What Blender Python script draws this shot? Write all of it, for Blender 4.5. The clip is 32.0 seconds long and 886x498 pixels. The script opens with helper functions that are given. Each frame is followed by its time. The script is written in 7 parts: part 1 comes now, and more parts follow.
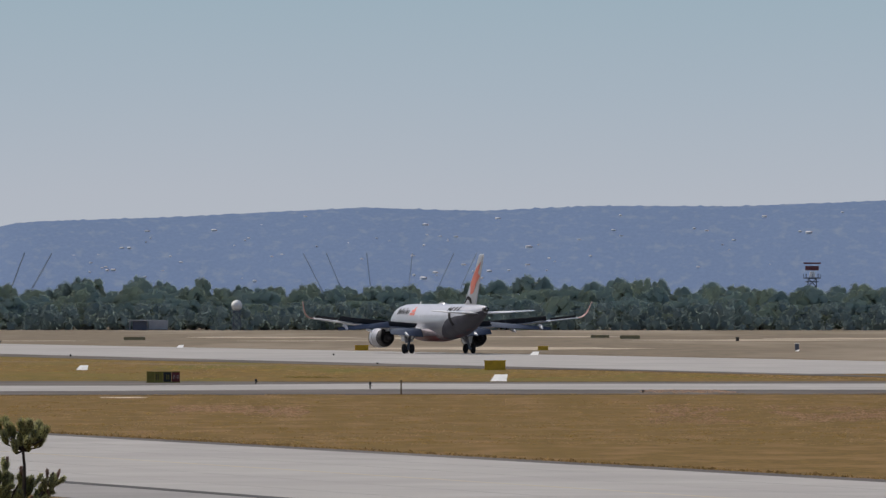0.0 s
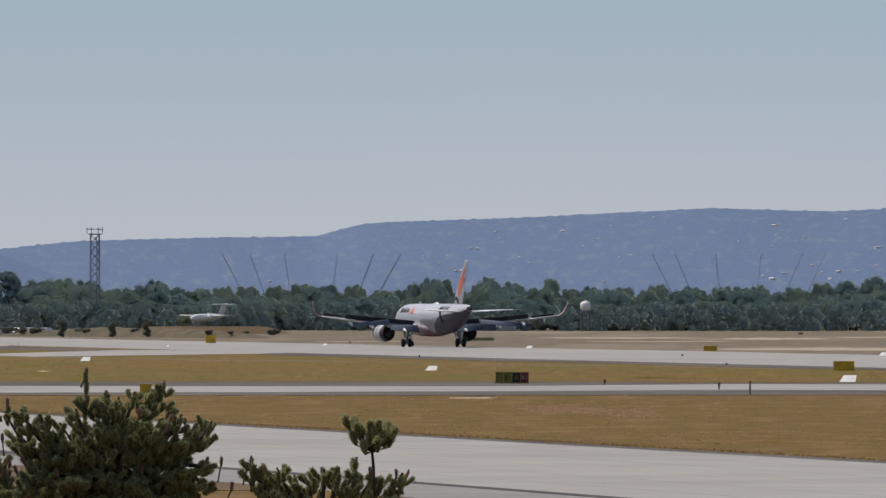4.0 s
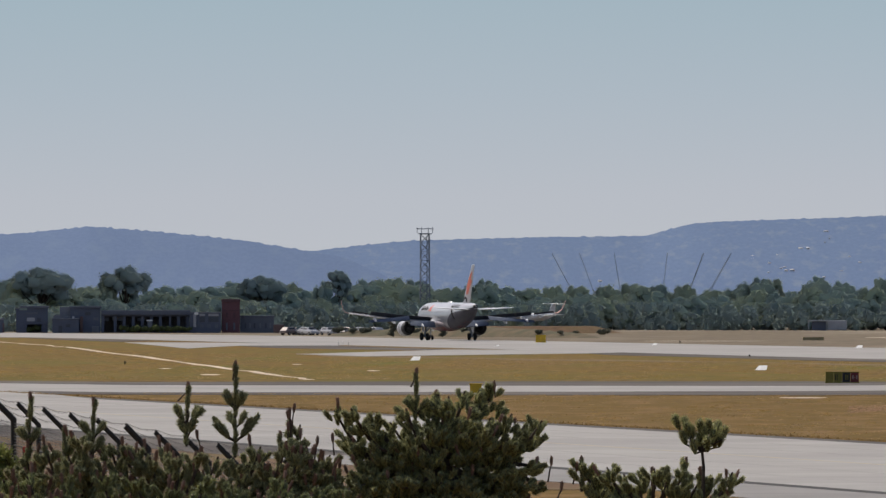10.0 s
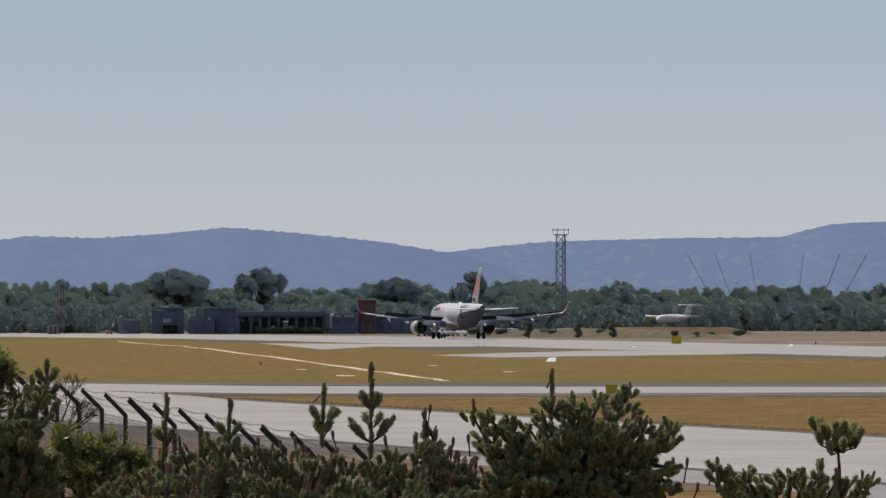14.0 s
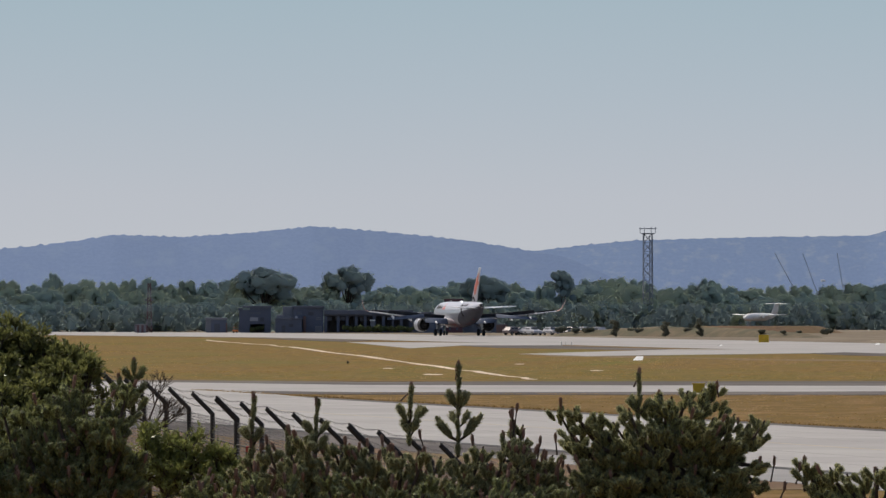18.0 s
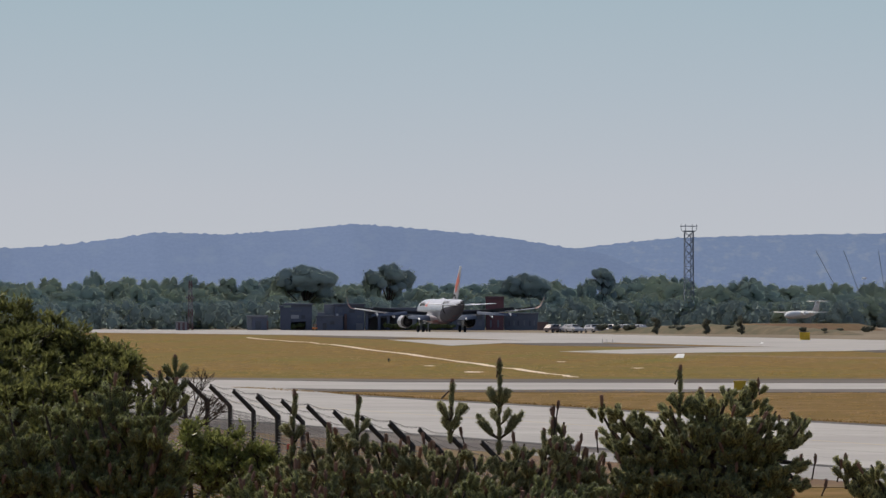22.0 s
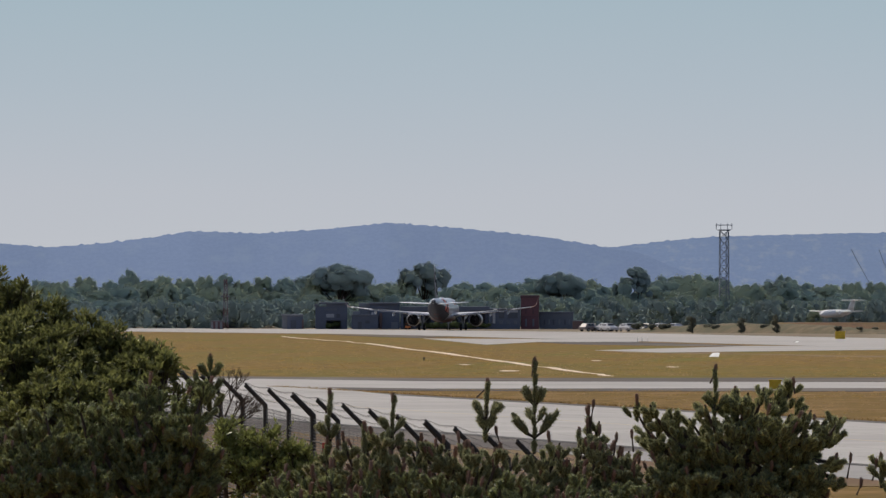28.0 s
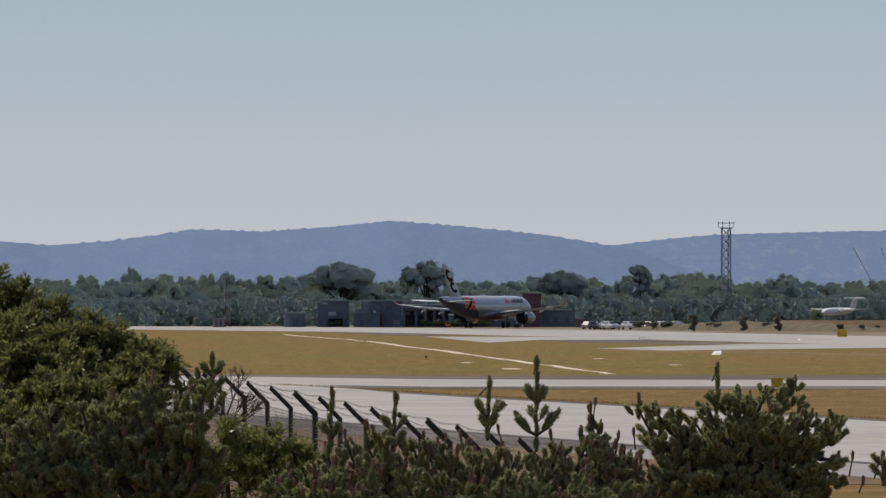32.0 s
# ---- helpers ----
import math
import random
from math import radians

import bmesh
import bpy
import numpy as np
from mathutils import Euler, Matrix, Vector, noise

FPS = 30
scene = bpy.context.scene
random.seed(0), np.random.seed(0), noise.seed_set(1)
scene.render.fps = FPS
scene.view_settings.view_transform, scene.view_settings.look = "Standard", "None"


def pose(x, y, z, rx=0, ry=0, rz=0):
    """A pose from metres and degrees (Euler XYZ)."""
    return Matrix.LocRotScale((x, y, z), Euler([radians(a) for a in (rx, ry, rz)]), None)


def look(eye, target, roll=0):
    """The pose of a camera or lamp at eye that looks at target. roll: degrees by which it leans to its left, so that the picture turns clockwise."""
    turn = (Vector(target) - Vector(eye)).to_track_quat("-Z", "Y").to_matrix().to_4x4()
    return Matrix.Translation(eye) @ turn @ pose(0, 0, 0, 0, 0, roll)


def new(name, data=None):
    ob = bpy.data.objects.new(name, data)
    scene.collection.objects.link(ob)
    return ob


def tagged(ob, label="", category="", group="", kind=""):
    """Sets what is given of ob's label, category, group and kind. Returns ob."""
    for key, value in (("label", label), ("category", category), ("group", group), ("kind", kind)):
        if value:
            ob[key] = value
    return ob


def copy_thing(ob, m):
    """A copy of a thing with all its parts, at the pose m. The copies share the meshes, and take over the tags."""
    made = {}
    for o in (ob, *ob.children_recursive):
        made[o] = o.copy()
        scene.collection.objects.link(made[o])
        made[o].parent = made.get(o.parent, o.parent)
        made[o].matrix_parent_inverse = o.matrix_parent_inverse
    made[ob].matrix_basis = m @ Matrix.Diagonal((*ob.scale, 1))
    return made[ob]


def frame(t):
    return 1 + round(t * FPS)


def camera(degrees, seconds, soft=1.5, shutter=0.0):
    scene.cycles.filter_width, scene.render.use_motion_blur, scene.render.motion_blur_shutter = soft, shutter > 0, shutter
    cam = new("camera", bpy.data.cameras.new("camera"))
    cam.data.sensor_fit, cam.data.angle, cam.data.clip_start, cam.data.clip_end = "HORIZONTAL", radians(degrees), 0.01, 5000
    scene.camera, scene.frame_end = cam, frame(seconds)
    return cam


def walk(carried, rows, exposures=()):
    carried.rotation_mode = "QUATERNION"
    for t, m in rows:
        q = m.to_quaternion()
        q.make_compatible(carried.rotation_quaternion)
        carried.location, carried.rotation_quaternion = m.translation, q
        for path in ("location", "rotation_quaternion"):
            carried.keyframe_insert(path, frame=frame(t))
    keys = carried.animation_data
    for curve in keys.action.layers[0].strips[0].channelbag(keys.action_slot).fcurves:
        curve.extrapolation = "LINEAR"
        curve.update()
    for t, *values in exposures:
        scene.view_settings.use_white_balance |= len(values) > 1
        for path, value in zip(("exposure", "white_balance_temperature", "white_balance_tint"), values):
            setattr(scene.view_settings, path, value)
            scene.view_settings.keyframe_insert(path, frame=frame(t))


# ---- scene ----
cam = camera(5.281, 32.0, soft=1.4)

EYE = 6.83        # height of the lens over the runway
STEP = 17000.0    # bearings and dips are counted in steps of 1/17000 rad
RUNWAY = radians(16.54)   # the runway's direction, left of north (+y)

# seconds, upward tilt, turn to the left (degrees)
PAN = [
    (0, 0.2831, 0.0000),
    (0.5, 0.2831, 0.2700),
    (1, 0.2831, 0.5676),
    (1.5, 0.2814, 0.8551),
    (2, 0.2781, 1.1698),
    (2.5, 0.2849, 1.3916),
    (3, 0.2807, 1.6682),
    (3.5, 0.2817, 1.8860),
    (4, 0.2869, 2.0801),
    (4.5, 0.2869, 2.3216),
    (6.5, 0.2870, 3.0613),
    (7, 0.2836, 3.2471),
    (7.5, 0.2853, 3.4036),
    (8, 0.2870, 3.5585),
    (8.5, 0.2853, 3.7012),
    (9, 0.2905, 3.8054),
    (9.5, 0.2882, 3.9185),
    (10, 0.2845, 4.0479),
    (10.5, 0.2857, 4.1592),
    (11, 0.2824, 4.2739),
    (11.5, 0.2859, 4.3691),
    (12, 0.2813, 4.4865),
    (12.5, 0.2832, 4.5691),
    (13, 0.2857, 4.6265),
    (13.5, 0.2887, 4.7364),
    (14, 0.2910, 4.8578),
    (14.5, 0.2910, 4.9487),
    (16.5, 0.2895, 5.2141),
    (17, 0.2902, 5.2952),
    (17.5, 0.2887, 5.3534),
    (18, 0.2835, 5.3771),
    (18.5, 0.2843, 5.4124),
    (19, 0.2798, 5.4206),
    (19.5, 0.2762, 5.4272),
    (20, 0.2733, 5.4375),
    (20.5, 0.2762, 5.4817),
    (21, 0.2740, 5.5437),
    (21.5, 0.2733, 5.5989),
    (22, 0.2688, 5.6219),
    (22.5, 0.2614, 5.6447),
    (23, 0.2643, 5.6713),
    (23.5, 0.2636, 5.6977),
    (24, 0.2622, 5.7501),
    (24.5, 0.2622, 5.7701),
    (25, 0.2592, 5.7803),
    (25.5, 0.2622, 5.8010),
    (27.5, 0.2629, 5.8177),
    (28, 0.2622, 5.8319),
    (28.5, 0.2607, 5.8474),
    (29, 0.2525, 5.8415),
    (29.5, 0.2518, 5.8437),
    (30, 0.2541, 5.8422),
    (30.5, 0.2563, 5.8452),
    (31, 0.2555, 5.8479),
    (31.5, 0.2533, 5.8467),
    (32, 0.2503, 5.8438),
]
walk(cam, [(t, pose(0, 0, EYE, 90 + up, 0, left)) for t, up, left in PAN],
     exposures=[(0, -0.10, 6330, 10), (2, -0.07, 6350, 10), (4, -0.05, 6390, 10), (8, -0.01, 6470, 10), (12, 0.02, 6520, 10), (20, 0.04, 6530, 10), (32, 0.04, 6530, 10)])


def ray(p, d, z=0.0):
    """The place at bearing p (steps, clockwise; 784 is north), d metres away, at height z."""
    b = (p - 784) / STEP
    return Vector((d * math.sin(b), d * math.cos(b), z))


def ground_at(p, dip, z=0.0):
    """The place on flat ground at bearing p, seen dip steps under the horizon."""
    return ray(p, EYE * STEP / dip, z)


def high(dip, d):
    """The height of what is seen dip steps under the horizon, d metres away."""
    return EYE - dip * d / STEP


def strip_at(s, q, z=0.0):
    """s metres along the runway's direction, q metres to its right."""
    c, k = math.cos(RUNWAY), math.sin(RUNWAY)
    return Vector((-k * s + c * q, c * s + k * q, z))


# ---- world and sun ----
SUN_EL, SUN_AZ = radians(51), radians(-48)   # azimuth clockwise from north
world = bpy.data.worlds.new("sky")
world.use_nodes = True
scene.world = world
wn = world.node_tree.nodes
sky = wn.new("ShaderNodeTexSky")
sky.sky_type = "NISHITA"
sky.sun_disc = False
sky.sun_elevation, sky.sun_rotation = SUN_EL, SUN_AZ
sky.air_density, sky.dust_density, sky.ozone_density = 0.8, 4.0, 0.6
wn["Background"].inputs[1].default_value = 0.135
world.node_tree.links.new(sky.outputs[0], wn["Background"].inputs[0])
sun = new("sun", bpy.data.lights.new("sun", "SUN"))
sun.data.energy, sun.data.angle, sun.data.color = 2.78, radians(0.6), (1.0, 0.93, 0.82)
sun_from = Vector((math.sin(SUN_AZ) * math.cos(SUN_EL), math.cos(SUN_AZ) * math.cos(SUN_EL), math.sin(SUN_EL)))
sun.matrix_world = look(sun_from * 50, (0, 0, 0))
scene.view_settings.exposure = 0.0


# ---- materials ----
def node(nt, kind, **props):
    n = nt.nodes.new(kind)
    for k, val in props.items():
        n.inputs[k].default_value = val
    return n


def material(name, a, b=None, rough=0.8, metal=0.0, scale=1.0, detail=6.0, stretch=(1, 1, 1), world_space=False,
             bump=0.0, bump_scale=None, vary=0.0, glow=0.0, spec=0.3, c=None, c_scale=0.1, low=0.35, top=0.65, leafy=0.0, uv=False, c_cut=(0.48, 0.66)):
    """A surface of colours a and b mixed by fine noise, with c laid over in wide patches; vary: change from piece to piece."""
    m = bpy.data.materials.new(name)
    m.use_nodes = True
    nt = m.node_tree
    bs = nt.nodes["Principled BSDF"]
    bs.inputs["Roughness"].default_value, bs.inputs["Metallic"].default_value = rough, metal
    bs.inputs["Specular IOR Level"].default_value = spec
    link = nt.links.new
    if world_space:
        src = nt.nodes.new("ShaderNodeNewGeometry").outputs["Position"]
    else:
        src = nt.nodes.new("ShaderNodeTexCoord").outputs["UV" if uv else "Object"]
    mp = nt.nodes.new("ShaderNodeMapping")
    mp.inputs["Scale"].default_value = stretch
    link(src, mp.inputs["Vector"])
    colour = None
    b = b or tuple(x * 0.82 for x in a)
    nz = node(nt, "ShaderNodeTexNoise", Scale=scale, Detail=detail, Roughness=0.62)
    link(mp.outputs[0], nz.inputs["Vector"])
    rp = nt.nodes.new("ShaderNodeMapRange")
    rp.inputs["From Min"].default_value, rp.inputs["From Max"].default_value = low, top
    link(nz.outputs["Fac"], rp.inputs["Value"])
    mx = nt.nodes.new("ShaderNodeMix")
    mx.data_type = "RGBA"
    mx.inputs[6].default_value, mx.inputs[7].default_value = (*a, 1), (*b, 1)
    link(rp.outputs[0], mx.inputs[0])
    colour = mx.outputs[2]
    if c:
        n2 = node(nt, "ShaderNodeTexNoise", Scale=c_scale, Detail=4.0, Roughness=0.55)
        mp2 = nt.nodes.new("ShaderNodeMapping")
        mp2.inputs["Scale"].default_value = (1, max(stretch[1], 0.12), 1)
        link(src, mp2.inputs["Vector"])
        link(mp2.outputs[0], n2.inputs["Vector"])
        r2 = nt.nodes.new("ShaderNodeMapRange")
        r2.inputs["From Min"].default_value, r2.inputs["From Max"].default_value = c_cut
        link(n2.outputs["Fac"], r2.inputs["Value"])
        m2 = nt.nodes.new("ShaderNodeMix")
        m2.data_type = "RGBA"
        m2.inputs[7].default_value = (*c, 1)
        link(r2.outputs[0], m2.inputs[0])
        link(colour, m2.inputs[6])
        colour = m2.outputs[2]
    if vary:
        oi = nt.nodes.new("ShaderNodeObjectInfo")
        ge = nt.nodes.new("ShaderNodeNewGeometry")
        add = nt.nodes.new("ShaderNodeMath")
        add.operation = "ADD"
        link(oi.outputs["Random"], add.inputs[0])
        link(ge.outputs["Random Per Island"], add.inputs[1])
        rr = nt.nodes.new("ShaderNodeMapRange")
        rr.inputs["From Max"].default_value = 2.0
        rr.inputs["To Min"].default_value, rr.inputs["To Max"].default_value = 1 - vary, 1 + vary
        link(add.outputs[0], rr.inputs["Value"])
        hs = nt.nodes.new("ShaderNodeHueSaturation")
        link(rr.outputs[0], hs.inputs["Value"])
        link(colour, hs.inputs["Color"])
        colour = hs.outputs[0]
    link(colour, bs.inputs["Base Color"])
    # glow lets the surface give off its own colour, as the hazy hills do
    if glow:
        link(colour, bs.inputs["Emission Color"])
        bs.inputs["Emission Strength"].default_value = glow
    if leafy:
        tr = nt.nodes.new("ShaderNodeBsdfTranslucent")
        link(colour, tr.inputs["Color"])
        mix = nt.nodes.new("ShaderNodeMixShader")
        mix.inputs[0].default_value = leafy
        link(bs.outputs[0], mix.inputs[1])
        link(tr.outputs[0], mix.inputs[2])
        link(mix.outputs[0], nt.nodes["Material Output"].inputs[0])
    if bump:
        n3 = node(nt, "ShaderNodeTexNoise", Scale=bump_scale or scale * 3, Detail=5.0)
        link(mp.outputs[0], n3.inputs["Vector"])
        bp = node(nt, "ShaderNodeBump", Strength=bump, Distance=0.05)
        link(n3.outputs["Fac"], bp.inputs["Height"])
        link(bp.outputs[0], bs.inputs["Normal"])
    return m


GRASS = material("dry_grass", (0.148, 0.093, 0.025), (0.094, 0.061, 0.018), 0.95, scale=1.7, detail=11, stretch=(1.0, 0.34, 1.0), world_space=True,
                 c=(0.180, 0.110, 0.046), c_scale=0.30, spec=0.05)
GRASS_2 = material("olive_dry_grass", (0.176, 0.112, 0.031), (0.108, 0.071, 0.022), 0.95, scale=0.7, detail=11, stretch=(1.0, 0.15, 1.0), world_space=True,
                   c=(0.116, 0.098, 0.022), c_scale=0.07, spec=0.05)
GRASS_4 = material("greenish_dry_grass", (0.146, 0.106, 0.025), (0.102, 0.077, 0.020), 0.95, scale=0.7, detail=11, stretch=(1.0, 0.15, 1.0), world_space=True,
                   c=(0.155, 0.100, 0.030), c_scale=0.2, spec=0.05)
TAXI_LINE = material("worn_yellow_line", (0.36, 0.30, 0.20), (0.35, 0.32, 0.27), 0.9, scale=0.6, world_space=True)
JOINT = material("concrete_joint", (0.285, 0.275, 0.26), (0.24, 0.23, 0.22), 0.95, scale=0.6, world_space=True)
GRASS_3 = material("brown_dry_grass", (0.186, 0.133, 0.076), (0.132, 0.094, 0.054), 0.95, scale=0.5, detail=11, stretch=(1.0, 0.15, 1.0), world_space=True,
                   c=(0.165, 0.130, 0.064), c_scale=0.15, spec=0.05)
FAR_GRASS = material("dusty_far_grass", (0.172, 0.140, 0.100), (0.130, 0.106, 0.076), 0.95, scale=0.3, detail=9, stretch=(1.0, 0.12, 1.0), world_space=True,
                     c=(0.235, 0.198, 0.150), c_scale=0.025, spec=0.05)
CONCRETE = material("pale_concrete", (0.322, 0.310, 0.294), (0.277, 0.266, 0.252), 0.9, scale=0.12, world_space=True, c=(0.262, 0.252, 0.24), c_scale=0.03, spec=0.1)
ASPHALT = material("grey_asphalt", (0.105, 0.094, 0.088), (0.076, 0.068, 0.064), 0.92, scale=0.15, world_space=True, c=(0.132, 0.118, 0.108), c_scale=0.03, spec=0.04)
WORN_ASPHALT = material("worn_pale_asphalt", (0.245, 0.236, 0.226), (0.20, 0.193, 0.186), 0.92, scale=0.15, world_space=True, spec=0.1)
VERGE = material("brown_grey_worn_verge", (0.115, 0.098, 0.085), (0.085, 0.072, 0.062), 0.95, scale=0.2, world_space=True, spec=0.05)
SEALANT = material("dark_joint", (0.028, 0.027, 0.026), None, 0.9, scale=2.0, world_space=True)
SAND = material("pale_sand", (0.66, 0.55, 0.45), (0.46, 0.37, 0.28), 0.95, scale=0.4, world_space=True, spec=0.05)
DUST = material("pale_dusty_ground", (0.40, 0.35, 0.28), (0.27, 0.22, 0.155), 0.95, scale=0.5, world_space=True, spec=0.05)
SOIL = material("bare_soil", (0.150, 0.096, 0.060), (0.105, 0.069, 0.044), 0.95, scale=0.8, world_space=True, c=(0.135, 0.098, 0.052), c_scale=0.06, spec=0.05)
PAINT_WHITE = material("white_board_paint", (0.78, 0.78, 0.76), (0.66, 0.66, 0.63), 0.6, scale=2.0)
PAINT_YELLOW = material("faded_yellow_paint", (0.64, 0.41, 0.03), (0.50, 0.32, 0.03), 0.6, scale=2.0)
PAINT_OLIVE = material("olive_sign_face", (0.20, 0.17, 0.03), (0.15, 0.13, 0.025), 0.6, scale=2.0)
FADED_OLIVE = material("faded_olive_board", (0.30, 0.26, 0.14), (0.25, 0.215, 0.12), 0.8, scale=2.0)
PAINT_RED = material("dark_red_paint", (0.15, 0.032, 0.03), (0.115, 0.027, 0.025), 0.6, scale=2.0)
PAINT_BLACK = material("black_paint", (0.025, 0.025, 0.027), None, 0.6, scale=2.0)
PALE_BAR = material("pale_lettering", (0.36, 0.25, 0.22), None, 0.6, scale=2.0)
STEEL = material("galvanised_steel", (0.32, 0.33, 0.34), (0.24, 0.25, 0.26), 0.5, 0.6, scale=3.0)
DARK_STEEL = material("weathered_dark_steel", (0.045, 0.043, 0.04), (0.03, 0.028, 0.026), 0.7, 0.2, scale=20.0, bump=0.2)
MAST_GREY = material("mast_steel", (0.125, 0.152, 0.20), (0.10, 0.122, 0.16), 0.6, 0.3, scale=1.0)
BARK = material("grey_brown_bark", (0.11, 0.085, 0.065), (0.06, 0.045, 0.035), 0.95, scale=14.0, bump=0.6)
# Leaf colours are lifted pale and bluish to carry distance haze.
TREE_LEAF = material("hazed_tree_leaves", (0.415, 0.500, 0.410), (0.365, 0.450, 0.415), 1.0, scale=0.25, vary=0.08, spec=0.0, leafy=0.1)
HIGH_LEAF = material("hazed_high_crown_leaves", (0.335, 0.405, 0.375), (0.295, 0.365, 0.365), 1.0, scale=0.25, vary=0.08, spec=0.0, leafy=0.1)
TREE_LEAF_2 = material("hazed_olive_leaves", (0.460, 0.515, 0.350), (0.405, 0.470, 0.385), 1.0, scale=0.25, vary=0.08, spec=0.0, leafy=0.1)


# ---- mesh helpers ----
def mesh_ob(name, verts, faces, mat, parent=None, label="", smooth=False, loc=None):
    me = bpy.data.meshes.new(name)
    me.from_pydata([tuple(x) for x in verts], [], faces)
    me.materials.append(mat)
    if smooth:
        me.polygons.foreach_set("use_smooth", [True] * len(me.polygons))
    me.update()
    ob = new(name, me)
    if parent:
        ob.parent = parent
    if loc is not None:
        ob.location = loc
    if label:
        ob["label"] = label
    return ob


def part(name, bm, mat, parent=None, label="", smooth=False, loc=None):
    """Links a bmesh as one mesh object under a thing or a part."""
    bmesh.ops.recalc_face_normals(bm, faces=bm.faces)
    me = bpy.data.meshes.new(name)
    bm.to_mesh(me)
    bm.free()
    me.materials.append(mat)
    if smooth:
        me.polygons.foreach_set("use_smooth", [True] * len(me.polygons))
    ob = new(name, me)
    if parent:
        ob.parent = parent
    if loc is not None:
        ob.location = loc
    if label:
        ob["label"] = label
    return ob


def thing(name, loc, label, category, group="", kind="", turn=0.0):
    ob = new(name)
    ob.empty_display_size = 0.2
    ob.matrix_basis = Matrix.Translation(loc) @ Matrix.Rotation(turn, 4, "Z")
    return tagged(ob, label, category, group, kind)


def add_box(bm, size, at=(0, 0, 0), turn=None, bevel=0.0):
    m = Matrix.Translation(at) @ (turn.to_4x4() if turn else Matrix()) @ Matrix.Diagonal((*size, 1))
    r = bmesh.ops.create_cube(bm, size=1.0, matrix=m)
    if bevel:
        es = list({e for v in r["verts"] for e in v.link_edges})
        bmesh.ops.bevel(bm, geom=es, offset=bevel, segments=1, affect="EDGES")
    return bm


def box(size, at=(0, 0, 0), turn=None, bevel=0.0):
    return add_box(bmesh.new(), size, at, turn, bevel)


def add_rod(bm, a, b, ra, rb=None, n=8):
    a, b = Vector(a), Vector(b)
    way = b - a
    m = Matrix.Translation((a + b) / 2) @ way.to_track_quat("Z", "Y").to_matrix().to_4x4()
    bmesh.ops.create_cone(bm, cap_ends=True, segments=n, radius1=ra, radius2=ra if rb is None else rb, depth=way.length, matrix=m)
    return bm


def rod(a, b, ra, rb=None, n=8):
    return add_rod(bmesh.new(), a, b, ra, rb, n)


def loft(rings, caps=True):
    """Skin over rings of equal count."""
    bm = bmesh.new()
    vs = [[bm.verts.new(p) for p in ring] for ring in rings]
    n = len(rings[0])
    for a, b in zip(vs, vs[1:]):
        for i in range(n):
            bm.faces.new((a[i], a[(i + 1) % n], b[(i + 1) % n], b[i]))
    if caps:
        bm.faces.new(vs[0])
        bm.faces.new(vs[-1])
    return bm


def slab(name, points, z, mat, kind="structure", label="", category=""):
    """A flat sheet with a small edge, its top at z."""
    n = len(points)
    vs = [(p.x, p.y, z) for p in points] + [(p.x, p.y, z - 0.25) for p in points]
    fs = [tuple(range(n))] + [(i, i + n, (i + 1) % n + n, (i + 1) % n) for i in range(n)]
    ob = mesh_ob(name, vs, fs, mat)
    bm = bmesh.new()
    bm.from_mesh(ob.data)
    bmesh.ops.recalc_face_normals(bm, faces=bm.faces)
    bmesh.ops.triangulate(bm, faces=[f for f in bm.faces if len(f.verts) > 4])
    bm.to_mesh(ob.data)
    bm.free()
    return tagged(ob, label, category, kind=kind)


# ---- ground ----
def ease(x):
    x = min(1.0, max(0.0, x))
    return x * x * (3 - 2 * x)


def mound(x, y):
    """Height of the knoll on which the camera and the shrubs stand."""
    r = math.hypot(x, y)
    z = np.interp(r, [0, 40, 60, 120, 175, 262, 330], [4.9, 4.7, 4.3, 2.6, 2.1, 1.2, 0.0])
    q = math.cos(RUNWAY) * x + math.sin(RUNWAY) * y
    return float(z) * (1 - ease((q - 28) / 44))


def build_ground():
    radii = [0, 8, 16, 24, 32, 40, 50, 60, 75, 90, 105, 120, 140, 160, 180, 200, 225, 250, 270, 300, 330, 400, 600, 900, 1400, 2200, 3500, 4950]
    n = 144
    vs, fs = [(0, 0, mound(0, 0))], []
    for r in radii[1:]:
        for k in range(n):
            a = 2 * math.pi * k / n
            x, y = r * math.sin(a), r * math.cos(a)
            vs.append((x, y, mound(x, y)))
    for k in range(n):
        fs.append((0, 1 + (k + 1) % n, 1 + k))
    for j in range(len(radii) - 2):
        a, b = 1 + j * n, 1 + (j + 1) * n
        for k in range(n):
            fs.append((a + k, a + (k + 1) % n, b + (k + 1) % n, b + k))
    g = mesh_ob("ground", vs, fs, GRASS, smooth=True)
    tagged(g, "flat airfield ground of dry golden grass with a low knoll", "ground", kind="structure")


build_ground()
S = strip_at
G = ground_at
slab("pavement_taxiway", [S(150, 87), S(705, 87), S(690, 115.5), S(150, 115.5)], 0.034, CONCRETE, label="pale concrete taxiway along the runway", category="taxiway")
slab("pavement_taxiway_shoulder", [S(404, 80.5), S(640, 80.5), S(640, 87), S(404, 87)], 0.025, ASPHALT, label="grey asphalt shoulder of the taxiway", category="pavement")
slab("pavement_taxiway_shoulder_worn", [S(150, 80.5), S(404, 80.5), S(404, 87), S(150, 87)], 0.025, WORN_ASPHALT, label="worn pale asphalt shoulder of the taxiway", category="pavement")
slab("pavement_taxiway_verge", [S(150, 115.5), S(645, 115.5), S(645, 117.5), S(150, 117.5)], 0.024, ASPHALT, label="narrow dark asphalt verge of the taxiway", category="pavement")
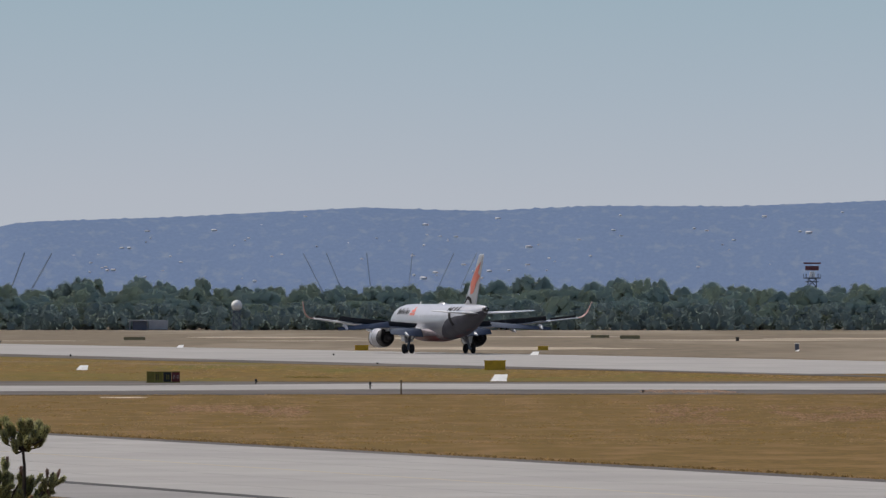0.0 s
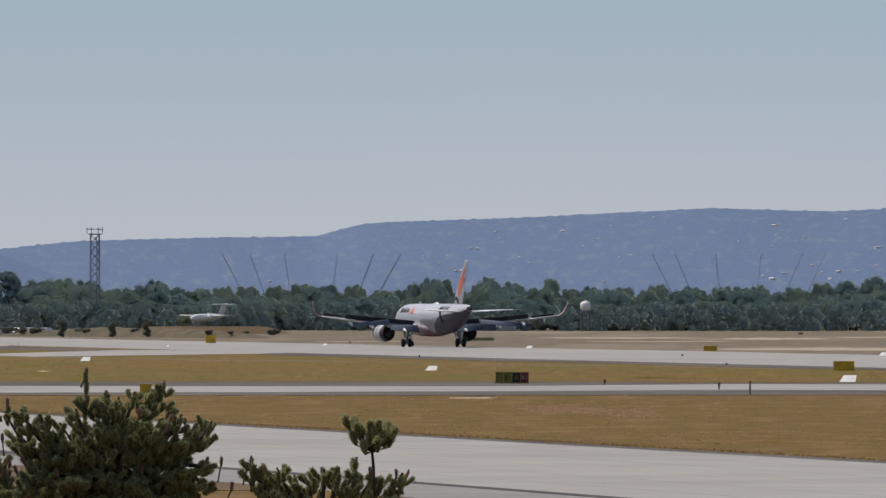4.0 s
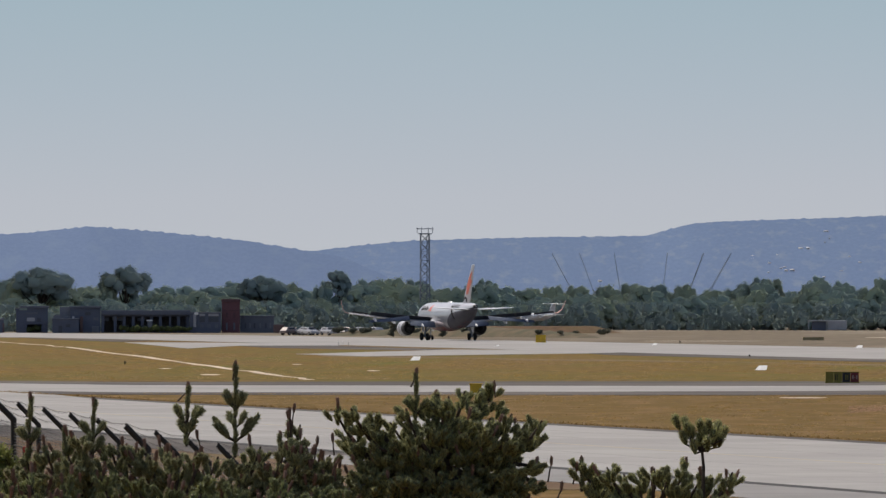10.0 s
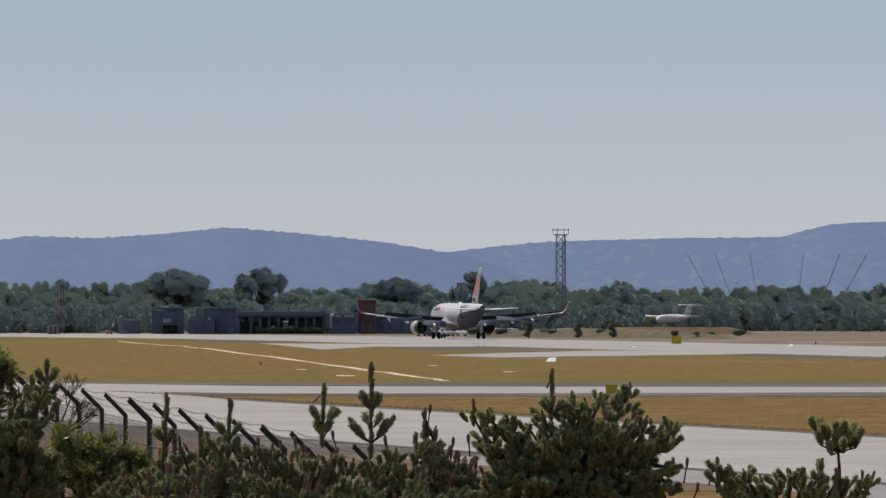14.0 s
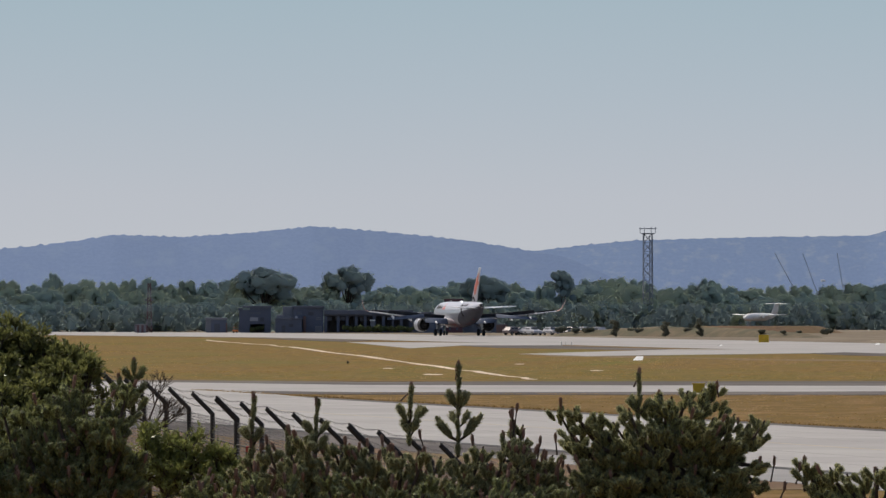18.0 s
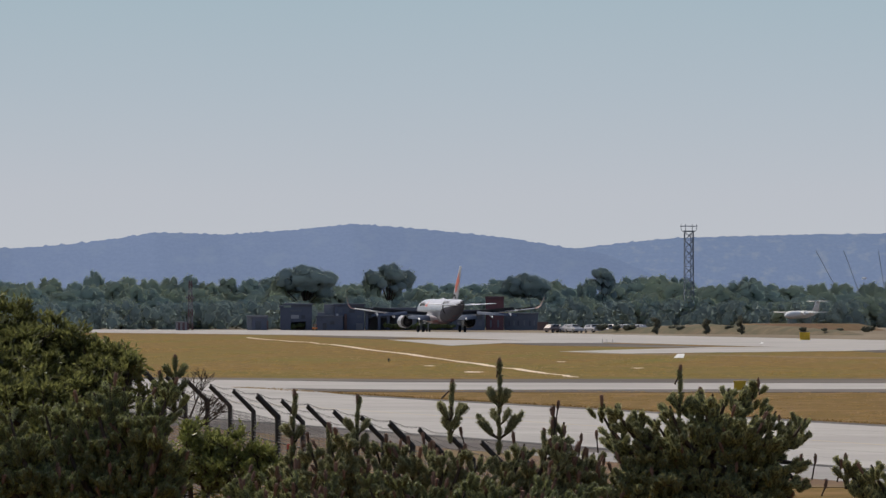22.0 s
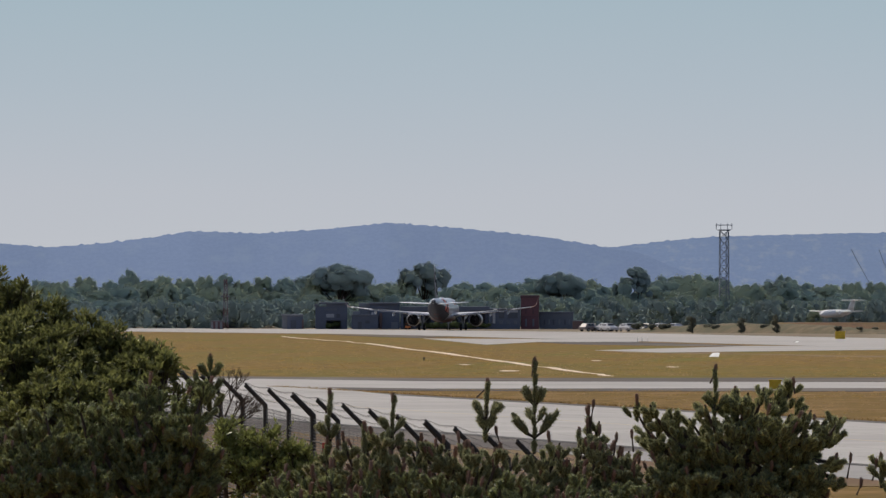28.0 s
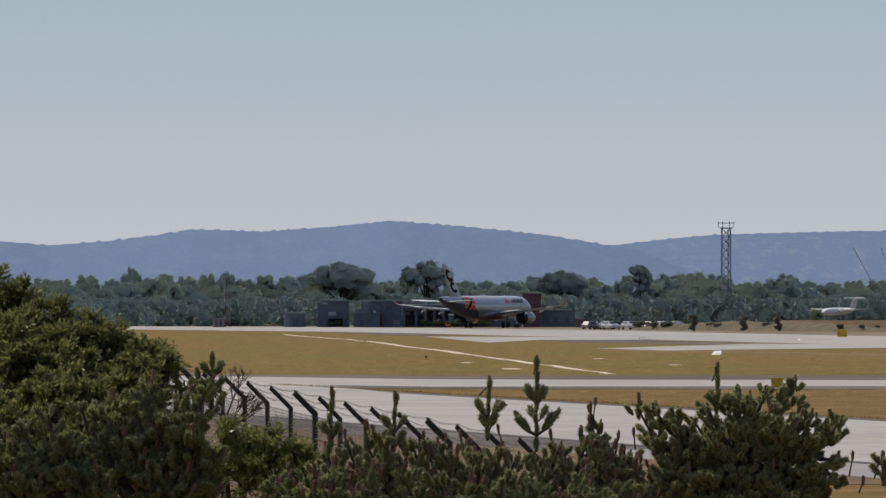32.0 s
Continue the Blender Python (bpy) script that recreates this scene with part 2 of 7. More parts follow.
slab("trim_taxiway_joint", [S(150, 86.5), S(640, 86.5), S(640, 87.4), S(150, 87.4)], 0.036, SEALANT, label="dark edge line of the taxiway", category="edge line")
slab("ground_soil", [S(334, 20), S(640, 20), S(640, 80.4), S(330, 80.4)], 0.02, SOIL, label="bare brown soil beside the fence", category="soil")
# the crossing runway, nearly square to the view
slab("pavement_cross_runway", [G(-2600, 160), G(-1170, 167), G(-963, 170), G(-180, 168.8), G(232, 167.3), G(682, 164.6), G(900, 165.3), G(1568, 165.5), G(2600, 166), G(2600, 154), G(1568, 154.6), G(900, 155), G(682, 154.5), G(232, 158.3), G(-180, 158.3), G(-963, 157), G(-1372, 151), G(-2600, 146)], 0.03, CONCRETE,
     label="pale concrete crossing runway", category="runway")
slab("pavement_cross_shoulder", [G(-2600, 163), G(-963, 173.5), G(-180, 174.5), G(232, 174.5), G(1032, 173.6), G(1568, 173), G(2600, 174), G(2600, 149), G(1568, 150), G(1032, 151.4), G(682, 151.8), G(232, 150), G(-180, 150), G(-963, 151), G(-1372, 147.5), G(-2600, 144)], 0.022, ASPHALT,
     label="dark asphalt shoulders of the crossing runway", category="pavement")
# the main runway
slab("pavement_runway", [S(800, 271), S(1010, 272), S(1200, 276), S(1500, 282), S(1700, 276), G(-1010, 70), G(-1010, 66), G(-700, 69.5), S(1500, 333), S(800, 331)], 0.04, CONCRETE, label="pale concrete main runway", category="runway")
slab("pavement_runway_shoulder", [G(-120, 103.5), G(32, 107), G(232, 113), G(432, 117), G(612, 122), G(832, 128), G(1032, 130), G(1232, 134.8), G(1640, 145), S(800, 273), S(1010, 274), S(1200, 278)], 0.03, ASPHALT, label="dark asphalt shoulder of the main runway", category="pavement")
slab("pavement_exit_near", [G(-677, 102), G(-556, 106), G(-166, 101), G(-60, 98), G(-60, 95), G(-398, 94)], 0.045, CONCRETE, label="pale concrete exit lane", category="taxiway")
slab("pavement_exit_far", [G(-981, 81), G(-870, 92), G(-777, 87), G(-600, 87), G(-600, 84), G(-777, 82)], 0.045, CONCRETE, label="pale concrete exit lane", category="taxiway")
slab("pavement_exit_shoulder", [G(-793, 86.5), G(-600, 87.5), G(-398, 94), G(-480, 95), G(-720, 91)], 0.035, ASPHALT, label="dark asphalt patch beside the exit lane", category="pavement")
slab("pavement_far_shoulder", [G(-1150, 73.6), G(-981, 75.6), G(-935, 78), G(-990, 80), G(-1080, 77)], 0.035, VERGE, label="dark asphalt patch beside the runway end", category="pavement")


slab("pavement_turning_bay", [G(-1760, 66.5), G(-1534, 68), G(-1204, 72), G(-1010, 74), G(-1010, 66), G(-1204, 64), G(-1534, 62.7), G(-1760, 61.5)], 0.046, CONCRETE, label="pale concrete turning bay at the runway end", category="pavement")
slab("ground_infield", [G(-2600, 142), G(-963, 150.5), G(0, 150.5), G(1450, 150.5)] + [S(800, 261), S(1240, 265), S(1395, 265), S(1650, 274), G(-1204, 74.5), G(-1760, 69), G(-2600, 66)], 0.012, GRASS_2,
     label="olive-golden dry grass between the two runways", category="grass")
slab("ground_far_field", [S(500, 335), S(1500, 335), G(-700, 69), G(-1760, 61), G(-1760, 40), G(2300, 40)], 0.012, FAR_GRASS, label="greyish-brown dusty dry grass between runway and trees", category="grass")


def wavy(edge, n, amount, seed):
    """Points along a line of (bearing, dip) with small uneven steps."""
    rng = random.Random(seed)
    (p0, d0), (p1, d1) = edge
    return [G(p0 + (p1 - p0) * k / n, d0 + (d1 - d0) * k / n + rng.uniform(-amount, amount)) for k in range(n + 1)]


slab("ground_green_strip", wavy(((-1350, 146), (420, 149.5)), 30, 0.3, 1) + wavy(((330, 141), (-500, 127)), 26, 1.6, 2) + wavy(((-560, 126), (-1350, 137)), 14, 1.5, 3), 0.016, GRASS_4,
     label="strip of greener grass beside the crossing runway", category="grass")
slab("ground_brown_strip", wavy(((-620, 107), (900, 129)), 26, 1.2, 4) + wavy(((900, 128), (-640, 104)), 26, 0.6, 5), 0.017, GRASS_3, label="strip of pinkish brown dry grass", category="grass")
for q in (91.5, 96.5, 106.5, 111.0):
    slab("trim_slab_joint", [S(150, q - 0.12), S(690, q - 0.12), S(690, q + 0.12), S(150, q + 0.12)], 0.037, JOINT, label="thin grey joint between concrete slabs", category="joint")
slab("trim_taxi_line", [S(150, 101.3), S(690, 101.3), S(690, 101.6), S(150, 101.6)], 0.038, TAXI_LINE, label="worn yellow taxi line", category="line")


slab("pavement_junction", [G(-1400, 158), G(-1400, 162), G(-1200, 173.5), G(-1015, 184), G(-1150, 168.5)], 0.04, CONCRETE, label="pale concrete where taxiway and runway meet", category="pavement")


def build_path():
    """The narrow sandy track over the grass."""
    rng = random.Random(2)
    coarse = [G(-1240, 77), G(-1100, 88), G(-1089, 89.5), G(-943, 107.5), G(-797, 128), G(-675, 144), G(-650, 147)]
    line = []
    for a, b in zip(coarse, coarse[1:]):
        line += [a.lerp(b, k / 6) for k in range(6)]
    line.append(coarse[-1])
    left, right = [], []
    for i, p in enumerate(line):
        d = (line[min(i + 1, len(line) - 1)] - line[max(i - 1, 0)]).normalized()
        p = p + Vector((rng.uniform(-0.4, 0.4), rng.uniform(-4, 4), 0))
        w = rng.uniform(0.16, 0.58)
        side = Vector((d.y, -d.x, 0)) * w
        left.append(p - side)
        right.append(p + side)
    slab("path_sand", left + right[::-1], 0.028, SAND, label="narrow pale sandy track through the grass", category="track")


build_path()
for k, (p0, p1, d0, d1) in enumerate(((-552, -528, 130.4, 132), (-684, -666, 119.4, 120.6), (-918, -897, 126.6, 128.0), (-847, -811, 137.2, 139.4), (178, 262, 178, 179.8), (330, 640, 71, 74.0), (640, 1160, 89.5, 95.0), (660, 850, 71.5, 76.0), (860, 1100, 70, 72.5), (1120, 1568, 76, 78.6), (1350, 1750, 73, 76),
                                      (420, 700, 78, 79.5), (-60, 160, 78, 79.2))):
    rng = random.Random(60 + k)
    ts = [i / 14 for i in range(15)]
    lower = [G(p0 + (p1 - p0) * f, d0 + (d1 - d0) * (0.5 + rng.uniform(0.25, 0.55) * math.sin(math.pi * min(1, f + 0.02)) ** 0.6)) for f in ts]
    upper = [G(p0 + (p1 - p0) * f, d0 + (d1 - d0) * (0.48 - rng.uniform(0.2, 0.5) * math.sin(math.pi * min(1, f + 0.02)) ** 0.6)) for f in ts]
    slab("ground_sand_patch", lower + upper[::-1], 0.027, SAND if d0 > 100 else DUST, label="pale bare sandy strip in the grass", category="sand")


# ---- the airliner ----
SKIN = material("silver_grey_paint", (0.375, 0.382, 0.415), (0.34, 0.347, 0.38), 0.28, 0.55, scale=0.6, spec=0.5)
BELLY = material("belly_grey", (0.26, 0.22, 0.23), (0.19, 0.16, 0.17), 0.3, 0.3, scale=0.8, spec=0.4)
WING_PAINT = material("wing_grey", (0.62, 0.63, 0.65), (0.55, 0.56, 0.58), 0.3, 0.1, scale=0.7, spec=0.5)
# The wing paint copied darker, with the shade of the rear faces in it.
WING_GREY = material("wing_shade_grey", (0.48, 0.49, 0.52), (0.42, 0.43, 0.455), 0.35, 0.1, scale=0.7, spec=0.4)
WING_UNDER = material("wing_panel_blue_grey", (0.13, 0.18, 0.28), (0.105, 0.15, 0.235), 0.5, scale=0.7)
# The flaps' blue sky reflection and shade are put into this colour.
FLAP_SKY_TINT = material("flap_sky_tint_blue", (0.085, 0.108, 0.158), (0.072, 0.092, 0.136), 0.7, 0.0, scale=0.7, spec=0.15)
# Spoilers are coloured near black for the shade on their rear faces.
SPOILER_SHADE = material("spoiler_shade_grey", (0.045, 0.048, 0.056), (0.036, 0.039, 0.046), 0.6, scale=0.7)
ORANGE = material("orange_livery_paint", (0.68, 0.10, 0.03), (0.60, 0.085, 0.03), 0.4, scale=1.0)
WINGLET_PAINT = material("cream_and_dull_orange_paint", (0.30, 0.13, 0.11), (0.26, 0.17, 0.155), 0.5, scale=0.8)
# The livery orange, dulled in the colour for haze.
FIN_ORANGE = material("hazed_fin_orange", (0.46, 0.115, 0.075), (0.40, 0.105, 0.075), 0.45, scale=0.9)
SLATE = material("slate_grey_fin_silver", (0.27, 0.29, 0.35), (0.235, 0.255, 0.31), 0.4, scale=0.8)
UNDER_SLATE_SHADE = material("slate_and_shade_underside", (0.058, 0.058, 0.074), (0.045, 0.045, 0.058), 0.6, scale=0.8, spec=0.15)
BLACKISH = material("black_livery_paint", (0.012, 0.012, 0.015), None, 0.7, scale=1.0, spec=0.1)
BARE_METAL = material("bare_metal", (0.62, 0.62, 0.63), (0.55, 0.55, 0.56), 0.25, 0.9, scale=2.0)
DARK_METAL = material("burnt_and_shaded_metal", (0.034, 0.033, 0.036), (0.024, 0.023, 0.026), 0.6, 0.1, scale=3.0, spec=0.2)
RUBBER = material("tyre_rubber", (0.022, 0.022, 0.023), (0.016, 0.016, 0.017), 0.85, scale=8.0)
CABIN_PANE = material("dim_cabin_pane", (0.25, 0.26, 0.29), None, 0.3, scale=1.0, spec=0.5)
NACELLE_GREY = material("shaded_nacelle_grey", (0.30, 0.305, 0.33), (0.25, 0.255, 0.28), 0.35, 0.5, scale=1.2)
KEEL_RED = material("dark_red_keel_paint", (0.22, 0.055, 0.055), (0.17, 0.05, 0.05), 0.4, scale=0.8, spec=0.4)
GLASS_DARK = material("dark_window_glass", (0.02, 0.025, 0.03), None, 0.12, scale=1.0, spec=0.6)

aircraft = thing("airliner", (0, 1143, 0), "silver twin-engine airliner with orange and black livery on the runway", "airliner")

HULL = [  # y, half width, half height, height of the axis
    (17.70, 0.05, 0.05, 3.30), (17.45, 0.45, 0.42, 3.32), (16.9, 0.88, 0.85, 3.38), (16.0, 1.30, 1.30, 3.50), (15.0, 1.60, 1.66, 3.63),
    (13.8, 1.83, 1.92, 3.75), (12.3, 1.95, 2.05, 3.80), (10.5, 1.975, 2.07, 3.82), (4.0, 1.975, 2.07, 3.82), (-3.0, 1.975, 2.07, 3.82),
    (-7.0, 1.96, 2.05, 3.84), (-9.5, 1.86, 1.93, 3.96), (-12.0, 1.62, 1.66, 4.20), (-14.5, 1.27, 1.30, 4.55), (-16.5, 0.92, 0.98, 4.85),
    (-18.2, 0.58, 0.66, 5.10), (-19.3, 0.34, 0.42, 5.25), (-19.85, 0.16, 0.2, 5.30)]


def hull_at(y):
    ys = [h[0] for h in HULL][::-1]
    return [float(np.interp(y, ys, [h[k] for h in HULL][::-1])) for k in (1, 2, 3)]


def hull_ring(y, n=28, grow=0.0):
    w, h, c = hull_at(y)
    return [((w + grow) * math.sin(2 * math.pi * k / n), y, c + (h + grow) * math.cos(2 * math.pi * k / n)) for k in range(n)]


def hull_point(y, ang, grow=0.012):
    """On the hull, ang radians from the top, positive to the right."""
    w, h, c = hull_at(y)
    return Vector(((w + grow) * math.sin(ang), y, c + (h + grow) * math.cos(ang)))


def hull_patch(name, cells, mat, label="", grow=0.012):
    """A livery shape laid on the hull: strips of (y0, y1, ang0, ang1)."""
    vs, fs = [], []
    for cell in cells:
        y0, y1, a0, a1 = cell[:4]
        slant = cell[4] if len(cell) > 4 else 0.0
        m = 6
        b = len(vs)
        for j in range(m + 1):
            a = a0 + (a1 - a0) * j / m
            vs += [hull_point(y0 + slant * j / m, a, grow), hull_point(y1 + slant * j / m, a, grow)]
        for j in range(m):
            fs.append((b + 2 * j, b + 2 * j + 1, b + 2 * j + 3, b + 2 * j + 2))
    return mesh_ob(name, vs, fs, mat, aircraft, label, smooth=True)


fus = part("fuselage", loft([hull_ring(y) for y in (17.70, 17.45, 16.9, 16, 15, 13.8, 12.3, 10.5, 7, 4, 0.5, -3, -7, -9.5, -12, -14.5, -16.5, -18.2, -19.3, -19.85)]), SKIN, aircraft, "silver-grey painted fuselage", True)
part("belly_fairing", loft([[(w * math.sin(2 * math.pi * k / 16), y, z + h * math.cos(2 * math.pi * k / 16)) for k in range(16)]
                            for y, w, h, z in ((7.2, 0.3, 0.2, 2.2), (6.2, 1.5, 0.75, 2.3), (4.0, 2.12, 1.0, 2.45), (-1.5, 2.12, 1.0, 2.45), (-3.8, 1.6, 0.8, 2.4), (-5.4, 0.3, 0.2, 2.25))]), BELLY, aircraft, "grey belly fairing with a red underside", True)
def fairing_keel():
    vs, fs = [], []
    for y, w, h, z in ((6.2, 1.5, 0.75, 2.3), (4.0, 2.12, 1.0, 2.45), (1.2, 2.12, 1.0, 2.45), (-1.5, 2.12, 1.0, 2.45), (-3.8, 1.6, 0.8, 2.4)):
        vs += [((w + 0.03) * math.sin(a), y, z + (h + 0.03) * math.cos(a)) for a in [math.pi * (0.62 + 0.76 * j / 12) for j in range(13)]]
    for i in range(4):
        for j in range(12):
            b = i * 13 + j
            fs.append((b, b + 1, b + 14, b + 13))
    mesh_ob("fairing_keel", vs, fs, KEEL_RED, aircraft, "dark red underside of the fairing", smooth=True)


fairing_keel()
hull_patch("belly_stripe", [(y, y - 1.5, math.pi - 0.32, math.pi + 0.32) for y in np.arange(-5.0, -13.9, -1.5)], PAINT_RED, "dark red belly stripe")
part("tail_cone", loft([[(r * math.sin(2 * math.pi * k / 14), y, z + r * math.cos(2 * math.pi * k / 14)) for k in range(14)]
                        for y, r, z in ((-19.2, 0.40, 5.25), (-19.6, 0.30, 5.28), (-19.98, 0.2, 5.32), (-19.80, 0.12, 5.31))]), DARK_METAL, aircraft, "dark exhaust of the tail cone", True)
def hull_field(name, ys, low_at, mat, label=""):
    """A band of paint over the hull's underside, from the angle low_at(y) on one flank to the other."""
    vs, fs = [], []
    m = 24
    for y in ys:
        a0 = low_at(y)
        vs += [hull_point(y, a0 + (2 * math.pi - 2 * a0) * j / m, 0.014) for j in range(m + 1)]
    for i in range(len(ys) - 1):
        for j in range(m):
            b = i * (m + 1) + j
            fs.append((b, b + 1, b + m + 2, b + m + 1))
    return mesh_ob(name, vs, fs, mat, aircraft, label, smooth=True)


# Livery slate and the underside's shade, painted as one dark sweep.
hull_field("slate_shade_sweep", [-5.0 - 0.35 * k for k in range(42)], lambda y: float(np.interp(y, [-19, -16, -12, -9.5, -7.5, -5], [1.75, 1.6, 1.42, 1.5, 1.95, 2.7])), UNDER_SLATE_SHADE, "dark sweep of slate and painted shade under the rear fuselage")
hull_field("red_belly", [-1.5 - 0.5 * k for k in range(9)], lambda y: float(np.interp(y, [-5.5, -1.5], [2.75, 2.5])), PAINT_RED, "dark red belly paint")
# flight-deck glass and cabin windows
for side in (-1, 1):
    hull_patch("cockpit_window", [(15.9, 15.2, side * 0.35, side * 0.85), (15.15, 14.4, side * 0.62, side * 1.05)], GLASS_DARK)
    for y in np.arange(12.2, -11.5, -0.78):
        if abs(y - 2.2) < 0.5:
            continue
        hull_patch("cabin_window", [(y, y - 0.24, side * 1.36, side * 1.19)], CABIN_PANE)
    for y in (13.9, -12.3):
        hull_patch("cabin_door", [(y, y - 0.05, side * 1.0, side * 1.9), (y - 0.85, y - 0.9, side * 1.0, side * 1.9), (y, y - 0.9, side * 1.0, side * 1.03)], WING_UNDER)
    # name panel as plain bars, star as a plain shape
    for k, (y0, y1) in enumerate(((11.6, 11.15), (10.9, 10.3), (10.05, 9.7), (9.4, 8.85), (8.6, 8.25), (7.95, 7.4), (7.1, 6.8))):
        hull_patch("name_bar", [(y0, y1, side * (0.72 if k in (0, 2, 4) else 0.88), side * 1.16)], BLACKISH)
    hull_patch("front_star", [(5.9, 4.3, side * 0.86, side * 1.0), (5.3, 4.9, side * 0.62, side * 1.22), (6.1, 5.5, side * 1.05, side * 1.22), (4.7, 4.1, side * 1.05, side * 1.22)], ORANGE)
    hull_patch("rear_curve", [(-9.0 - 0.22 * k, -9.75 - 0.22 * k, side * (0.75 + 0.14 * k), side * (0.90 + 0.14 * k), -0.22) for k in range(9)], BLACKISH, "black curved stroke of the rear livery", 0.03)
    if side > 0:
        hull_patch("rear_star", [(-8.6, -12.4, 0.95, 1.35), (-9.8, -11.2, 0.45, 1.95), (-8.6, -10.2, 1.45, 1.9), (-11.0, -12.4, 1.45, 1.9)], ORANGE, grow=0.03)
    for y in (-8.9, -10.1, -11.3, -12.5):
        hull_patch("rear_mark", [(y, y - 0.42, side * 0.62, side * 1.05, 0.5)], BLACKISH, grow=0.03)


def foil(chord, thick, n=9, camber=0.02):
    """A closed wing section, nose at 0, tail at -chord: (along, up)."""
    xs = [0.5 * (1 - math.cos(math.pi * k / n)) for k in range(n + 1)]
    t = lambda x: 5 * thick * (0.2969 * math.sqrt(x) - 0.126 * x - 0.3516 * x * x + 0.2843 * x ** 3 - 0.1036 * x ** 4)
    up = [(-x * chord, (t(x) + camber * math.sin(math.pi * x)) * chord) for x in xs]
    dn = [(-x * chord, (-t(x) + camber * math.sin(math.pi * x)) * chord) for x in xs[1:-1]][::-1]
    return up + dn


WING = [(0.8, 6.0, 6.9, 2.65, 0.13), (1.9, 5.5, 6.4, 2.75, 0.13), (6.3, 3.25, 4.15, 3.10, 0.115), (11.5, 0.55, 2.75, 3.62, 0.11), (16.4, -1.95, 1.55, 4.20, 0.105)]


def wing_at(x):
    return [float(np.interp(x, [w[0] for w in WING], [w[k] for w in WING])) for k in (1, 2, 3)]


flaps, spoilers = [], []
for side in (-1, 1):
    word = "left" if side < 0 else "right"
    wing = part("wing", loft([[(side * x, le + a, z + u) for a, u in foil(ch * (0.80 if x < 13 else 1.0), th * (1.2 if x < 13 else 1.0))] for x, le, ch, z, th in WING]), WING_GREY, aircraft, "swept wing in grey lowered for shade", True)
    # upturned tip
    tip = [(16.4, -1.95, 1.55, 4.20, 0), (16.95, -2.4, 0.95, 4.34, 25), (17.4, -2.8, 0.65, 4.75, 52), (17.7, -3.3, 0.42, 5.5, 70), (17.9, -3.75, 0.25, 6.2, 74)]
    rings = []
    for x, le, ch, z, can in tip:
        c, s_ = math.cos(radians(can)), math.sin(radians(can))
        rings.append([(side * (x - u * s_), le + a, z + u * c) for a, u in foil(ch, 0.10)])
    part("winglet", loft(rings), WINGLET_PAINT, wing, "upturned winglet of dull orange and cream", True)
    # flaps hang behind the rear of the wing
    for x0, x1 in ((2.2, 6.25), (6.35, 13.2)):
        rings = []
        xm = (x0 + x1) / 2
        lem, chm, zm = wing_at(xm)
        pivot = Vector((side * xm, lem - chm * 0.84, zm - 0.12))
        for x in (x0, x1):
            le, ch, z = wing_at(x)
            rings.append([(side * x - pivot.x, le - ch * 0.80 + a * 1.0 - pivot.y, z - 0.06 + u - pivot.z) for a, u in foil(ch * 0.28, 0.13, 6)])
        f = part("flap", loft(rings), FLAP_SKY_TINT, aircraft, "wing flap tinted dark blue for reflected sky and shade", True, loc=pivot)
        flaps.append((f, pivot))
    # ground spoilers on the upper rear of the wing; the last is the raised aileron
    for x0, x1, hinge, deep in ((2.5, 6.15, 0.56, 0.9), (6.17, 8.42, 0.56, 0.85), (8.44, 10.62, 0.56, 0.82), (10.64, 12.95, 0.56, 0.78), (13.3, 16.2, 0.70, 0.5)):
        ends = []
        for x in (x0, x1):
            le, ch, z = wing_at(x)
            ends.append(Vector((side * x, le - ch * hinge, z + 0.14)))
        ends.sort(key=lambda v: v.x)
        pivot, run = (ends[0] + ends[1]) / 2, ends[1] - ends[0]
        half, yaw, rise = run.length / 2, math.degrees(math.atan2(run.y, run.x)), -math.degrees(math.atan2(run.z, math.hypot(run.x, run.y)))
        vs = [(s_, -along, up) for s_ in (-half, half) for along, up in ((0, -0.02), (0, 0.015), (deep, 0.01), (deep, -0.015))]
        sp = mesh_ob("spoiler", vs, [(0, 1, 2, 3), (4, 7, 6, 5), (0, 4, 5, 1), (1, 5, 6, 2), (2, 6, 7, 3), (3, 7, 4, 0)], SPOILER_SHADE, aircraft, "raised spoiler panel, its shaded rear side coloured dark", loc=pivot)
        spoilers.append((sp, pivot, 44 if hinge < 0.6 else 30, rise, yaw))
    part("aileron", loft([[(side * x, wing_at(x)[0] - wing_at(x)[1] * 0.80 + a, wing_at(x)[2] + 0.04 + u) for a, u in foil(wing_at(x)[1] * 0.2, 0.1, 5)] for x in (12.8, 12.95)]), WING_UNDER, wing)
    for x in (4.3, 8.9, 12.1):
        le, ch, z = wing_at(x)
        part("flap_fairing", loft([[(side * x + r * math.sin(2 * math.pi * k / 10), le - ch * a, z - 0.38 - dz + r * 1.2 * math.cos(2 * math.pi * k / 10)) for k in range(10)]
                                   for a, r, dz in ((0.45, 0.04, -0.1), (0.6, 0.2, 0), (0.85, 0.24, 0.1), (1.05, 0.16, 0.28), (1.22, 0.03, 0.42))]), WING_PAINT, wing, "white pointed flap-track fairing", True)
    # engine
    ex, ez = side * 5.75, 1.88
    EY = 1.5
    prof = [(8.0, 0.96), (7.95, 1.03), (7.7, 1.12), (7.0, 1.19), (6.2, 1.21)]
    rear = [(6.2, 1.21), (5.4, 1.18), (4.7, 1.10)]
    nozzle = [(4.7, 1.10), (4.2, 1.0), (3.6, 0.86), (3.55, 0.82), (4.3, 0.80)]
    eng = part("engine", loft([[(ex + r * math.sin(2 * math.pi * k / 24), y - EY, ez + r * math.cos(2 * math.pi * k / 24)) for k in range(24)] for y, r in prof], caps=False), SKIN, aircraft, "silver engine nacelle", True)
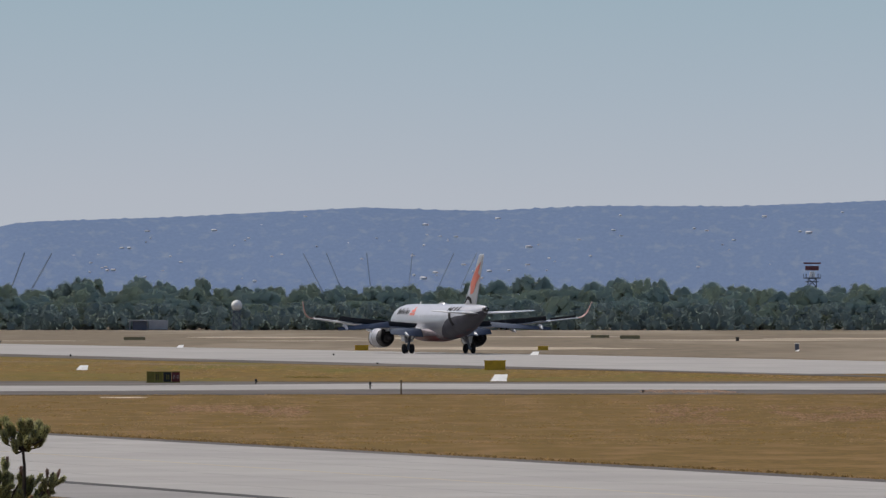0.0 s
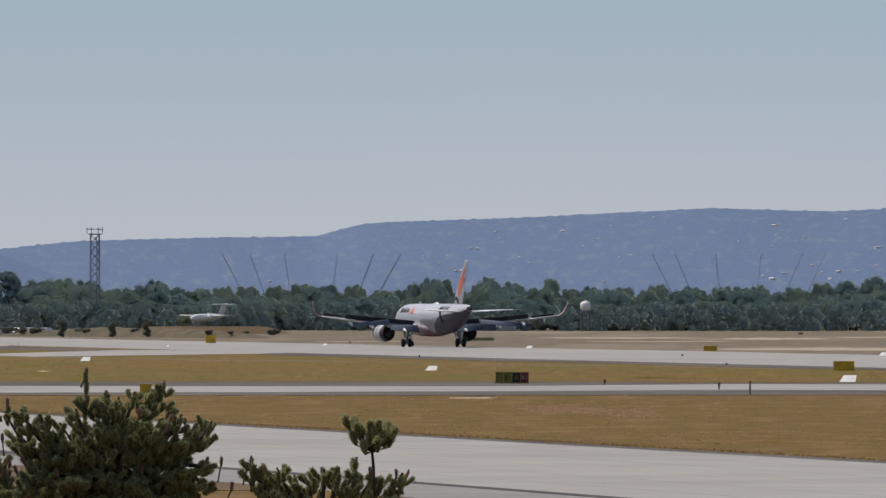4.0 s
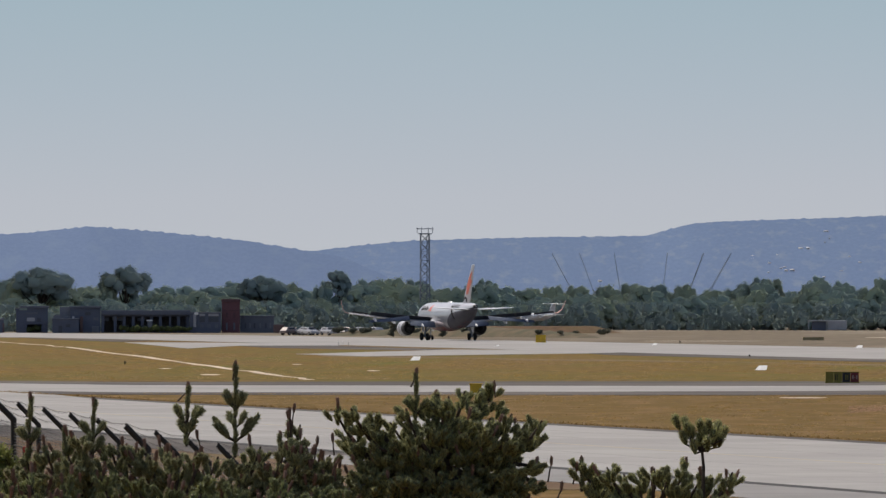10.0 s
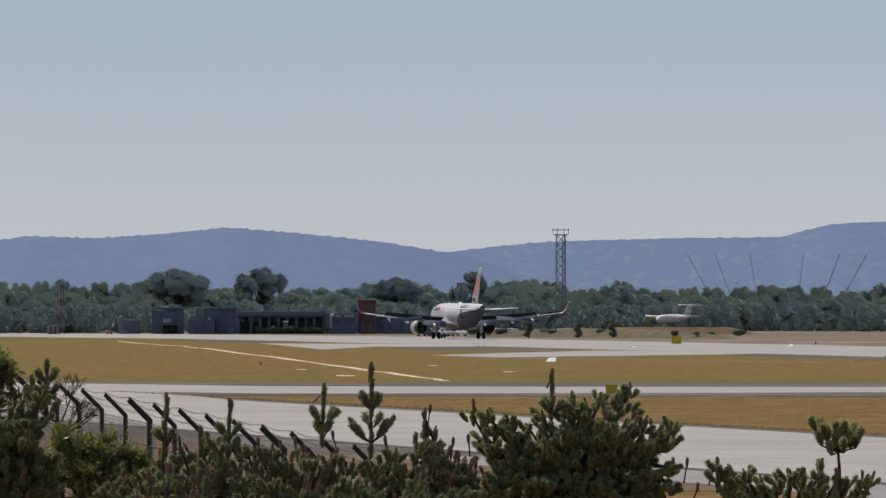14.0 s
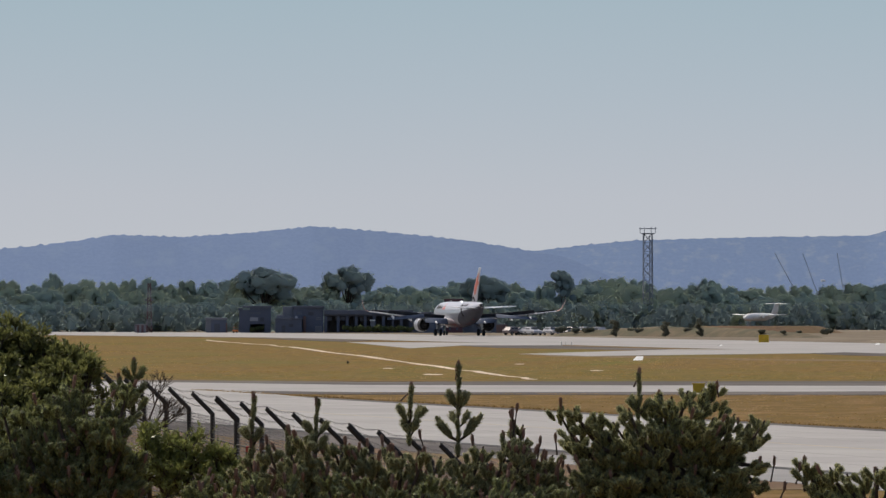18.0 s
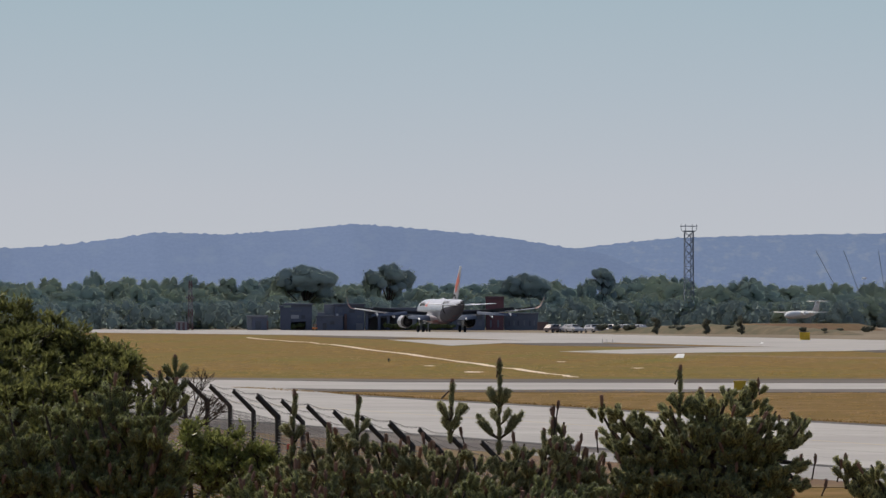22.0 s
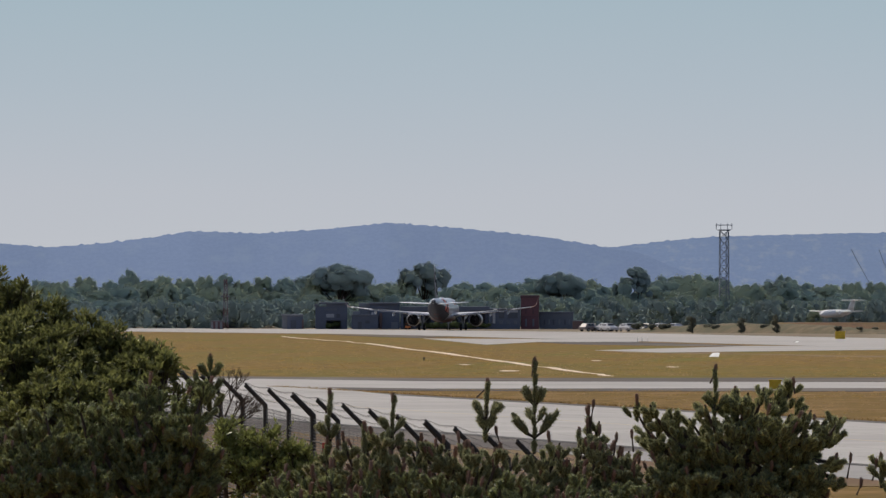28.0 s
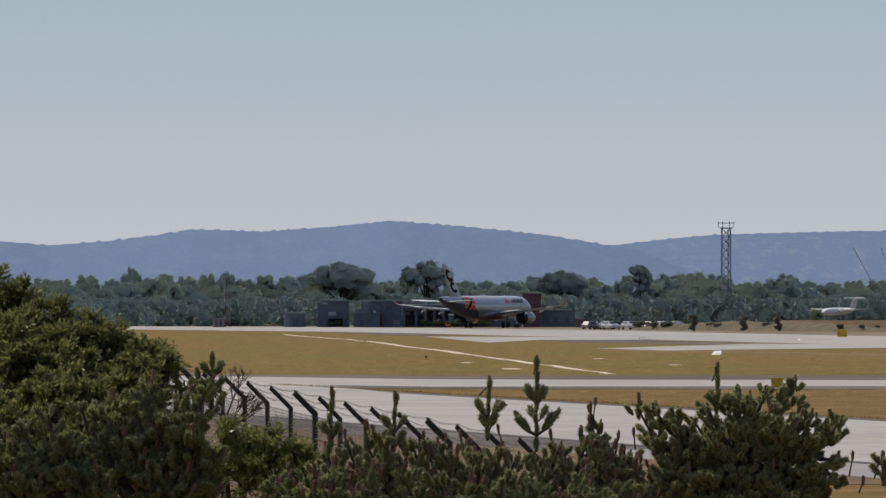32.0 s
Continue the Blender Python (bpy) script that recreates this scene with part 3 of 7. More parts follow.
    # Shade on the tapering cowl is put into darker cowl and nozzle colours.
    part("rear_cowl", loft([[(ex + r * math.sin(2 * math.pi * k / 24), y - EY, ez + r * math.cos(2 * math.pi * k / 24)) for k in range(24)] for y, r in rear], caps=False), NACELLE_GREY, eng, "rear cowl in grey dulled for shade", True)
    part("nozzle", loft([[(ex + r * math.sin(2 * math.pi * k / 24), y - EY, ez + r * math.cos(2 * math.pi * k / 24)) for k in range(24)] for y, r in nozzle], caps=False), DARK_METAL, eng, "engine nozzle coloured dark for its shade", True)
    part("inlet_lip", loft([[(ex + r * math.sin(2 * math.pi * k / 24), y - EY, ez + r * math.cos(2 * math.pi * k / 24)) for k in range(24)] for y, r in ((7.72, 1.165), (7.98, 1.075), (8.06, 1.0), (7.98, 0.93), (7.4, 0.88))], caps=False), BARE_METAL, eng, "polished inlet lip", True)
    part("fan", rod((ex, 6.9 - EY, ez), (ex, 6.8 - EY, ez), 0.9, n=24), DARK_METAL, eng, "dark fan face")
    part("core_exhaust", loft([[(ex + r * math.sin(2 * math.pi * k / 20), y - EY, ez + r * math.cos(2 * math.pi * k / 20)) for k in range(20)] for y, r in ((4.4, 0.60), (4.0, 0.55), (3.4, 0.46), (2.9, 0.38), (3.0, 0.32), (2.6, 0.2), (2.1, 0.03))]), DARK_METAL, eng, "dark core exhaust and plug", True)
    # A black disc paints the shade inside the duct.
    part("bypass_duct", rod((ex, 4.1 - EY, ez), (ex, 3.95 - EY, ez), 0.81, n=20), PAINT_BLACK, eng, "black disc painting the shade in the bypass duct")
    part("cowl_gap", loft([[(ex + r * math.sin(2 * math.pi * k / 24), y - EY, ez + r * math.cos(2 * math.pi * k / 24)) for k in range(24)] for y, r in ((6.32, 1.213), (6.18, 1.217))], caps=False), PAINT_BLACK, eng, "dark gap between the cowls")
    part("pylon", loft([[(ex - 0.16, y, z0), (ex + 0.16, y, z0), (ex + 0.12, y, z1), (ex - 0.12, y, z1)] for y, z0, z1 in ((5.7, 2.95, 3.06), (4.4, 2.8, 3.2), (2.4, 2.6, 3.1), (0.8, 2.75, 2.95))]), SKIN, eng)
    # tailplane
    hp = [(0.25, -14.3, 3.9, 4.75), (6.22, -17.6, 1.35, 5.10)]
    part("tailplane", loft([[(side * x, le + a, z + u) for a, u in foil(ch, 0.09)] for x, le, ch, z in hp]), WING_PAINT, aircraft, "pale grey tailplane", True)
    # main landing gear
    leg = part("main_gear_leg", add_rod(add_rod(rod((side * 3.3, 0.35, 2.75), (side * 3.8, 0, 0.65), 0.17), (side * 2.3, 0.3, 2.5), (side * 3.7, 0, 1.25), 0.09), (side * 3.30, 0, 0.58), (side * 4.3, 0, 0.58), 0.12), STEEL, aircraft, "steel main gear leg")
    part("gear_door", box((0.06, 1.3, 1.35), (side * 4.02, 0.1, 1.9), Matrix.Rotation(side * 0.12, 3, "Y"), 0.02), SKIN, leg)
    for off in (-0.46, 0.46):
        x = side * 3.8 + off
        wheel = part("wheel", loft([[(x + a, r * math.sin(2 * math.pi * k / 24), 0.585 + r * math.cos(2 * math.pi * k / 24)) for k in range(24)]
                                    for a, r in ((-0.20, 0.34), (-0.21, 0.48), (-0.13, 0.575), (0.13, 0.575), (0.21, 0.48), (0.20, 0.34))]), RUBBER, leg, "black tyre", True)

nose_leg = part("nose_gear_leg", add_rod(rod((0, 12.8, 2.2), (0, 12.64, 0.45), 0.11), (-0.3, 12.64, 0.39), (0.3, 12.64, 0.39), 0.07), STEEL, aircraft, "steel nose gear leg")
for off in (-0.25, 0.25):
    part("wheel", loft([[(off + a, 12.64 + r * math.sin(2 * math.pi * k / 20), 0.385 + r * math.cos(2 * math.pi * k / 20)) for k in range(20)]
                        for a, r in ((-0.11, 0.2), (-0.115, 0.32), (-0.07, 0.38), (0.07, 0.38), (0.115, 0.32), (0.11, 0.2))]), RUBBER, nose_leg, "black tyre", True)
for side in (-1, 1):
    part("gear_door", box((0.04, 1.6, 0.5), (side * 0.5, 13.3, 1.65), None, 0.01), SKIN, nose_leg)
# fin
FIN = [(5.55, -9.7, 5.9), (6.1, -11.0, 4.75), (11.6, -16.75, 1.95), (11.76, -17.1, 1.5)]
fin = part("tail_fin", loft([[(u * 0.9, le + a, z) for a, u in foil(ch, 0.085, 9, 0.0)] for z, le, ch in FIN]), SKIN, aircraft, "silver tail fin with orange and black shapes", True)


def fin_patch(name, corners, mat, side):
    """A flat shape on the fin; corners: height and share of the chord."""
    vs = []
    for z, share in corners:
        le, ch = (float(np.interp(z, [f[0] for f in FIN], [f[k] for f in FIN])) for k in (1, 2))
        x = share
        thick = 5 * 0.085 * ch * 0.9 * (0.2969 * math.sqrt(x) - 0.126 * x - 0.3516 * x * x + 0.2843 * x ** 3 - 0.1036 * x ** 4)
        vs.append((math.copysign(thick + 0.015 + 0.4 * (abs(side) - 1), side), le - ch * share, z))
    mesh_ob(name, vs, [tuple(range(len(vs)))], mat, fin)


def fin_ring(z0, s0, z1, s1, thick):
    """Corners of a curled stroke on the fin."""
    zc, sc, rz, rs = (z0 + z1) / 2, (s0 + s1) / 2, (z1 - z0) / 2, (s1 - s0) / 2
    out = []
    for k in range(9):
        a = -2.6 + 5.0 * k / 9
        b = -2.6 + 5.0 * (k + 1) / 9
        out.append([(zc + rz * math.sin(u) * f, sc + rs * math.cos(u) * f) for u, f in ((a, 1), (b, 1), (b, 1 - thick), (a, 1 - thick))])
    return out


fin_patch("fin_field", [(6.0, 0.06), (6.0, 0.94), (11.4, 0.94), (11.4, 0.08)], SLATE, -1)
fin_patch("fin_star", [(8.3, 0.10), (7.0, 0.40), (7.2, 0.62), (8.4, 0.72), (9.2, 0.92), (9.5, 0.66), (10.9, 0.70), (10.2, 0.34), (9.3, 0.16)], FIN_ORANGE, -1.05)
fin_patch("fin_foot", [(5.95, 0.06), (5.95, 0.70), (6.6, 0.55), (6.9, 0.2)], BLACKISH, -1.05)
# The right side's shade is laid over the silver as a slate panel.
fin_patch("fin_panel", [(6.0, 0.08), (6.0, 0.92), (11.3, 0.92), (11.3, 0.10)], SLATE, 1)
for z0, s0, z1, s1 in ((6.4, 0.15, 8.5, 0.72), (8.4, 0.08, 10.8, 0.85)):
    for loop in fin_ring(z0, s0, z1, s1, 0.55):
        fin_patch("fin_swirl", loop, BLACKISH, 1.05)
part("antenna", box((0.04, 0.5, 0.35), (0, 7.5, 6.0), None, 0.01), PAINT_WHITE, aircraft)
part("antenna", box((0.04, 0.5, 0.35), (0, -1.5, 6.0), None, 0.01), PAINT_WHITE, aircraft)
part("antenna_dome", loft([[(w * math.sin(2 * math.pi * k / 12), y, 5.80 + h * math.cos(2 * math.pi * k / 12)) for k in range(12)] for y, w, h in ((-0.6, 0.05, 0.05), (-1.0, 0.35, 0.26), (-2.6, 0.35, 0.26), (-3.2, 0.05, 0.05))]), SKIN, aircraft, "silver antenna dome on the roof", True)


# ---- sky and distance ----
def backdrop_material(name, stops, z0, z1):
    """A glowing sheet whose colour goes with height."""
    m = bpy.data.materials.new(name)
    m.use_nodes = True
    nt = m.node_tree
    nt.nodes.remove(nt.nodes["Principled BSDF"])
    em = nt.nodes.new("ShaderNodeEmission")
    geo = nt.nodes.new("ShaderNodeNewGeometry")
    sep = nt.nodes.new("ShaderNodeSeparateXYZ")
    rng = nt.nodes.new("ShaderNodeMapRange")
    rng.inputs["From Min"].default_value, rng.inputs["From Max"].default_value = z0, z1
    ramp = nt.nodes.new("ShaderNodeValToRGB")
    cr = ramp.color_ramp
    cr.elements[0].position, cr.elements[0].color = stops[0][0], (*stops[0][1], 1)
    cr.elements[1].position, cr.elements[1].color = stops[-1][0], (*stops[-1][1], 1)
    for pos, col in stops[1:-1]:
        e = cr.elements.new(pos)
        e.color = (*col, 1)
    nz = node(nt, "ShaderNodeTexNoise", Scale=0.004, Detail=3.0)
    add = nt.nodes.new("ShaderNodeMath")
    add.operation = "MULTIPLY_ADD"
    add.inputs[1].default_value = 0.10
    nt.links.new(geo.outputs["Position"], sep.inputs[0])
    nt.links.new(geo.outputs["Position"], nz.inputs["Vector"])
    nt.links.new(sep.outputs[2], rng.inputs["Value"])
    nt.links.new(nz.outputs["Fac"], add.inputs[0])
    nt.links.new(rng.outputs[0], add.inputs[2])
    nt.links.new(add.outputs[0], ramp.inputs[0])
    nt.links.new(ramp.outputs[0], em.inputs[0])
    nt.links.new(em.outputs[0], nt.nodes["Material Output"].inputs[0])
    return m


SKY = backdrop_material("hazy_sky", [(0.0, (0.50, 0.52, 0.56)), (0.30, (0.475, 0.505, 0.555)), (0.65, (0.41, 0.478, 0.54)), (1.0, (0.355, 0.455, 0.52))], 20, 175)


def build_sky():
    vs, fs = [], []
    r, n = 4940, 72
    for k in range(n + 1):
        a = radians(-36 + 72 * k / n)
        for z in (-20, 450):
            vs.append((r * math.sin(a), r * math.cos(a), z))
    for k in range(n):
        fs.append((2 * k, 2 * k + 1, 2 * k + 3, 2 * k + 2))
    tagged(mesh_ob("backdrop_sky", vs, fs, SKY), "pale hazy blue-grey sky", "sky", kind="structure")


build_sky()
# Blue distance haze is put into the hill colours and their own faint glow.
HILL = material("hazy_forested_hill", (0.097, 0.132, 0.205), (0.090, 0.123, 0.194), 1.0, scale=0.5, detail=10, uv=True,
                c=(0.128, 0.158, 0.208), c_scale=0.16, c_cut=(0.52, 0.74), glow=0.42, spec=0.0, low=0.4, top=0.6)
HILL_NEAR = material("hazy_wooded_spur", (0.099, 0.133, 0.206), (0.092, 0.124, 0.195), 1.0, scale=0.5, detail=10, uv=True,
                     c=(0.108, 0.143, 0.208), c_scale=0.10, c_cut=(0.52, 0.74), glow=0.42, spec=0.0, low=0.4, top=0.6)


def build_hill(name, ridge, d_foot, d_top, mat, label):
    """A range whose crest runs through ridge: bearing and rise over the horizon, in steps."""
    ps = [r[0] for r in ridge]
    vs, fs = [], []
    n, m = 900, 14
    lo, hi = ps[0], ps[-1]
    for i in range(n + 1):
        p = lo + (hi - lo) * i / n
        rise = float(np.interp(p, ps, [r[1] for r in ridge]))
        top = EYE + rise * d_top / STEP
        for j in range(m + 1):
            f = j / m
            d = d_foot + (d_top - d_foot) * f
            z = -3 + (top + 3) * (1 - (1 - f) ** 1.6)
            v = Vector((p * 0.012, f * 5.0, 0.3))
            z += noise.noise(v * 1.2) * 3 * f * (1 - f)
            if j == m:
                z += 0.9 * noise.noise(Vector((p * 0.11, 0, 0))) + 0.8 * abs(noise.noise(Vector((p * 0.31, 3, 0))))
            vs.append(ray(p, d, z))
        vs.append(ray(p, d_top + 60, top - 25))
    w = m + 2
    for i in range(n):
        for j in range(m + 1):
            a = i * w + j
            fs.append((a, a + w, a + w + 1, a + 1))
    ob = tagged(mesh_ob(name, vs, fs, mat, smooth=True), label, "hills", kind="structure")
    uv = ob.data.uv_layers.new(name="survey")
    for loop in ob.data.loops:
        i, j = divmod(loop.vertex_index, w)
        uv.data[loop.index].uv = ((lo + (hi - lo) * i / n) * 0.25, vs[loop.vertex_index].z * 1.7)


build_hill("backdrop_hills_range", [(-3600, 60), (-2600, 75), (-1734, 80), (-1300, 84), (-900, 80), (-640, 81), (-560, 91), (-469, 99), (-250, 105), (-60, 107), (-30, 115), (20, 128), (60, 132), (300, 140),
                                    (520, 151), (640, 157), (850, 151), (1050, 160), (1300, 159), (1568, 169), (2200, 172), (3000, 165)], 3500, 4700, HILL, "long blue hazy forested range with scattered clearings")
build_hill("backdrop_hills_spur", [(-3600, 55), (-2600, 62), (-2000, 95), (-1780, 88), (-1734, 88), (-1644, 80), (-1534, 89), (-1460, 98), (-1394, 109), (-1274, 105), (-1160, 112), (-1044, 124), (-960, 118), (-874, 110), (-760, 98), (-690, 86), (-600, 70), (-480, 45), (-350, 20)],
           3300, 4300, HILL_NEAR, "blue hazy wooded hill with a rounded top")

HOUSE_WALL = material("far_white_walls", (0.62, 0.62, 0.63), (0.52, 0.52, 0.53), 0.8, scale=0.3, spec=0.1, vary=0.3)
FAR_GLASS = material("far_window_grey", (0.34, 0.37, 0.42), None, 0.5, scale=0.5)
HOUSE_ROOF = material("far_pale_roof", (0.66, 0.64, 0.63), (0.5, 0.48, 0.47), 0.7, scale=0.3, spec=0.1, vary=0.5)
ROOF_RED = material("far_terracotta_roof", (0.42, 0.24, 0.20), (0.36, 0.2, 0.17), 0.8, scale=0.3)


def far_house():
    h = thing("house", (0, 0, 0), "small white house among trees on the far hillside", "house", "houses on the hillside")
    part("wall", box((7, 4, 2.0), (0, 0, 1.0), None, 0.05), HOUSE_WALL, h)
    part("side_wing", box((2.6, 3.2, 1.5), (4.6, -0.6, 0.75), None, 0.05), HOUSE_WALL, h)
    part("side_roof", loft([[(3.2, -2.4, 1.5), (6.0, -2.4, 1.5), (4.6, -2.4, 2.4)], [(3.2, 1.2, 1.5), (6.0, 1.2, 1.5), (4.6, 1.2, 2.4)]]), ROOF_RED, h, "dull terracotta roof")
    bm = loft([[(-3.8, -2.3, 2.0), (-3.8, 2.3, 2.0), (-3.8, 0, 3.1)], [(3.8, -2.3, 2.0), (3.8, 2.3, 2.0), (3.8, 0, 3.1)]])
    part("roof", bm, HOUSE_ROOF, h, "pale roof")
    part("door", box((0.8, 0.06, 1.5), (1.2, -2.02, 0.78)), FAR_GLASS, h)
    for x in (-2.2, -0.4):
        part("window", box((1.0, 0.06, 0.7), (x, -2.02, 1.1)), FAR_GLASS, h)
    return h


def hill_height(ridge_rise, d_foot, d_top, d):
    f = (d - d_foot) / (d_top - d_foot)
    top = EYE + ridge_rise * d_top / STEP
    return -3 + (top + 3) * (1 - (1 - f) ** 1.6)


first_house = far_house()
HOUSE_SPOTS = [(228, 87, 1.3), (215, 88, .9), (200, 49, 1.2), (190, 48, 1.0), (378, 119, 1.1), (540, 144, .8), (463, 129, .6), (752, 129, 1.1), (935, 90, 1.3), (865, 47, 1.2), (1098, 146, .9), (1085, 119, .9), (1352, 144, 1.1), (1228, 123, .9),
               (1250, 119, .7), (1430, 115, 1.4), (1415, 118, .9), (260, 118, 1.0), (770, 44, 1.0), (748, 33, 1.5), (732, 40, 1.0), (820, 59, .9), (450, 30, .9), (-140, 30, 1.1), (320, 64, .7), (640, 70, .6), (1490, 152, .8), (880, 141, .9), (440, 106, .6), (560, 92, .6)]


def house_place(p, rise):
    ridge = float(np.interp(p, [-250, 20, 300, 640, 1050, 1568], [105, 128, 140, 157, 160, 169]))
    for d in np.arange(3520, 4690, 8):
        z = hill_height(ridge, 3500, 4700, d)
        if (z - EYE) * STEP / d >= rise - 3:
            return d, z
    return 4650, hill_height(ridge, 3500, 4700, 4650)


more = random.Random(77)
for k in range(46):
    p = more.gauss(more.choice((180, 420, 640, 760, 980, 1300)), 70)
    HOUSE_SPOTS.append((p, more.uniform(34, 112), more.uniform(0.35, 0.75)))
for k, (p, rise, size) in enumerate(HOUSE_SPOTS):
    d, z = house_place(p, rise)
    h = first_house if k == 0 else copy_thing(first_house, Matrix())
    h.matrix_basis = Matrix.Translation(ray(p, d - 10, z - 0.4)) @ Matrix.Rotation(0.3 * math.sin(k * 1.7), 4, "Z") @ Matrix.Diagonal((0.20 * size * (0.6 + 0.7 * ((k * 37) % 10) / 10), 0.4 * size, 0.26 * size, 1))


# ---- trees along the far side ----
def lump_shape():
    bm = bmesh.new()
    bmesh.ops.create_icosphere(bm, subdivisions=1, radius=1.0)
    vs, fs = np.array([v.co[:] for v in bm.verts]), [tuple(v.index for v in f.verts) for f in bm.faces]
    bm.free()
    return vs, fs


LUMP_V, LUMP_F = lump_shape()


def foliage(name, rng, clumps, mat, parent=None, label="", leaf=0.16, per=60, flat=0.8, heart=None, soft=0.0, core=1.0):
    """Leafy clumps (x, y, z, radius): an uneven full core in a ragged coat of small leaves, shaded as one soft mass."""
    vs, ns, fs = [], [], []
    for cx, cy, cz, r in clumps:
        c = np.array([cx, cy, cz])
        k = len(vs)
        shift = rng.random(3) * 50
        for d in LUMP_V:
            grow = 0.92 + 0.30 * noise.noise(Vector(d * 1.5 + shift)) + 0.16 * noise.noise(Vector(d * 3.6 + shift))
            vs.append(c + d * np.array([1, 1, flat]) * r * grow * core)
            ns.append(d)
        fs += [tuple(k + i for i in f) for f in LUMP_F]
        n = int(per * max(0.5, r * r))
        d = rng.normal(size=(n, 3))
        d[:, 2] = np.where(d[:, 2] < -0.8, -d[:, 2], d[:, 2])
        d /= np.linalg.norm(d, axis=1)[:, None]
        at = c + d * np.array([1, 1, flat]) * r * (0.74 + 0.62 * rng.random(n) ** 1.3)[:, None]
        a = np.cross(d, rng.normal(size=(n, 3)))
        a /= np.linalg.norm(a, axis=1)[:, None]
        b = np.cross(d, a) + d * rng.normal(size=(n, 1)) * (0.9 - 0.5 * soft)
        size = leaf * (0.5 + 0.9 * rng.random(n))[:, None]
        for p, u, w, o in zip(at, a * size, b * size, d):
            k = len(vs)
            vs += [p + u - w * 0.6, p + w, p - u - w * 0.6]
            ns += [o + (rng.random(3) - 0.5) * 0.2] * 3
            fs.append((k, k + 1, k + 2))
    ob = mesh_ob(name, vs, fs, mat, parent, label, smooth=True)
    if heart is not None:
        mid = np.array(heart)
        ns = [n * 0.35 + (v - mid) / (np.linalg.norm(v - mid) + 1e-6) * 0.75 for n, v in zip(ns, vs)]
    # Normals lean away from the sun, so the shade is built into the leaves.
    lee = -np.array([sun_from.x, sun_from.y, 0.0]) / math.hypot(sun_from.x, sun_from.y)
    ns = [n * np.array([1, 1, 0.35]) * (1 - 0.5 * soft) + lee * soft for n in ns]
    ns = [n / (np.linalg.norm(n) + 1e-9) for n in ns]
    ob.data.normals_split_custom_set_from_vertices([tuple(n) for n in ns])
    return ob


def make_tree(seed, height, width, mat, label, trunk_share=0.3, shape="round", clumps=58):
    rng = np.random.default_rng(seed)
    t = thing("tree", (0, 0, 0), label, "tree", "trees along the airfield")
    bm = bmesh.new()
    th = height * trunk_share
    add_rod(bm, (0, 0, -0.3), (0.1, 0.05, th * 1.3), 0.028 * height, 0.018 * height, 8)
    centres = []
    half = width / 2
    for k in range(clumps):
        a = k * 2.4 + rng.random() * 0.8
        f = (k + 0.5) / clumps
        br = width * (0.07 + 0.065 * rng.random())
        if shape == "umbrella":
            r = (half - br * 0.8) * math.sqrt(rng.random())
            deep = height * 0.50
            z = height - br - deep * (0.45 * (r / half) ** 2 + 0.55 * rng.random() ** 1.2)
        elif shape == "tall":
            r = (half - br * 0.7) * math.sqrt(rng.random()) * (1 - 0.55 * f ** 2)
            z = br * 1.2 + (height - 2.2 * br) * f
        else:
            r = (half - br * 0.7) * (rng.random() ** 0.4) * math.sqrt(max(0.05, 1 - (0.12 + 0.85 * f) ** 2.4))
            z = br * 0.9 + (height - 1.9 * br) * f * (0.9 + 0.1 * rng.random())
        c = (r * math.cos(a), r * math.sin(a), z, br)
        centres.append(c)
        if k % 7 == 0:
            add_rod(bm, (0.08, 0.04, th * 1.05), (c[0] * 0.85, c[1] * 0.85, c[2]), 0.012 * height, 0.004 * height, 5)
    part("trunk", bm, BARK, t, "grey-brown trunk with spreading limbs")
    foliage("crown", rng, centres, mat, t, "dense dark grey-green crown", 0.135, 125, 0.85, (0, 0, th + (height - th) * 0.35), 0.85)
    return t


DARK_GREEN, OLIVE = "dark green rounded tree in the airfield's tree belt", "olive-green bushy tree in the airfield's tree belt"
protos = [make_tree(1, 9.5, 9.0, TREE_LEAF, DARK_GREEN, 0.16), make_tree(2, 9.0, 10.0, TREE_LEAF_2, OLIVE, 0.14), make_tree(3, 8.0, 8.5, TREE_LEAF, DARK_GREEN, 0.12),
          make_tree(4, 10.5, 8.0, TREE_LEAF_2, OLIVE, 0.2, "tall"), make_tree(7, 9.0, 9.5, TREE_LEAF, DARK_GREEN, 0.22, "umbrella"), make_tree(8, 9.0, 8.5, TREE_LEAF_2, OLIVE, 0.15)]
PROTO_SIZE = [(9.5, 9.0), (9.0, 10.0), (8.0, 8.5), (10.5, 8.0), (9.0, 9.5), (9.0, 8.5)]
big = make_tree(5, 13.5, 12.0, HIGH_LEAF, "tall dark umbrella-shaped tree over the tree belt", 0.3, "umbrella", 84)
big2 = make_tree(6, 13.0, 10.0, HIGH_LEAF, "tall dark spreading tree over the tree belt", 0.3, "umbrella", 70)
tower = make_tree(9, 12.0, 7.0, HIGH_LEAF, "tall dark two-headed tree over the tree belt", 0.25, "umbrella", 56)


def place_tree(proto, m, used=set()):
    if proto.name in used:
        k = proto.scale
        return copy_thing(proto, m @ Matrix.Diagonal((1 / k.x, 1 / k.y, 1 / k.z, 1)))
    used.add(proto.name)
    proto.matrix_basis = m
    return proto


def belt_distance(p):
    return float(np.interp(p, [-1800, -1100, -700, -100, 400], [1850, 1885, 1960, 1975, 1955]))


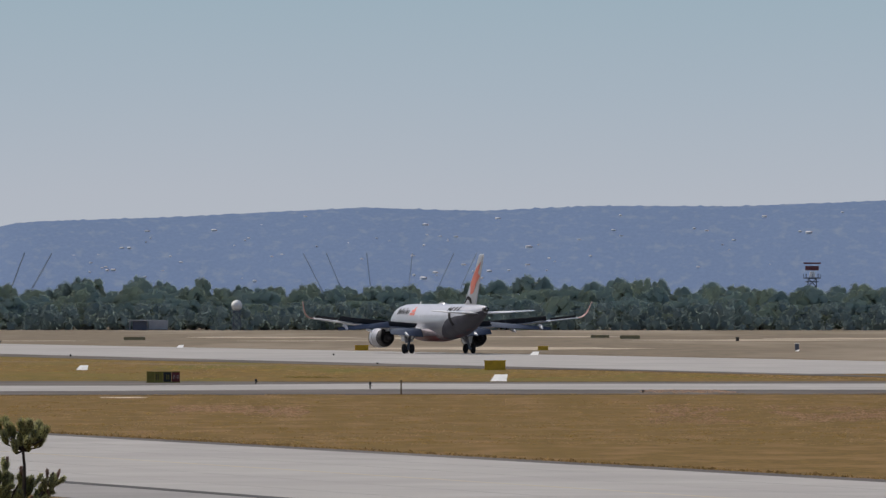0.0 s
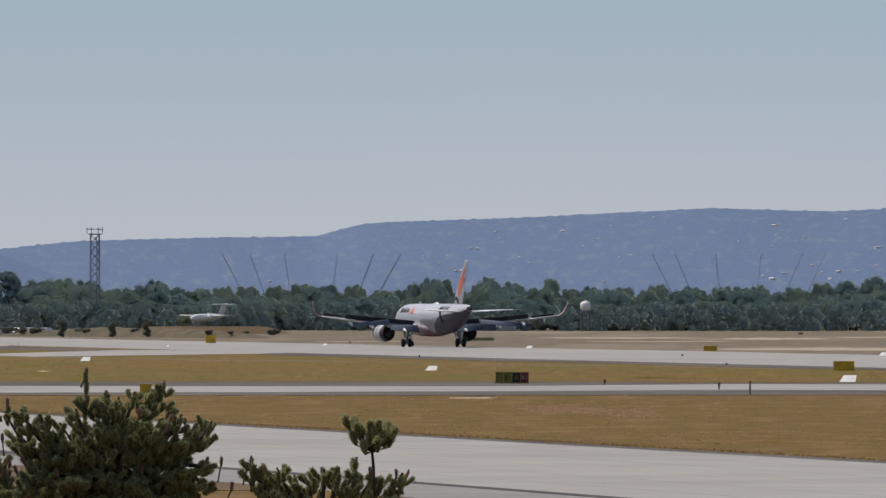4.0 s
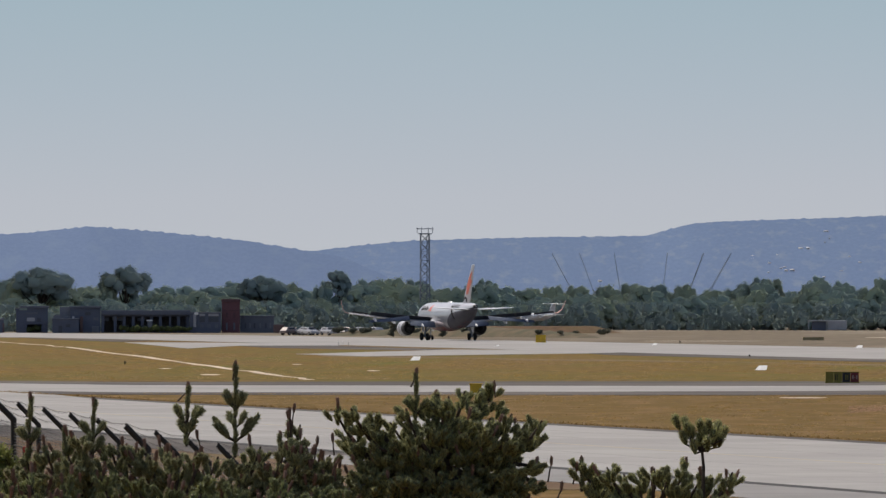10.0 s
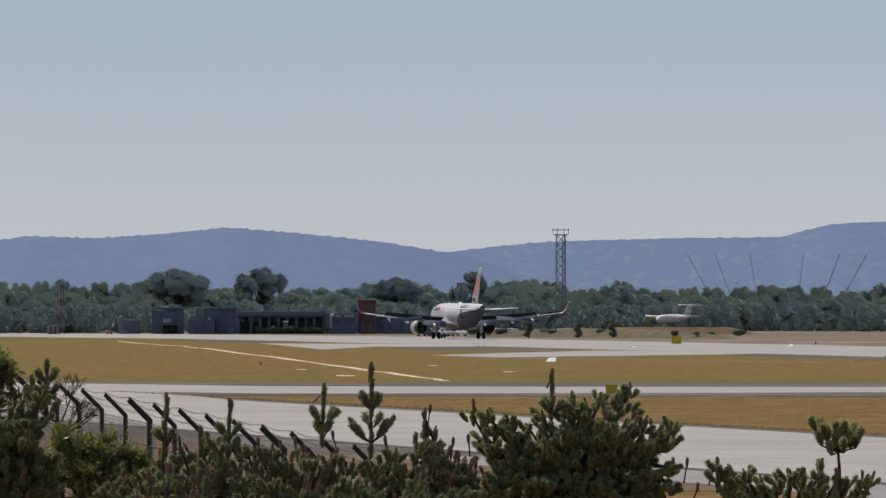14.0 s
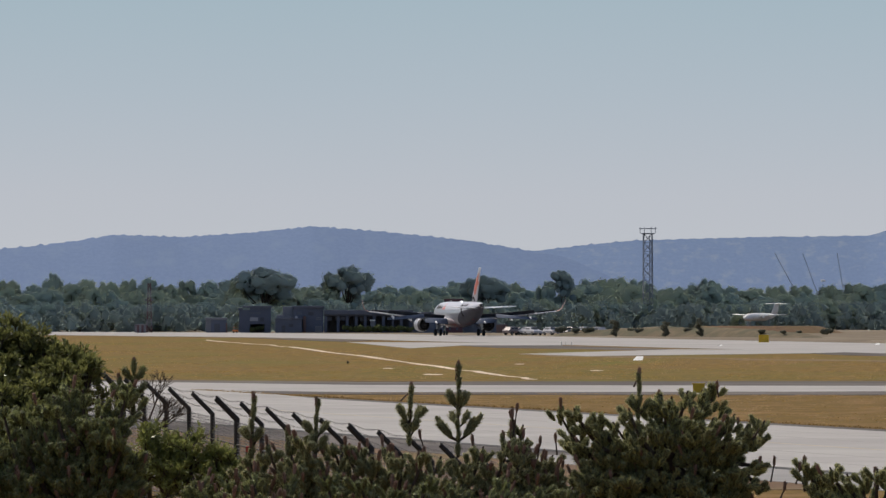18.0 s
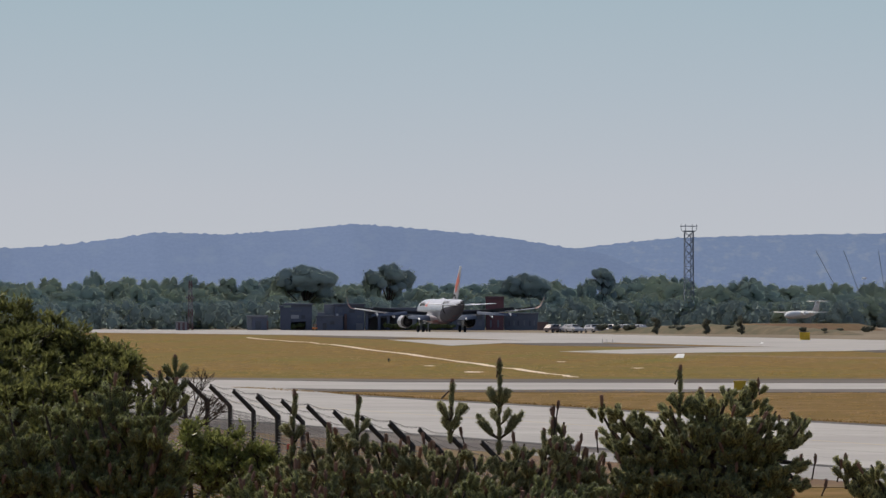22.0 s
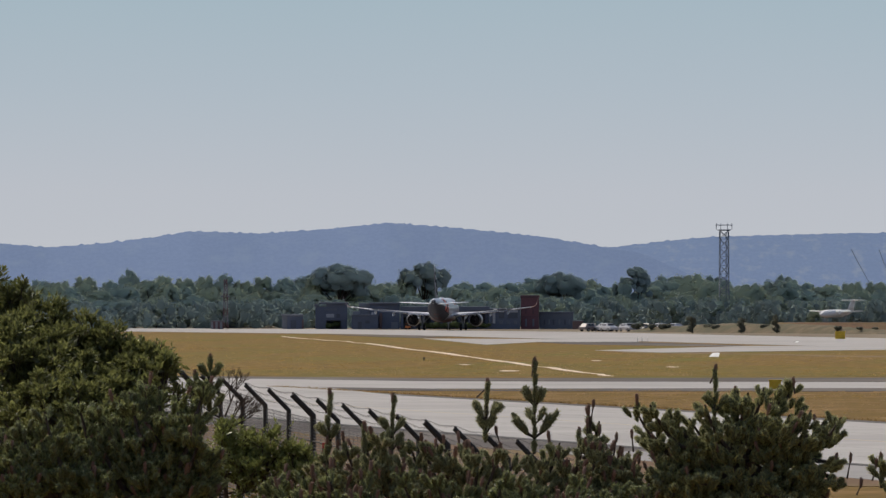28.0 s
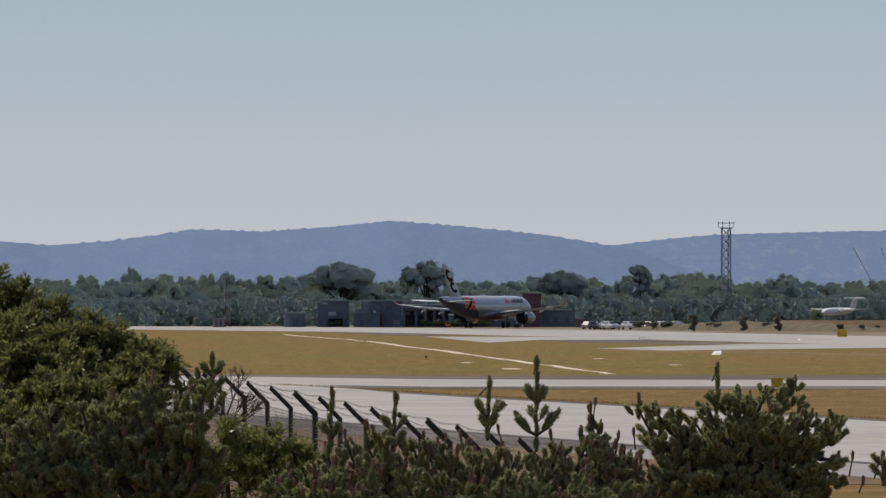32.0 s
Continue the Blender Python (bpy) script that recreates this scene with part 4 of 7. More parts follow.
def tree_at(proto, size, p, rise, half, back, turn):
    """A tree whose top stands rise steps over the horizon and whose crown is half steps wide to each side."""
    d = belt_distance(p) + back
    kz = (EYE + rise * d / STEP) / size[0]
    kx = 2 * half * d / STEP / size[1]
    place_tree(proto, Matrix.Translation(ray(p, d)) @ Matrix.Rotation(0.7 * math.sin(turn), 4, "Z") @ Matrix.Diagonal((kx, kx, kz, 1)))


# the skyline of the belt: bearing, rise over the horizon, half width of the crown
SKYLINE_WEST = [(-1720, 22, 34), (-1660, 20, 32), (-1628, 21, 28), (-1580, 28, 26), (-1536, 20, 22), (-1502, 40, 15), (-1468, 20, 26), (-1444, 30, 24), (-1405, 26, 24), (-1370, 31, 22), (-1332, 32, 24),
                (-1300, 20, 24), (-1264, 26, 20), (-1225, 26, 26), (-1188, 32, 34), (-1060, 18, 36), (-1020, 16, 30), (-910, 17, 32)]
SKYLINE_MID = [(-872, 19, 26), (-830, 18, 30), (-790, 24, 32), (-690, 24, 30), (-650, 9, 26), (-560, 28, 34), (-515, 34, 40), (-475, 28, 30), (-430, 12, 30), (-390, 12, 26), (-349, 29, 24), (-305, 16, 28),
               (-262, 14, 24), (-225, 19, 26), (-180, 18, 28), (-130, 20, 30), (-84, 22, 28), (-35, 22, 30)]
SKYLINE_EAST = [(8, 22, 26), (58, 11, 28), (108, 19, 24), (138, 32, 24), (166, 29, 20), (205, 10, 26), (244, 34, 20), (282, 25, 24), (322, 14, 22), (357, 30, 18), (392, 12, 20), (422, 17, 22), (458, 8, 24), (488, 16, 24),
                (545, 23, 26), (600, 17, 26), (658, 19, 26), (724, 21, 24), (785, 15, 30), (838, 24, 26)]
SKYLINE_FAR_EAST = [(880, 30, 28), (930, 36, 30), (962, 36, 22), (1005, 15, 26), (1050, 27, 26), (1096, 34, 28), (1134, 32, 24), (1168, 29, 22), (1208, 17, 24), (1260, 26, 26), (1305, 18, 28), (1362, 13, 28), (1430, 20, 30),
                    (1482, 17, 26), (1522, 22, 26), (1565, 15, 28), (1620, 20, 30), (1680, 20, 30), (1740, 18, 30)]


def build_belt():
    rng = random.Random(11)
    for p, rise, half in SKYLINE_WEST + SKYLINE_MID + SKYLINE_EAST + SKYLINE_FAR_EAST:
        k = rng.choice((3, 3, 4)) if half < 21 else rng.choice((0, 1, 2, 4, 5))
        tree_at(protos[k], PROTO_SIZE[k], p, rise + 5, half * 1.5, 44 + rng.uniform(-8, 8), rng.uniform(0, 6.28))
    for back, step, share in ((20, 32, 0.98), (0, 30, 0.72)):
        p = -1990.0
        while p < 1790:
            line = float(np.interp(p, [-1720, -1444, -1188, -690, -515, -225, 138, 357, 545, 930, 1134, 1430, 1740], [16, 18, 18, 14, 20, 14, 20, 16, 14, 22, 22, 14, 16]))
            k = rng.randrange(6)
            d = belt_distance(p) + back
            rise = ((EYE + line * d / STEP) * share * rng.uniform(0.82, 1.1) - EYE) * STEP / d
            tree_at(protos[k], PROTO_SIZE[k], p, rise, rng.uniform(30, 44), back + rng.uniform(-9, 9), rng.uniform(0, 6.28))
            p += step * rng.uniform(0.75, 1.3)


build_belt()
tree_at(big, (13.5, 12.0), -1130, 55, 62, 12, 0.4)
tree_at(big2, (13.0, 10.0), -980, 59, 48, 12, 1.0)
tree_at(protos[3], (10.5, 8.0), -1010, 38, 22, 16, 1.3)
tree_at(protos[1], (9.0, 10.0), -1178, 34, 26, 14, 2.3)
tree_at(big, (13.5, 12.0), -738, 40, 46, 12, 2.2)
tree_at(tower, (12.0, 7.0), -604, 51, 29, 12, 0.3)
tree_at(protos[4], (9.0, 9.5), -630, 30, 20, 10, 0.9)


# Foot-of-belt shade and distance haze are both put into this colour.
SCRUB_LEAF = material("shaded_hazy_scrub_leaves", (0.265, 0.330, 0.312), (0.232, 0.296, 0.295), 1.0, scale=0.2, vary=0.08, spec=0.0, leafy=0.1)


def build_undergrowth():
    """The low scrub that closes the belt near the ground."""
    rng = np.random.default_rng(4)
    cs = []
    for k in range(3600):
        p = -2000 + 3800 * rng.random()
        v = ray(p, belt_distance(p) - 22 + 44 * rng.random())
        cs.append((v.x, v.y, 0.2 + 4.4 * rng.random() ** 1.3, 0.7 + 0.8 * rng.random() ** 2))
    tagged(foliage("scrub", rng, cs, SCRUB_LEAF, leaf=0.19, per=85, flat=1.1, soft=0.95, core=0.72), "scrub closing the tree belt's foot, coloured dark for shade", "scrub", kind="stuff")


build_undergrowth()


# ---- masts, radar, radome ----
def lattice(thing_, z0, z1, w0, w1, bays, mat, r=0.07):
    for sx, sy in ((-1, -1), (1, -1), (1, 1), (-1, 1)):
        part("leg", rod((sx * w0 / 2, sy * w0 / 2, z0), (sx * w1 / 2, sy * w1 / 2, z1), r * 1.15, n=6), mat, thing_)
    for k in range(bays):
        a, b = k / bays, (k + 1) / bays
        za, zb = z0 + (z1 - z0) * a, z0 + (z1 - z0) * b
        wa, wb = (w0 + (w1 - w0) * a) / 2, (w0 + (w1 - w0) * b) / 2
        cs = [(-1, -1), (1, -1), (1, 1), (-1, 1)]
        for i in range(4):
            (x0, y0), (x1, y1) = cs[i], cs[(i + 1) % 4]
            bm = bmesh.new()
            add_rod(bm, (x0 * wa, y0 * wa, za), (x1 * wb, y1 * wb, zb), r, n=5)
            add_rod(bm, (x1 * wa, y1 * wa, za), (x0 * wb, y0 * wb, zb), r, n=5)
            add_rod(bm, (x0 * wb, y0 * wb, zb), (x1 * wb, y1 * wb, zb), r, n=5)
            part("brace", bm, mat, thing_)


def build_mast():
    d = 1965
    top = high(404 - 525, d)
    t = thing("lattice_mast", ray(-449, d), "grey steel lattice mast with a square platform and aerials", "mast", turn=0.2)
    lattice(t, 0, top - 1.2, 1.95, 1.75, 11, MAST_GREY, 0.048)
    part("platform", box((2.6, 2.6, 0.18), (0, 0, top - 1.1), None, 0.03), MAST_GREY, t)
    part("crossbar", rod((-1.75, 0, top - 0.1), (1.75, 0, top - 0.1), 0.08), MAST_GREY, t)
    for x in (-1.6, -0.7, 0.7, 1.6):
        part("aerial", rod((x, 0, top - 1.0), (x, 0, top + 0.25), 0.06), MAST_GREY, t)
    part("cable_ladder", box((0.16, 0.06, top - 1.5), (0.3, -0.9, (top - 1.5) / 2)), MAST_GREY, t)


build_mast()
RW_RED = material("red_tower_paint", (0.15, 0.055, 0.06), (0.12, 0.048, 0.055), 0.6, scale=1.0)


def build_radar_tower():
    d = 2150
    t = thing("radar_tower", ray(1437, d), "radar tower with red antenna on a steel platform", "radar tower")
    zt = high(465 - 525, d)
    lattice(t, 0, zt - 3.6, 2.6, 1.8, 6, MAST_GREY, 0.08)
    part("platform", rod((0, 0, zt - 3.6), (0, 0, zt - 3.35), 1.95, n=12), MAST_GREY, t)
    part("platform", rod((0, 0, zt - 4.4), (0, 0, zt - 4.2), 1.6, n=12), MAST_GREY, t)
    part("pedestal", rod((0, 0, zt - 3.3), (0, 0, zt - 2.0), 0.7, 0.5, n=10), PAINT_WHITE, t)
    part("antenna", loft([[(x, 0.35 * (x / 1.5) ** 2 + y, z) for y, z in ((0, zt - 1.75), (0.3, zt - 1.75), (0.3, zt - 0.75), (0, zt - 0.75))] for x in (-1.5, -0.7, 0, 0.7, 1.5)]), RW_RED, t, "red curved radar antenna")
    part("antenna_bar", box((3.9, 0.3, 0.35), (0, 0.1, zt - 0.15), None, 0.04), RW_RED, t, "red bar antenna")
    for a in range(8):
        part("railing", rod((1.9 * math.cos(a * 0.785), 1.9 * math.sin(a * 0.785), zt - 3.4), (1.9 * math.cos(a * 0.785), 1.9 * math.sin(a * 0.785), zt - 2.5), 0.05, n=5), MAST_GREY, t)


build_radar_tower()


def build_dome():
    d = 1915
    t = thing("radome", ray(419, d), "white radome ball on a short steel stand before the trees", "radome")
    zc = high(541 - 525, d)
    r = 1.12
    bm = bmesh.new()
    bmesh.ops.create_icosphere(bm, subdivisions=2, radius=r, matrix=Matrix.Translation((0, 0, zc)))
    part("ball", bm, PAINT_WHITE, t, "white panelled ball")
    part("deck", rod((0, 0, zc - 1.25), (0, 0, zc - 1.05), 1.0, n=12), MAST_GREY, t)
    lattice(t, 0, zc - 1.2, 1.5, 1.3, 3, MAST_GREY, 0.06)


build_dome()


POLE_GREY = material("far_pole_steel", (0.30, 0.36, 0.45), (0.26, 0.31, 0.39), 0.7, scale=1.0)


def build_antenna_poles():
    d = 2400
    for tops, feet in (((-224, -175, -114, -20, 44, 92), (-190, -152, -104, -28, 20, 55)), ((537, 578, 649, 730, 803, 843), (569, 604, 656, 723, 774, 814)), ((43, 92), (20, 58)), ((-719, -1000), (-719, -1000))):
        for a, b in zip(tops, feet):
            if a < -300:
                continue
            low_, top_ = ray(b, d, 0), ray(a, d, high(449 - 525, d))
            foot = top_ + (ray(b, d, high(512 - 525, d)) - top_) * ((top_.z) / (top_.z - high(512 - 525, d)))
            t = thing("antenna_pole", foot, "thin leaning steel lattice pole rising behind the trees", "antenna pole", "fan of leaning poles")
            v = top_ - foot
            side = Vector((0.16, 0, 0))
            part("pole", add_rod(add_rod(rod(-side * 1.3, v - side * 0.6, 0.036, 0.026, 6), side * 1.3, v + side * 0.6, 0.036, 0.026, 6), (0, 0.3, 0), v + Vector((0, 0.14, 0)), 0.036, 0.026, 6), POLE_GREY, t)
            for k in range(12):
                f, g = k / 12, (k + 1) / 12
                part("brace", rod(v * f - side * (1.3 - 0.7 * f), v * g + side * (1.3 - 0.7 * g), 0.02, n=4), POLE_GREY, t)
            part("head", box((0.22, 0.22, 0.3), v, None, 0.05), POLE_GREY, t)


build_antenna_poles()


# ---- low buildings beside the runway end ----
BRICK_RED = material("dark_red_brick", (0.150, 0.075, 0.085), (0.125, 0.064, 0.074), 0.9, scale=2.0)
BRICK_DARK = material("darker_red_brick", (0.115, 0.064, 0.074), (0.095, 0.056, 0.066), 0.9, scale=2.0)
# Cladding and roof colours are lifted towards blue to carry the distance haze.
DARK_CLAD = material("hazed_dark_cladding", (0.112, 0.128, 0.174), (0.096, 0.111, 0.152), 0.7, scale=0.6)
GREY_CLAD = material("grey_cladding", (0.135, 0.150, 0.185), (0.115, 0.130, 0.160), 0.7, scale=0.6)
PALE_CLAD = material("pale_grey_cladding", (0.19, 0.20, 0.225), (0.155, 0.165, 0.19), 0.7, scale=0.6)
PINK_WALL = material("dusty_pink_wall", (0.17, 0.115, 0.105), (0.14, 0.095, 0.09), 0.9, scale=0.8)
GREEN_HEDGE = material("hedge_green", (0.120, 0.150, 0.055), (0.085, 0.110, 0.050), 0.9, scale=1.0, vary=0.2, leafy=0.4)
ROOF_DARK = material("dark_flat_roof", (0.125, 0.140, 0.178), (0.106, 0.120, 0.154), 0.8, scale=0.5)
FAR_PALE = material("far_pale_trim", (0.36, 0.37, 0.40), (0.30, 0.31, 0.34), 0.7, scale=1.0)
DIM_GLASS = material("dim_blue_glass", (0.065, 0.075, 0.100), None, 0.35, scale=1.0, spec=0.5)
BD = 1812


def house_front(name, p0, p1, label, pieces, d=BD, category="building"):
    """A building seen from the south; pieces: part, left and right bearing, upper and lower line, front face, depth, material."""
    a, b = ray(p0, d), ray(p1, d)
    k = d / STEP
    t = thing(name, (a + b) / 2, label, category, turn=math.atan2((b - a).y, (b - a).x))
    mid = (p0 + p1) / 2
    for what, x0, x1, y0, y1, front, deep, mat in pieces:
        z1 = high(y0 - 525, d)
        z0 = -0.05 if y1 is None else high(y1 - 525, d)
        part(what, box(((x1 - x0) * k, deep, z1 - z0), (((x0 + x1) / 2 - mid) * k, front + deep / 2, (z0 + z1) / 2), None, 0.03), mat, t)
    return t


house_front("terminal_block", -1172, -1114, "dark haze-blue clad terminal block with an open passage", [
    ("side_wall", -1172, -1153, 549, None, 0, 8, DARK_CLAD), ("upper_wall", -1153, -1116, 545, 574, 0, 8, DARK_CLAD), ("pier", -1127, -1116, 574, None, 0, 8, DARK_CLAD),
    ("rear_wall", -1153, -1127, 574, None, 2.5, 0.4, GREY_CLAD), ("roof", -1166, -1114, 541.6, 545, -0.4, 9, ROOF_DARK), ("eave", -1174, -1166, 545, 549, -0.3, 8.6, ROOF_DARK),
    ("window", -1153, -1139, 562, 568.5, -0.08, 0.2, FAR_PALE), ("window", -1155, -1134, 552.5, 556, -0.06, 0.2, GREY_CLAD), ("window", -1135, -1128, 562, 569, -0.06, 0.2, DIM_GLASS)])
house_front("terminal_block", -1108, -1061, "low dark haze-blue terminal block with pale roof units", [
    ("wall", -1108, -1061, 565.5, None, 0, 6, DARK_CLAD), ("roof", -1109, -1060, 563.5, 565.5, -0.2, 6.4, ROOF_DARK), ("roof_unit", -1106, -1094, 557.5, 563.5, 1, 2, PALE_CLAD),
    ("roof_unit", -1073, -1069, 559.5, 563.5, 1, 1, FAR_PALE), ("roof_unit", -1088, -1078, 560.5, 563.5, 2, 1.5, GREY_CLAD), ("door", -1097, -1090, 576, None, -0.06, 0.2, DIM_GLASS),
    ("window", -1084, -1076, 573, 579, -0.06, 0.2, DIM_GLASS)], BD - 3)
house_front("terminal_block", -1095, -1023, "dark terminal block beside a pale grey stair tower", [
    ("stair_tower", -1095, -1076, 543, None, 1, 6, PALE_CLAD), ("wall", -1076, -1023, 545, None, 0, 8, DARK_CLAD), ("roof", -1078, -1021, 541.8, 545, -0.4, 9, ROOF_DARK),
    ("column", -1059, -1054, 560, None, -0.5, 0.5, PINK_WALL), ("door", -1038, -1026, 577, None, -0.1, 0.3, PALE_CLAD), ("window", -1070, -1062, 552, 558, -0.06, 0.2, GREY_CLAD),
    ("window", -1050, -1040, 552, 558, -0.06, 0.2, DIM_GLASS), ("window", -1036, -1027, 562, 567, -0.08, 0.2, GREY_CLAD)])
canopy = house_front("terminal_block", -1022, -865, "long dark terminal with a flat canopy on columns", [
    ("roof", -1022, -864, 549, 557, -0.5, 10, ROOF_DARK), ("fascia", -1022, -864, 557, 560, 0.2, 0.4, DARK_CLAD), ("rear_wall", -1022, -865, 557, None, 8.5, 0.5, DIM_GLASS),
    ("window", -1018, -1008, 561.5, 568, 1.0, 0.2, GREY_CLAD), ("window", -1002, -979, 561.5, 567.5, 1.0, 0.2, GREY_CLAD), ("window", -958, -945, 562, 568, 1.0, 0.2, GREY_CLAD)])
for p in (-1019, -997, -981, -965, -949, -933, -917, -900, -885, -869):
    w = 2.6 if p % 2 else 1.6
    part("column", box((w * 2 * BD / STEP, 0.5, high(35, BD)), ((p + 943.5) * BD / STEP, 0.4, high(35, BD) / 2), None, 0.03), DARK_CLAD, canopy)
house_front("terminal_wing", -865, -810, "dark haze-blue terminal wing with white-framed openings", [
    ("wall", -865, -810, 555, None, 0, 6, DARK_CLAD), ("roof", -866, -809, 552.5, 555, -0.2, 6.4, ROOF_DARK), ("white_post", -858.5, -853.5, 556, 579, -0.3, 0.3, FAR_PALE), ("white_head", -857, -850, 553, 557, -0.35, 0.3, PAINT_WHITE),
    ("window_head", -848, -838, 554.5, 559.5, -0.12, 0.2, FAR_PALE), ("window_head", -832, -814, 554.5, 559.5, -0.12, 0.2, FAR_PALE), ("window", -848, -838, 560, 570, -0.06, 0.2, DIM_GLASS),
    ("window", -832, -814, 560, 570, -0.06, 0.2, DIM_GLASS), ("window", -847, -841, 574, 581, -0.06, 0.2, GREY_CLAD), ("window", -834, -828, 574, 581, -0.06, 0.2, GREY_CLAD), ("window", -821, -815, 574, 581, -0.06, 0.2, GREY_CLAD)], BD - 1.2)
house_front("brick_tower", -809, -776, "square dark red brick tower of the terminal", [
    ("wall", -808.5, -776.5, 534, None, 0, 4.5, BRICK_RED), ("parapet", -809.5, -775.5, 529, 534, -0.15, 4.8, BRICK_DARK), ("string_course", -808.8, -776.2, 549, 550, -0.05, 0.3, BRICK_DARK), ("string_course", -808.8, -776.2, 566, 567, -0.05, 0.3, BRICK_DARK),
    ("slit_window", -801, -798, 571, 584, -0.05, 0.2, GREY_CLAD), ("slit_window", -788, -785, 571, 584, -0.05, 0.2, GREY_CLAD), ("slit_window", -801, -798, 553, 562, -0.05, 0.2, BRICK_DARK), ("slit_window", -788, -785, 553, 562, -0.05, 0.2, BRICK_DARK)])
house_front("low_building", -776, -716, "low grey building beside the brick tower", [
    ("wall", -776, -716, 561, None, 0, 8, GREY_CLAD), ("roof", -777, -715, 558.5, 561, -0.2, 8.4, ROOF_DARK)] + [
    ("slit_window", x, x + 3, 572, 581, -0.06, 0.2, PALE_CLAD if i % 2 else DIM_GLASS) for i, x in enumerate((-768, -760, -752, -742, -732, -724))], BD + 3)
house_front("garden_wall", -717, -698, "dusty pink wall beside the grey building", [("wall", -717, -698, 575, None, 0, 0.5, PINK_WALL), ("coping", -717.5, -697.5, 573.6, 575, -0.05, 0.6, PALE_CLAD)], BD - 6, "wall")
house_front("shed", -1231, -1193, "dark shed with a white corner post and white eave", [
    ("wall", -1222, -1194, 566, None, 0, 4, DARK_CLAD), ("side_wall", -1231, -1222, 566, None, 0.4, 3.6, PALE_CLAD), ("eave", -1232, -1193, 562.5, 566, -0.3, 4.5, PALE_CLAD), ("corner_post", -1196, -1193, 572, None, -0.2, 0.3, PINK_WALL), ("door", -1216, -1206, 573, None, -0.05, 0.2, DIM_GLASS)], BD - 4)
house_front("kiosk", -941, -931, "small white kiosk box under the terminal canopy", [("body", -940, -932, 568, None, 0, 0.8, PALE_CLAD), ("lid", -941, -931, 566, 568, -0.1, 1.0, PAINT_WHITE)], BD - 1)


def planted(name, p, d, label, category, mat, run, tall, seed, group=""):
    """A low row of clipped or loose greenery, run metres long."""
    rng = np.random.default_rng(seed)
    t = thing(name, ray(p, d), label, category, group)
    n = max(2, int(run / 0.5))
    cs = [(-run / 2 + run * (i + 0.5) / n, rng.normal() * 0.25, tall * (0.4 + 0.25 * rng.random()), tall * (0.35 + 0.2 * rng.random())) for i in range(n)]
    foliage("foliage", rng, cs, mat, t, leaf=0.13, per=30)
    part("stem_wood", rod((0, 0, -0.1), (0, 0, tall * 0.6), 0.06, 0.04), BARK, t)
    return t


planted("hedge", -955, BD - 2, "low bright green hedge before the terminal", "hedge", GREEN_HEDGE, 7.0, 1.5, 8)
planted("hedge", -893, BD - 2, "low bright green hedge before the terminal", "hedge", GREEN_HEDGE, 6.5, 1.3, 9)
planted("hedge", -1141, BD + 0.6, "green planting inside the terminal's passage", "hedge", GREEN_HEDGE, 2.4, 1.5, 10)
# Mast and hut paints are dimmed in the colour for standing backlit.
DIMMED_RED = material("dimmed_red_paint", (0.135, 0.075, 0.078), (0.11, 0.065, 0.068), 0.8, scale=1.0)
DIMMED_WHITE = material("dimmed_white_paint", (0.22, 0.215, 0.23), (0.18, 0.175, 0.19), 0.8, scale=1.0)


def build_marker_mast():
    d = BD - 6
    t = thing("marker_mast", ray(-1331, d), "slim red and white banded lattice mast", "mast")
    z = high(501 - 525, d)
    n = 7
    for k in range(n):
        m = DIMMED_WHITE if k % 2 else DIMMED_RED
        wa, wb = 0.46 - 0.03 * k, 0.43 - 0.03 * k
        za, zb = z * k / n, z * (k + 1) / n
        bm = bmesh.new()
        for sx, sy in ((-1, -1), (1, -1), (1, 1), (-1, 1)):
            add_rod(bm, (sx * wa, sy * wa, za), (sx * wb, sy * wb, zb), 0.07, n=5)
            add_rod(bm, (sx * wa, sy * wa, za), (-sy * wb, sx * wb, zb), 0.06, n=4)
            add_rod(bm, (sx * wa, sy * wa, za), (-sy * wa, sx * wa, za), 0.06, n=4)
        part("band", bm, m, t)
    for x in (-0.45, 0.45):
        part("floodlight", box((0.4, 0.3, 0.35), (x * 1.3, -0.4, z * 0.66), None, 0.04), DIMMED_WHITE, t)
    part("crossbar", rod((-0.8, -0.35, z * 0.645), (0.8, -0.35, z * 0.645), 0.06, n=6), DIMMED_RED, t)
    h = thing("equipment_hut", ray(-1347, d - 3), "small white and red equipment hut by the mast", "hut")
    part("wall", box((1.9, 2.0, 1.5), (0, 1.0, 0.75), None, 0.05), DIMMED_RED, h)
    part("roof", box((2.1, 2.2, 0.15), (0, 1.0, 1.57), None, 0.03), DIMMED_WHITE, h)
    for x in (-0.85, 0.0, 0.85):
        part("white_board", box((0.4, 0.08, 1.4), (x, -0.04, 0.75), None, 0.01), DIMMED_WHITE, h)


build_marker_mast()

CAR_PAINTS = [material("white_car_paint", (0.42, 0.42, 0.44), None, 0.3, scale=1, spec=0.5), material("silver_car_paint", (0.19, 0.20, 0.23), None, 0.3, 0.4, scale=1, spec=0.5),
              material("dark_car_paint", (0.06, 0.065, 0.08), None, 0.3, scale=1, spec=0.5), material("sand_car_paint", (0.24, 0.19, 0.18), None, 0.3, scale=1, spec=0.5)]


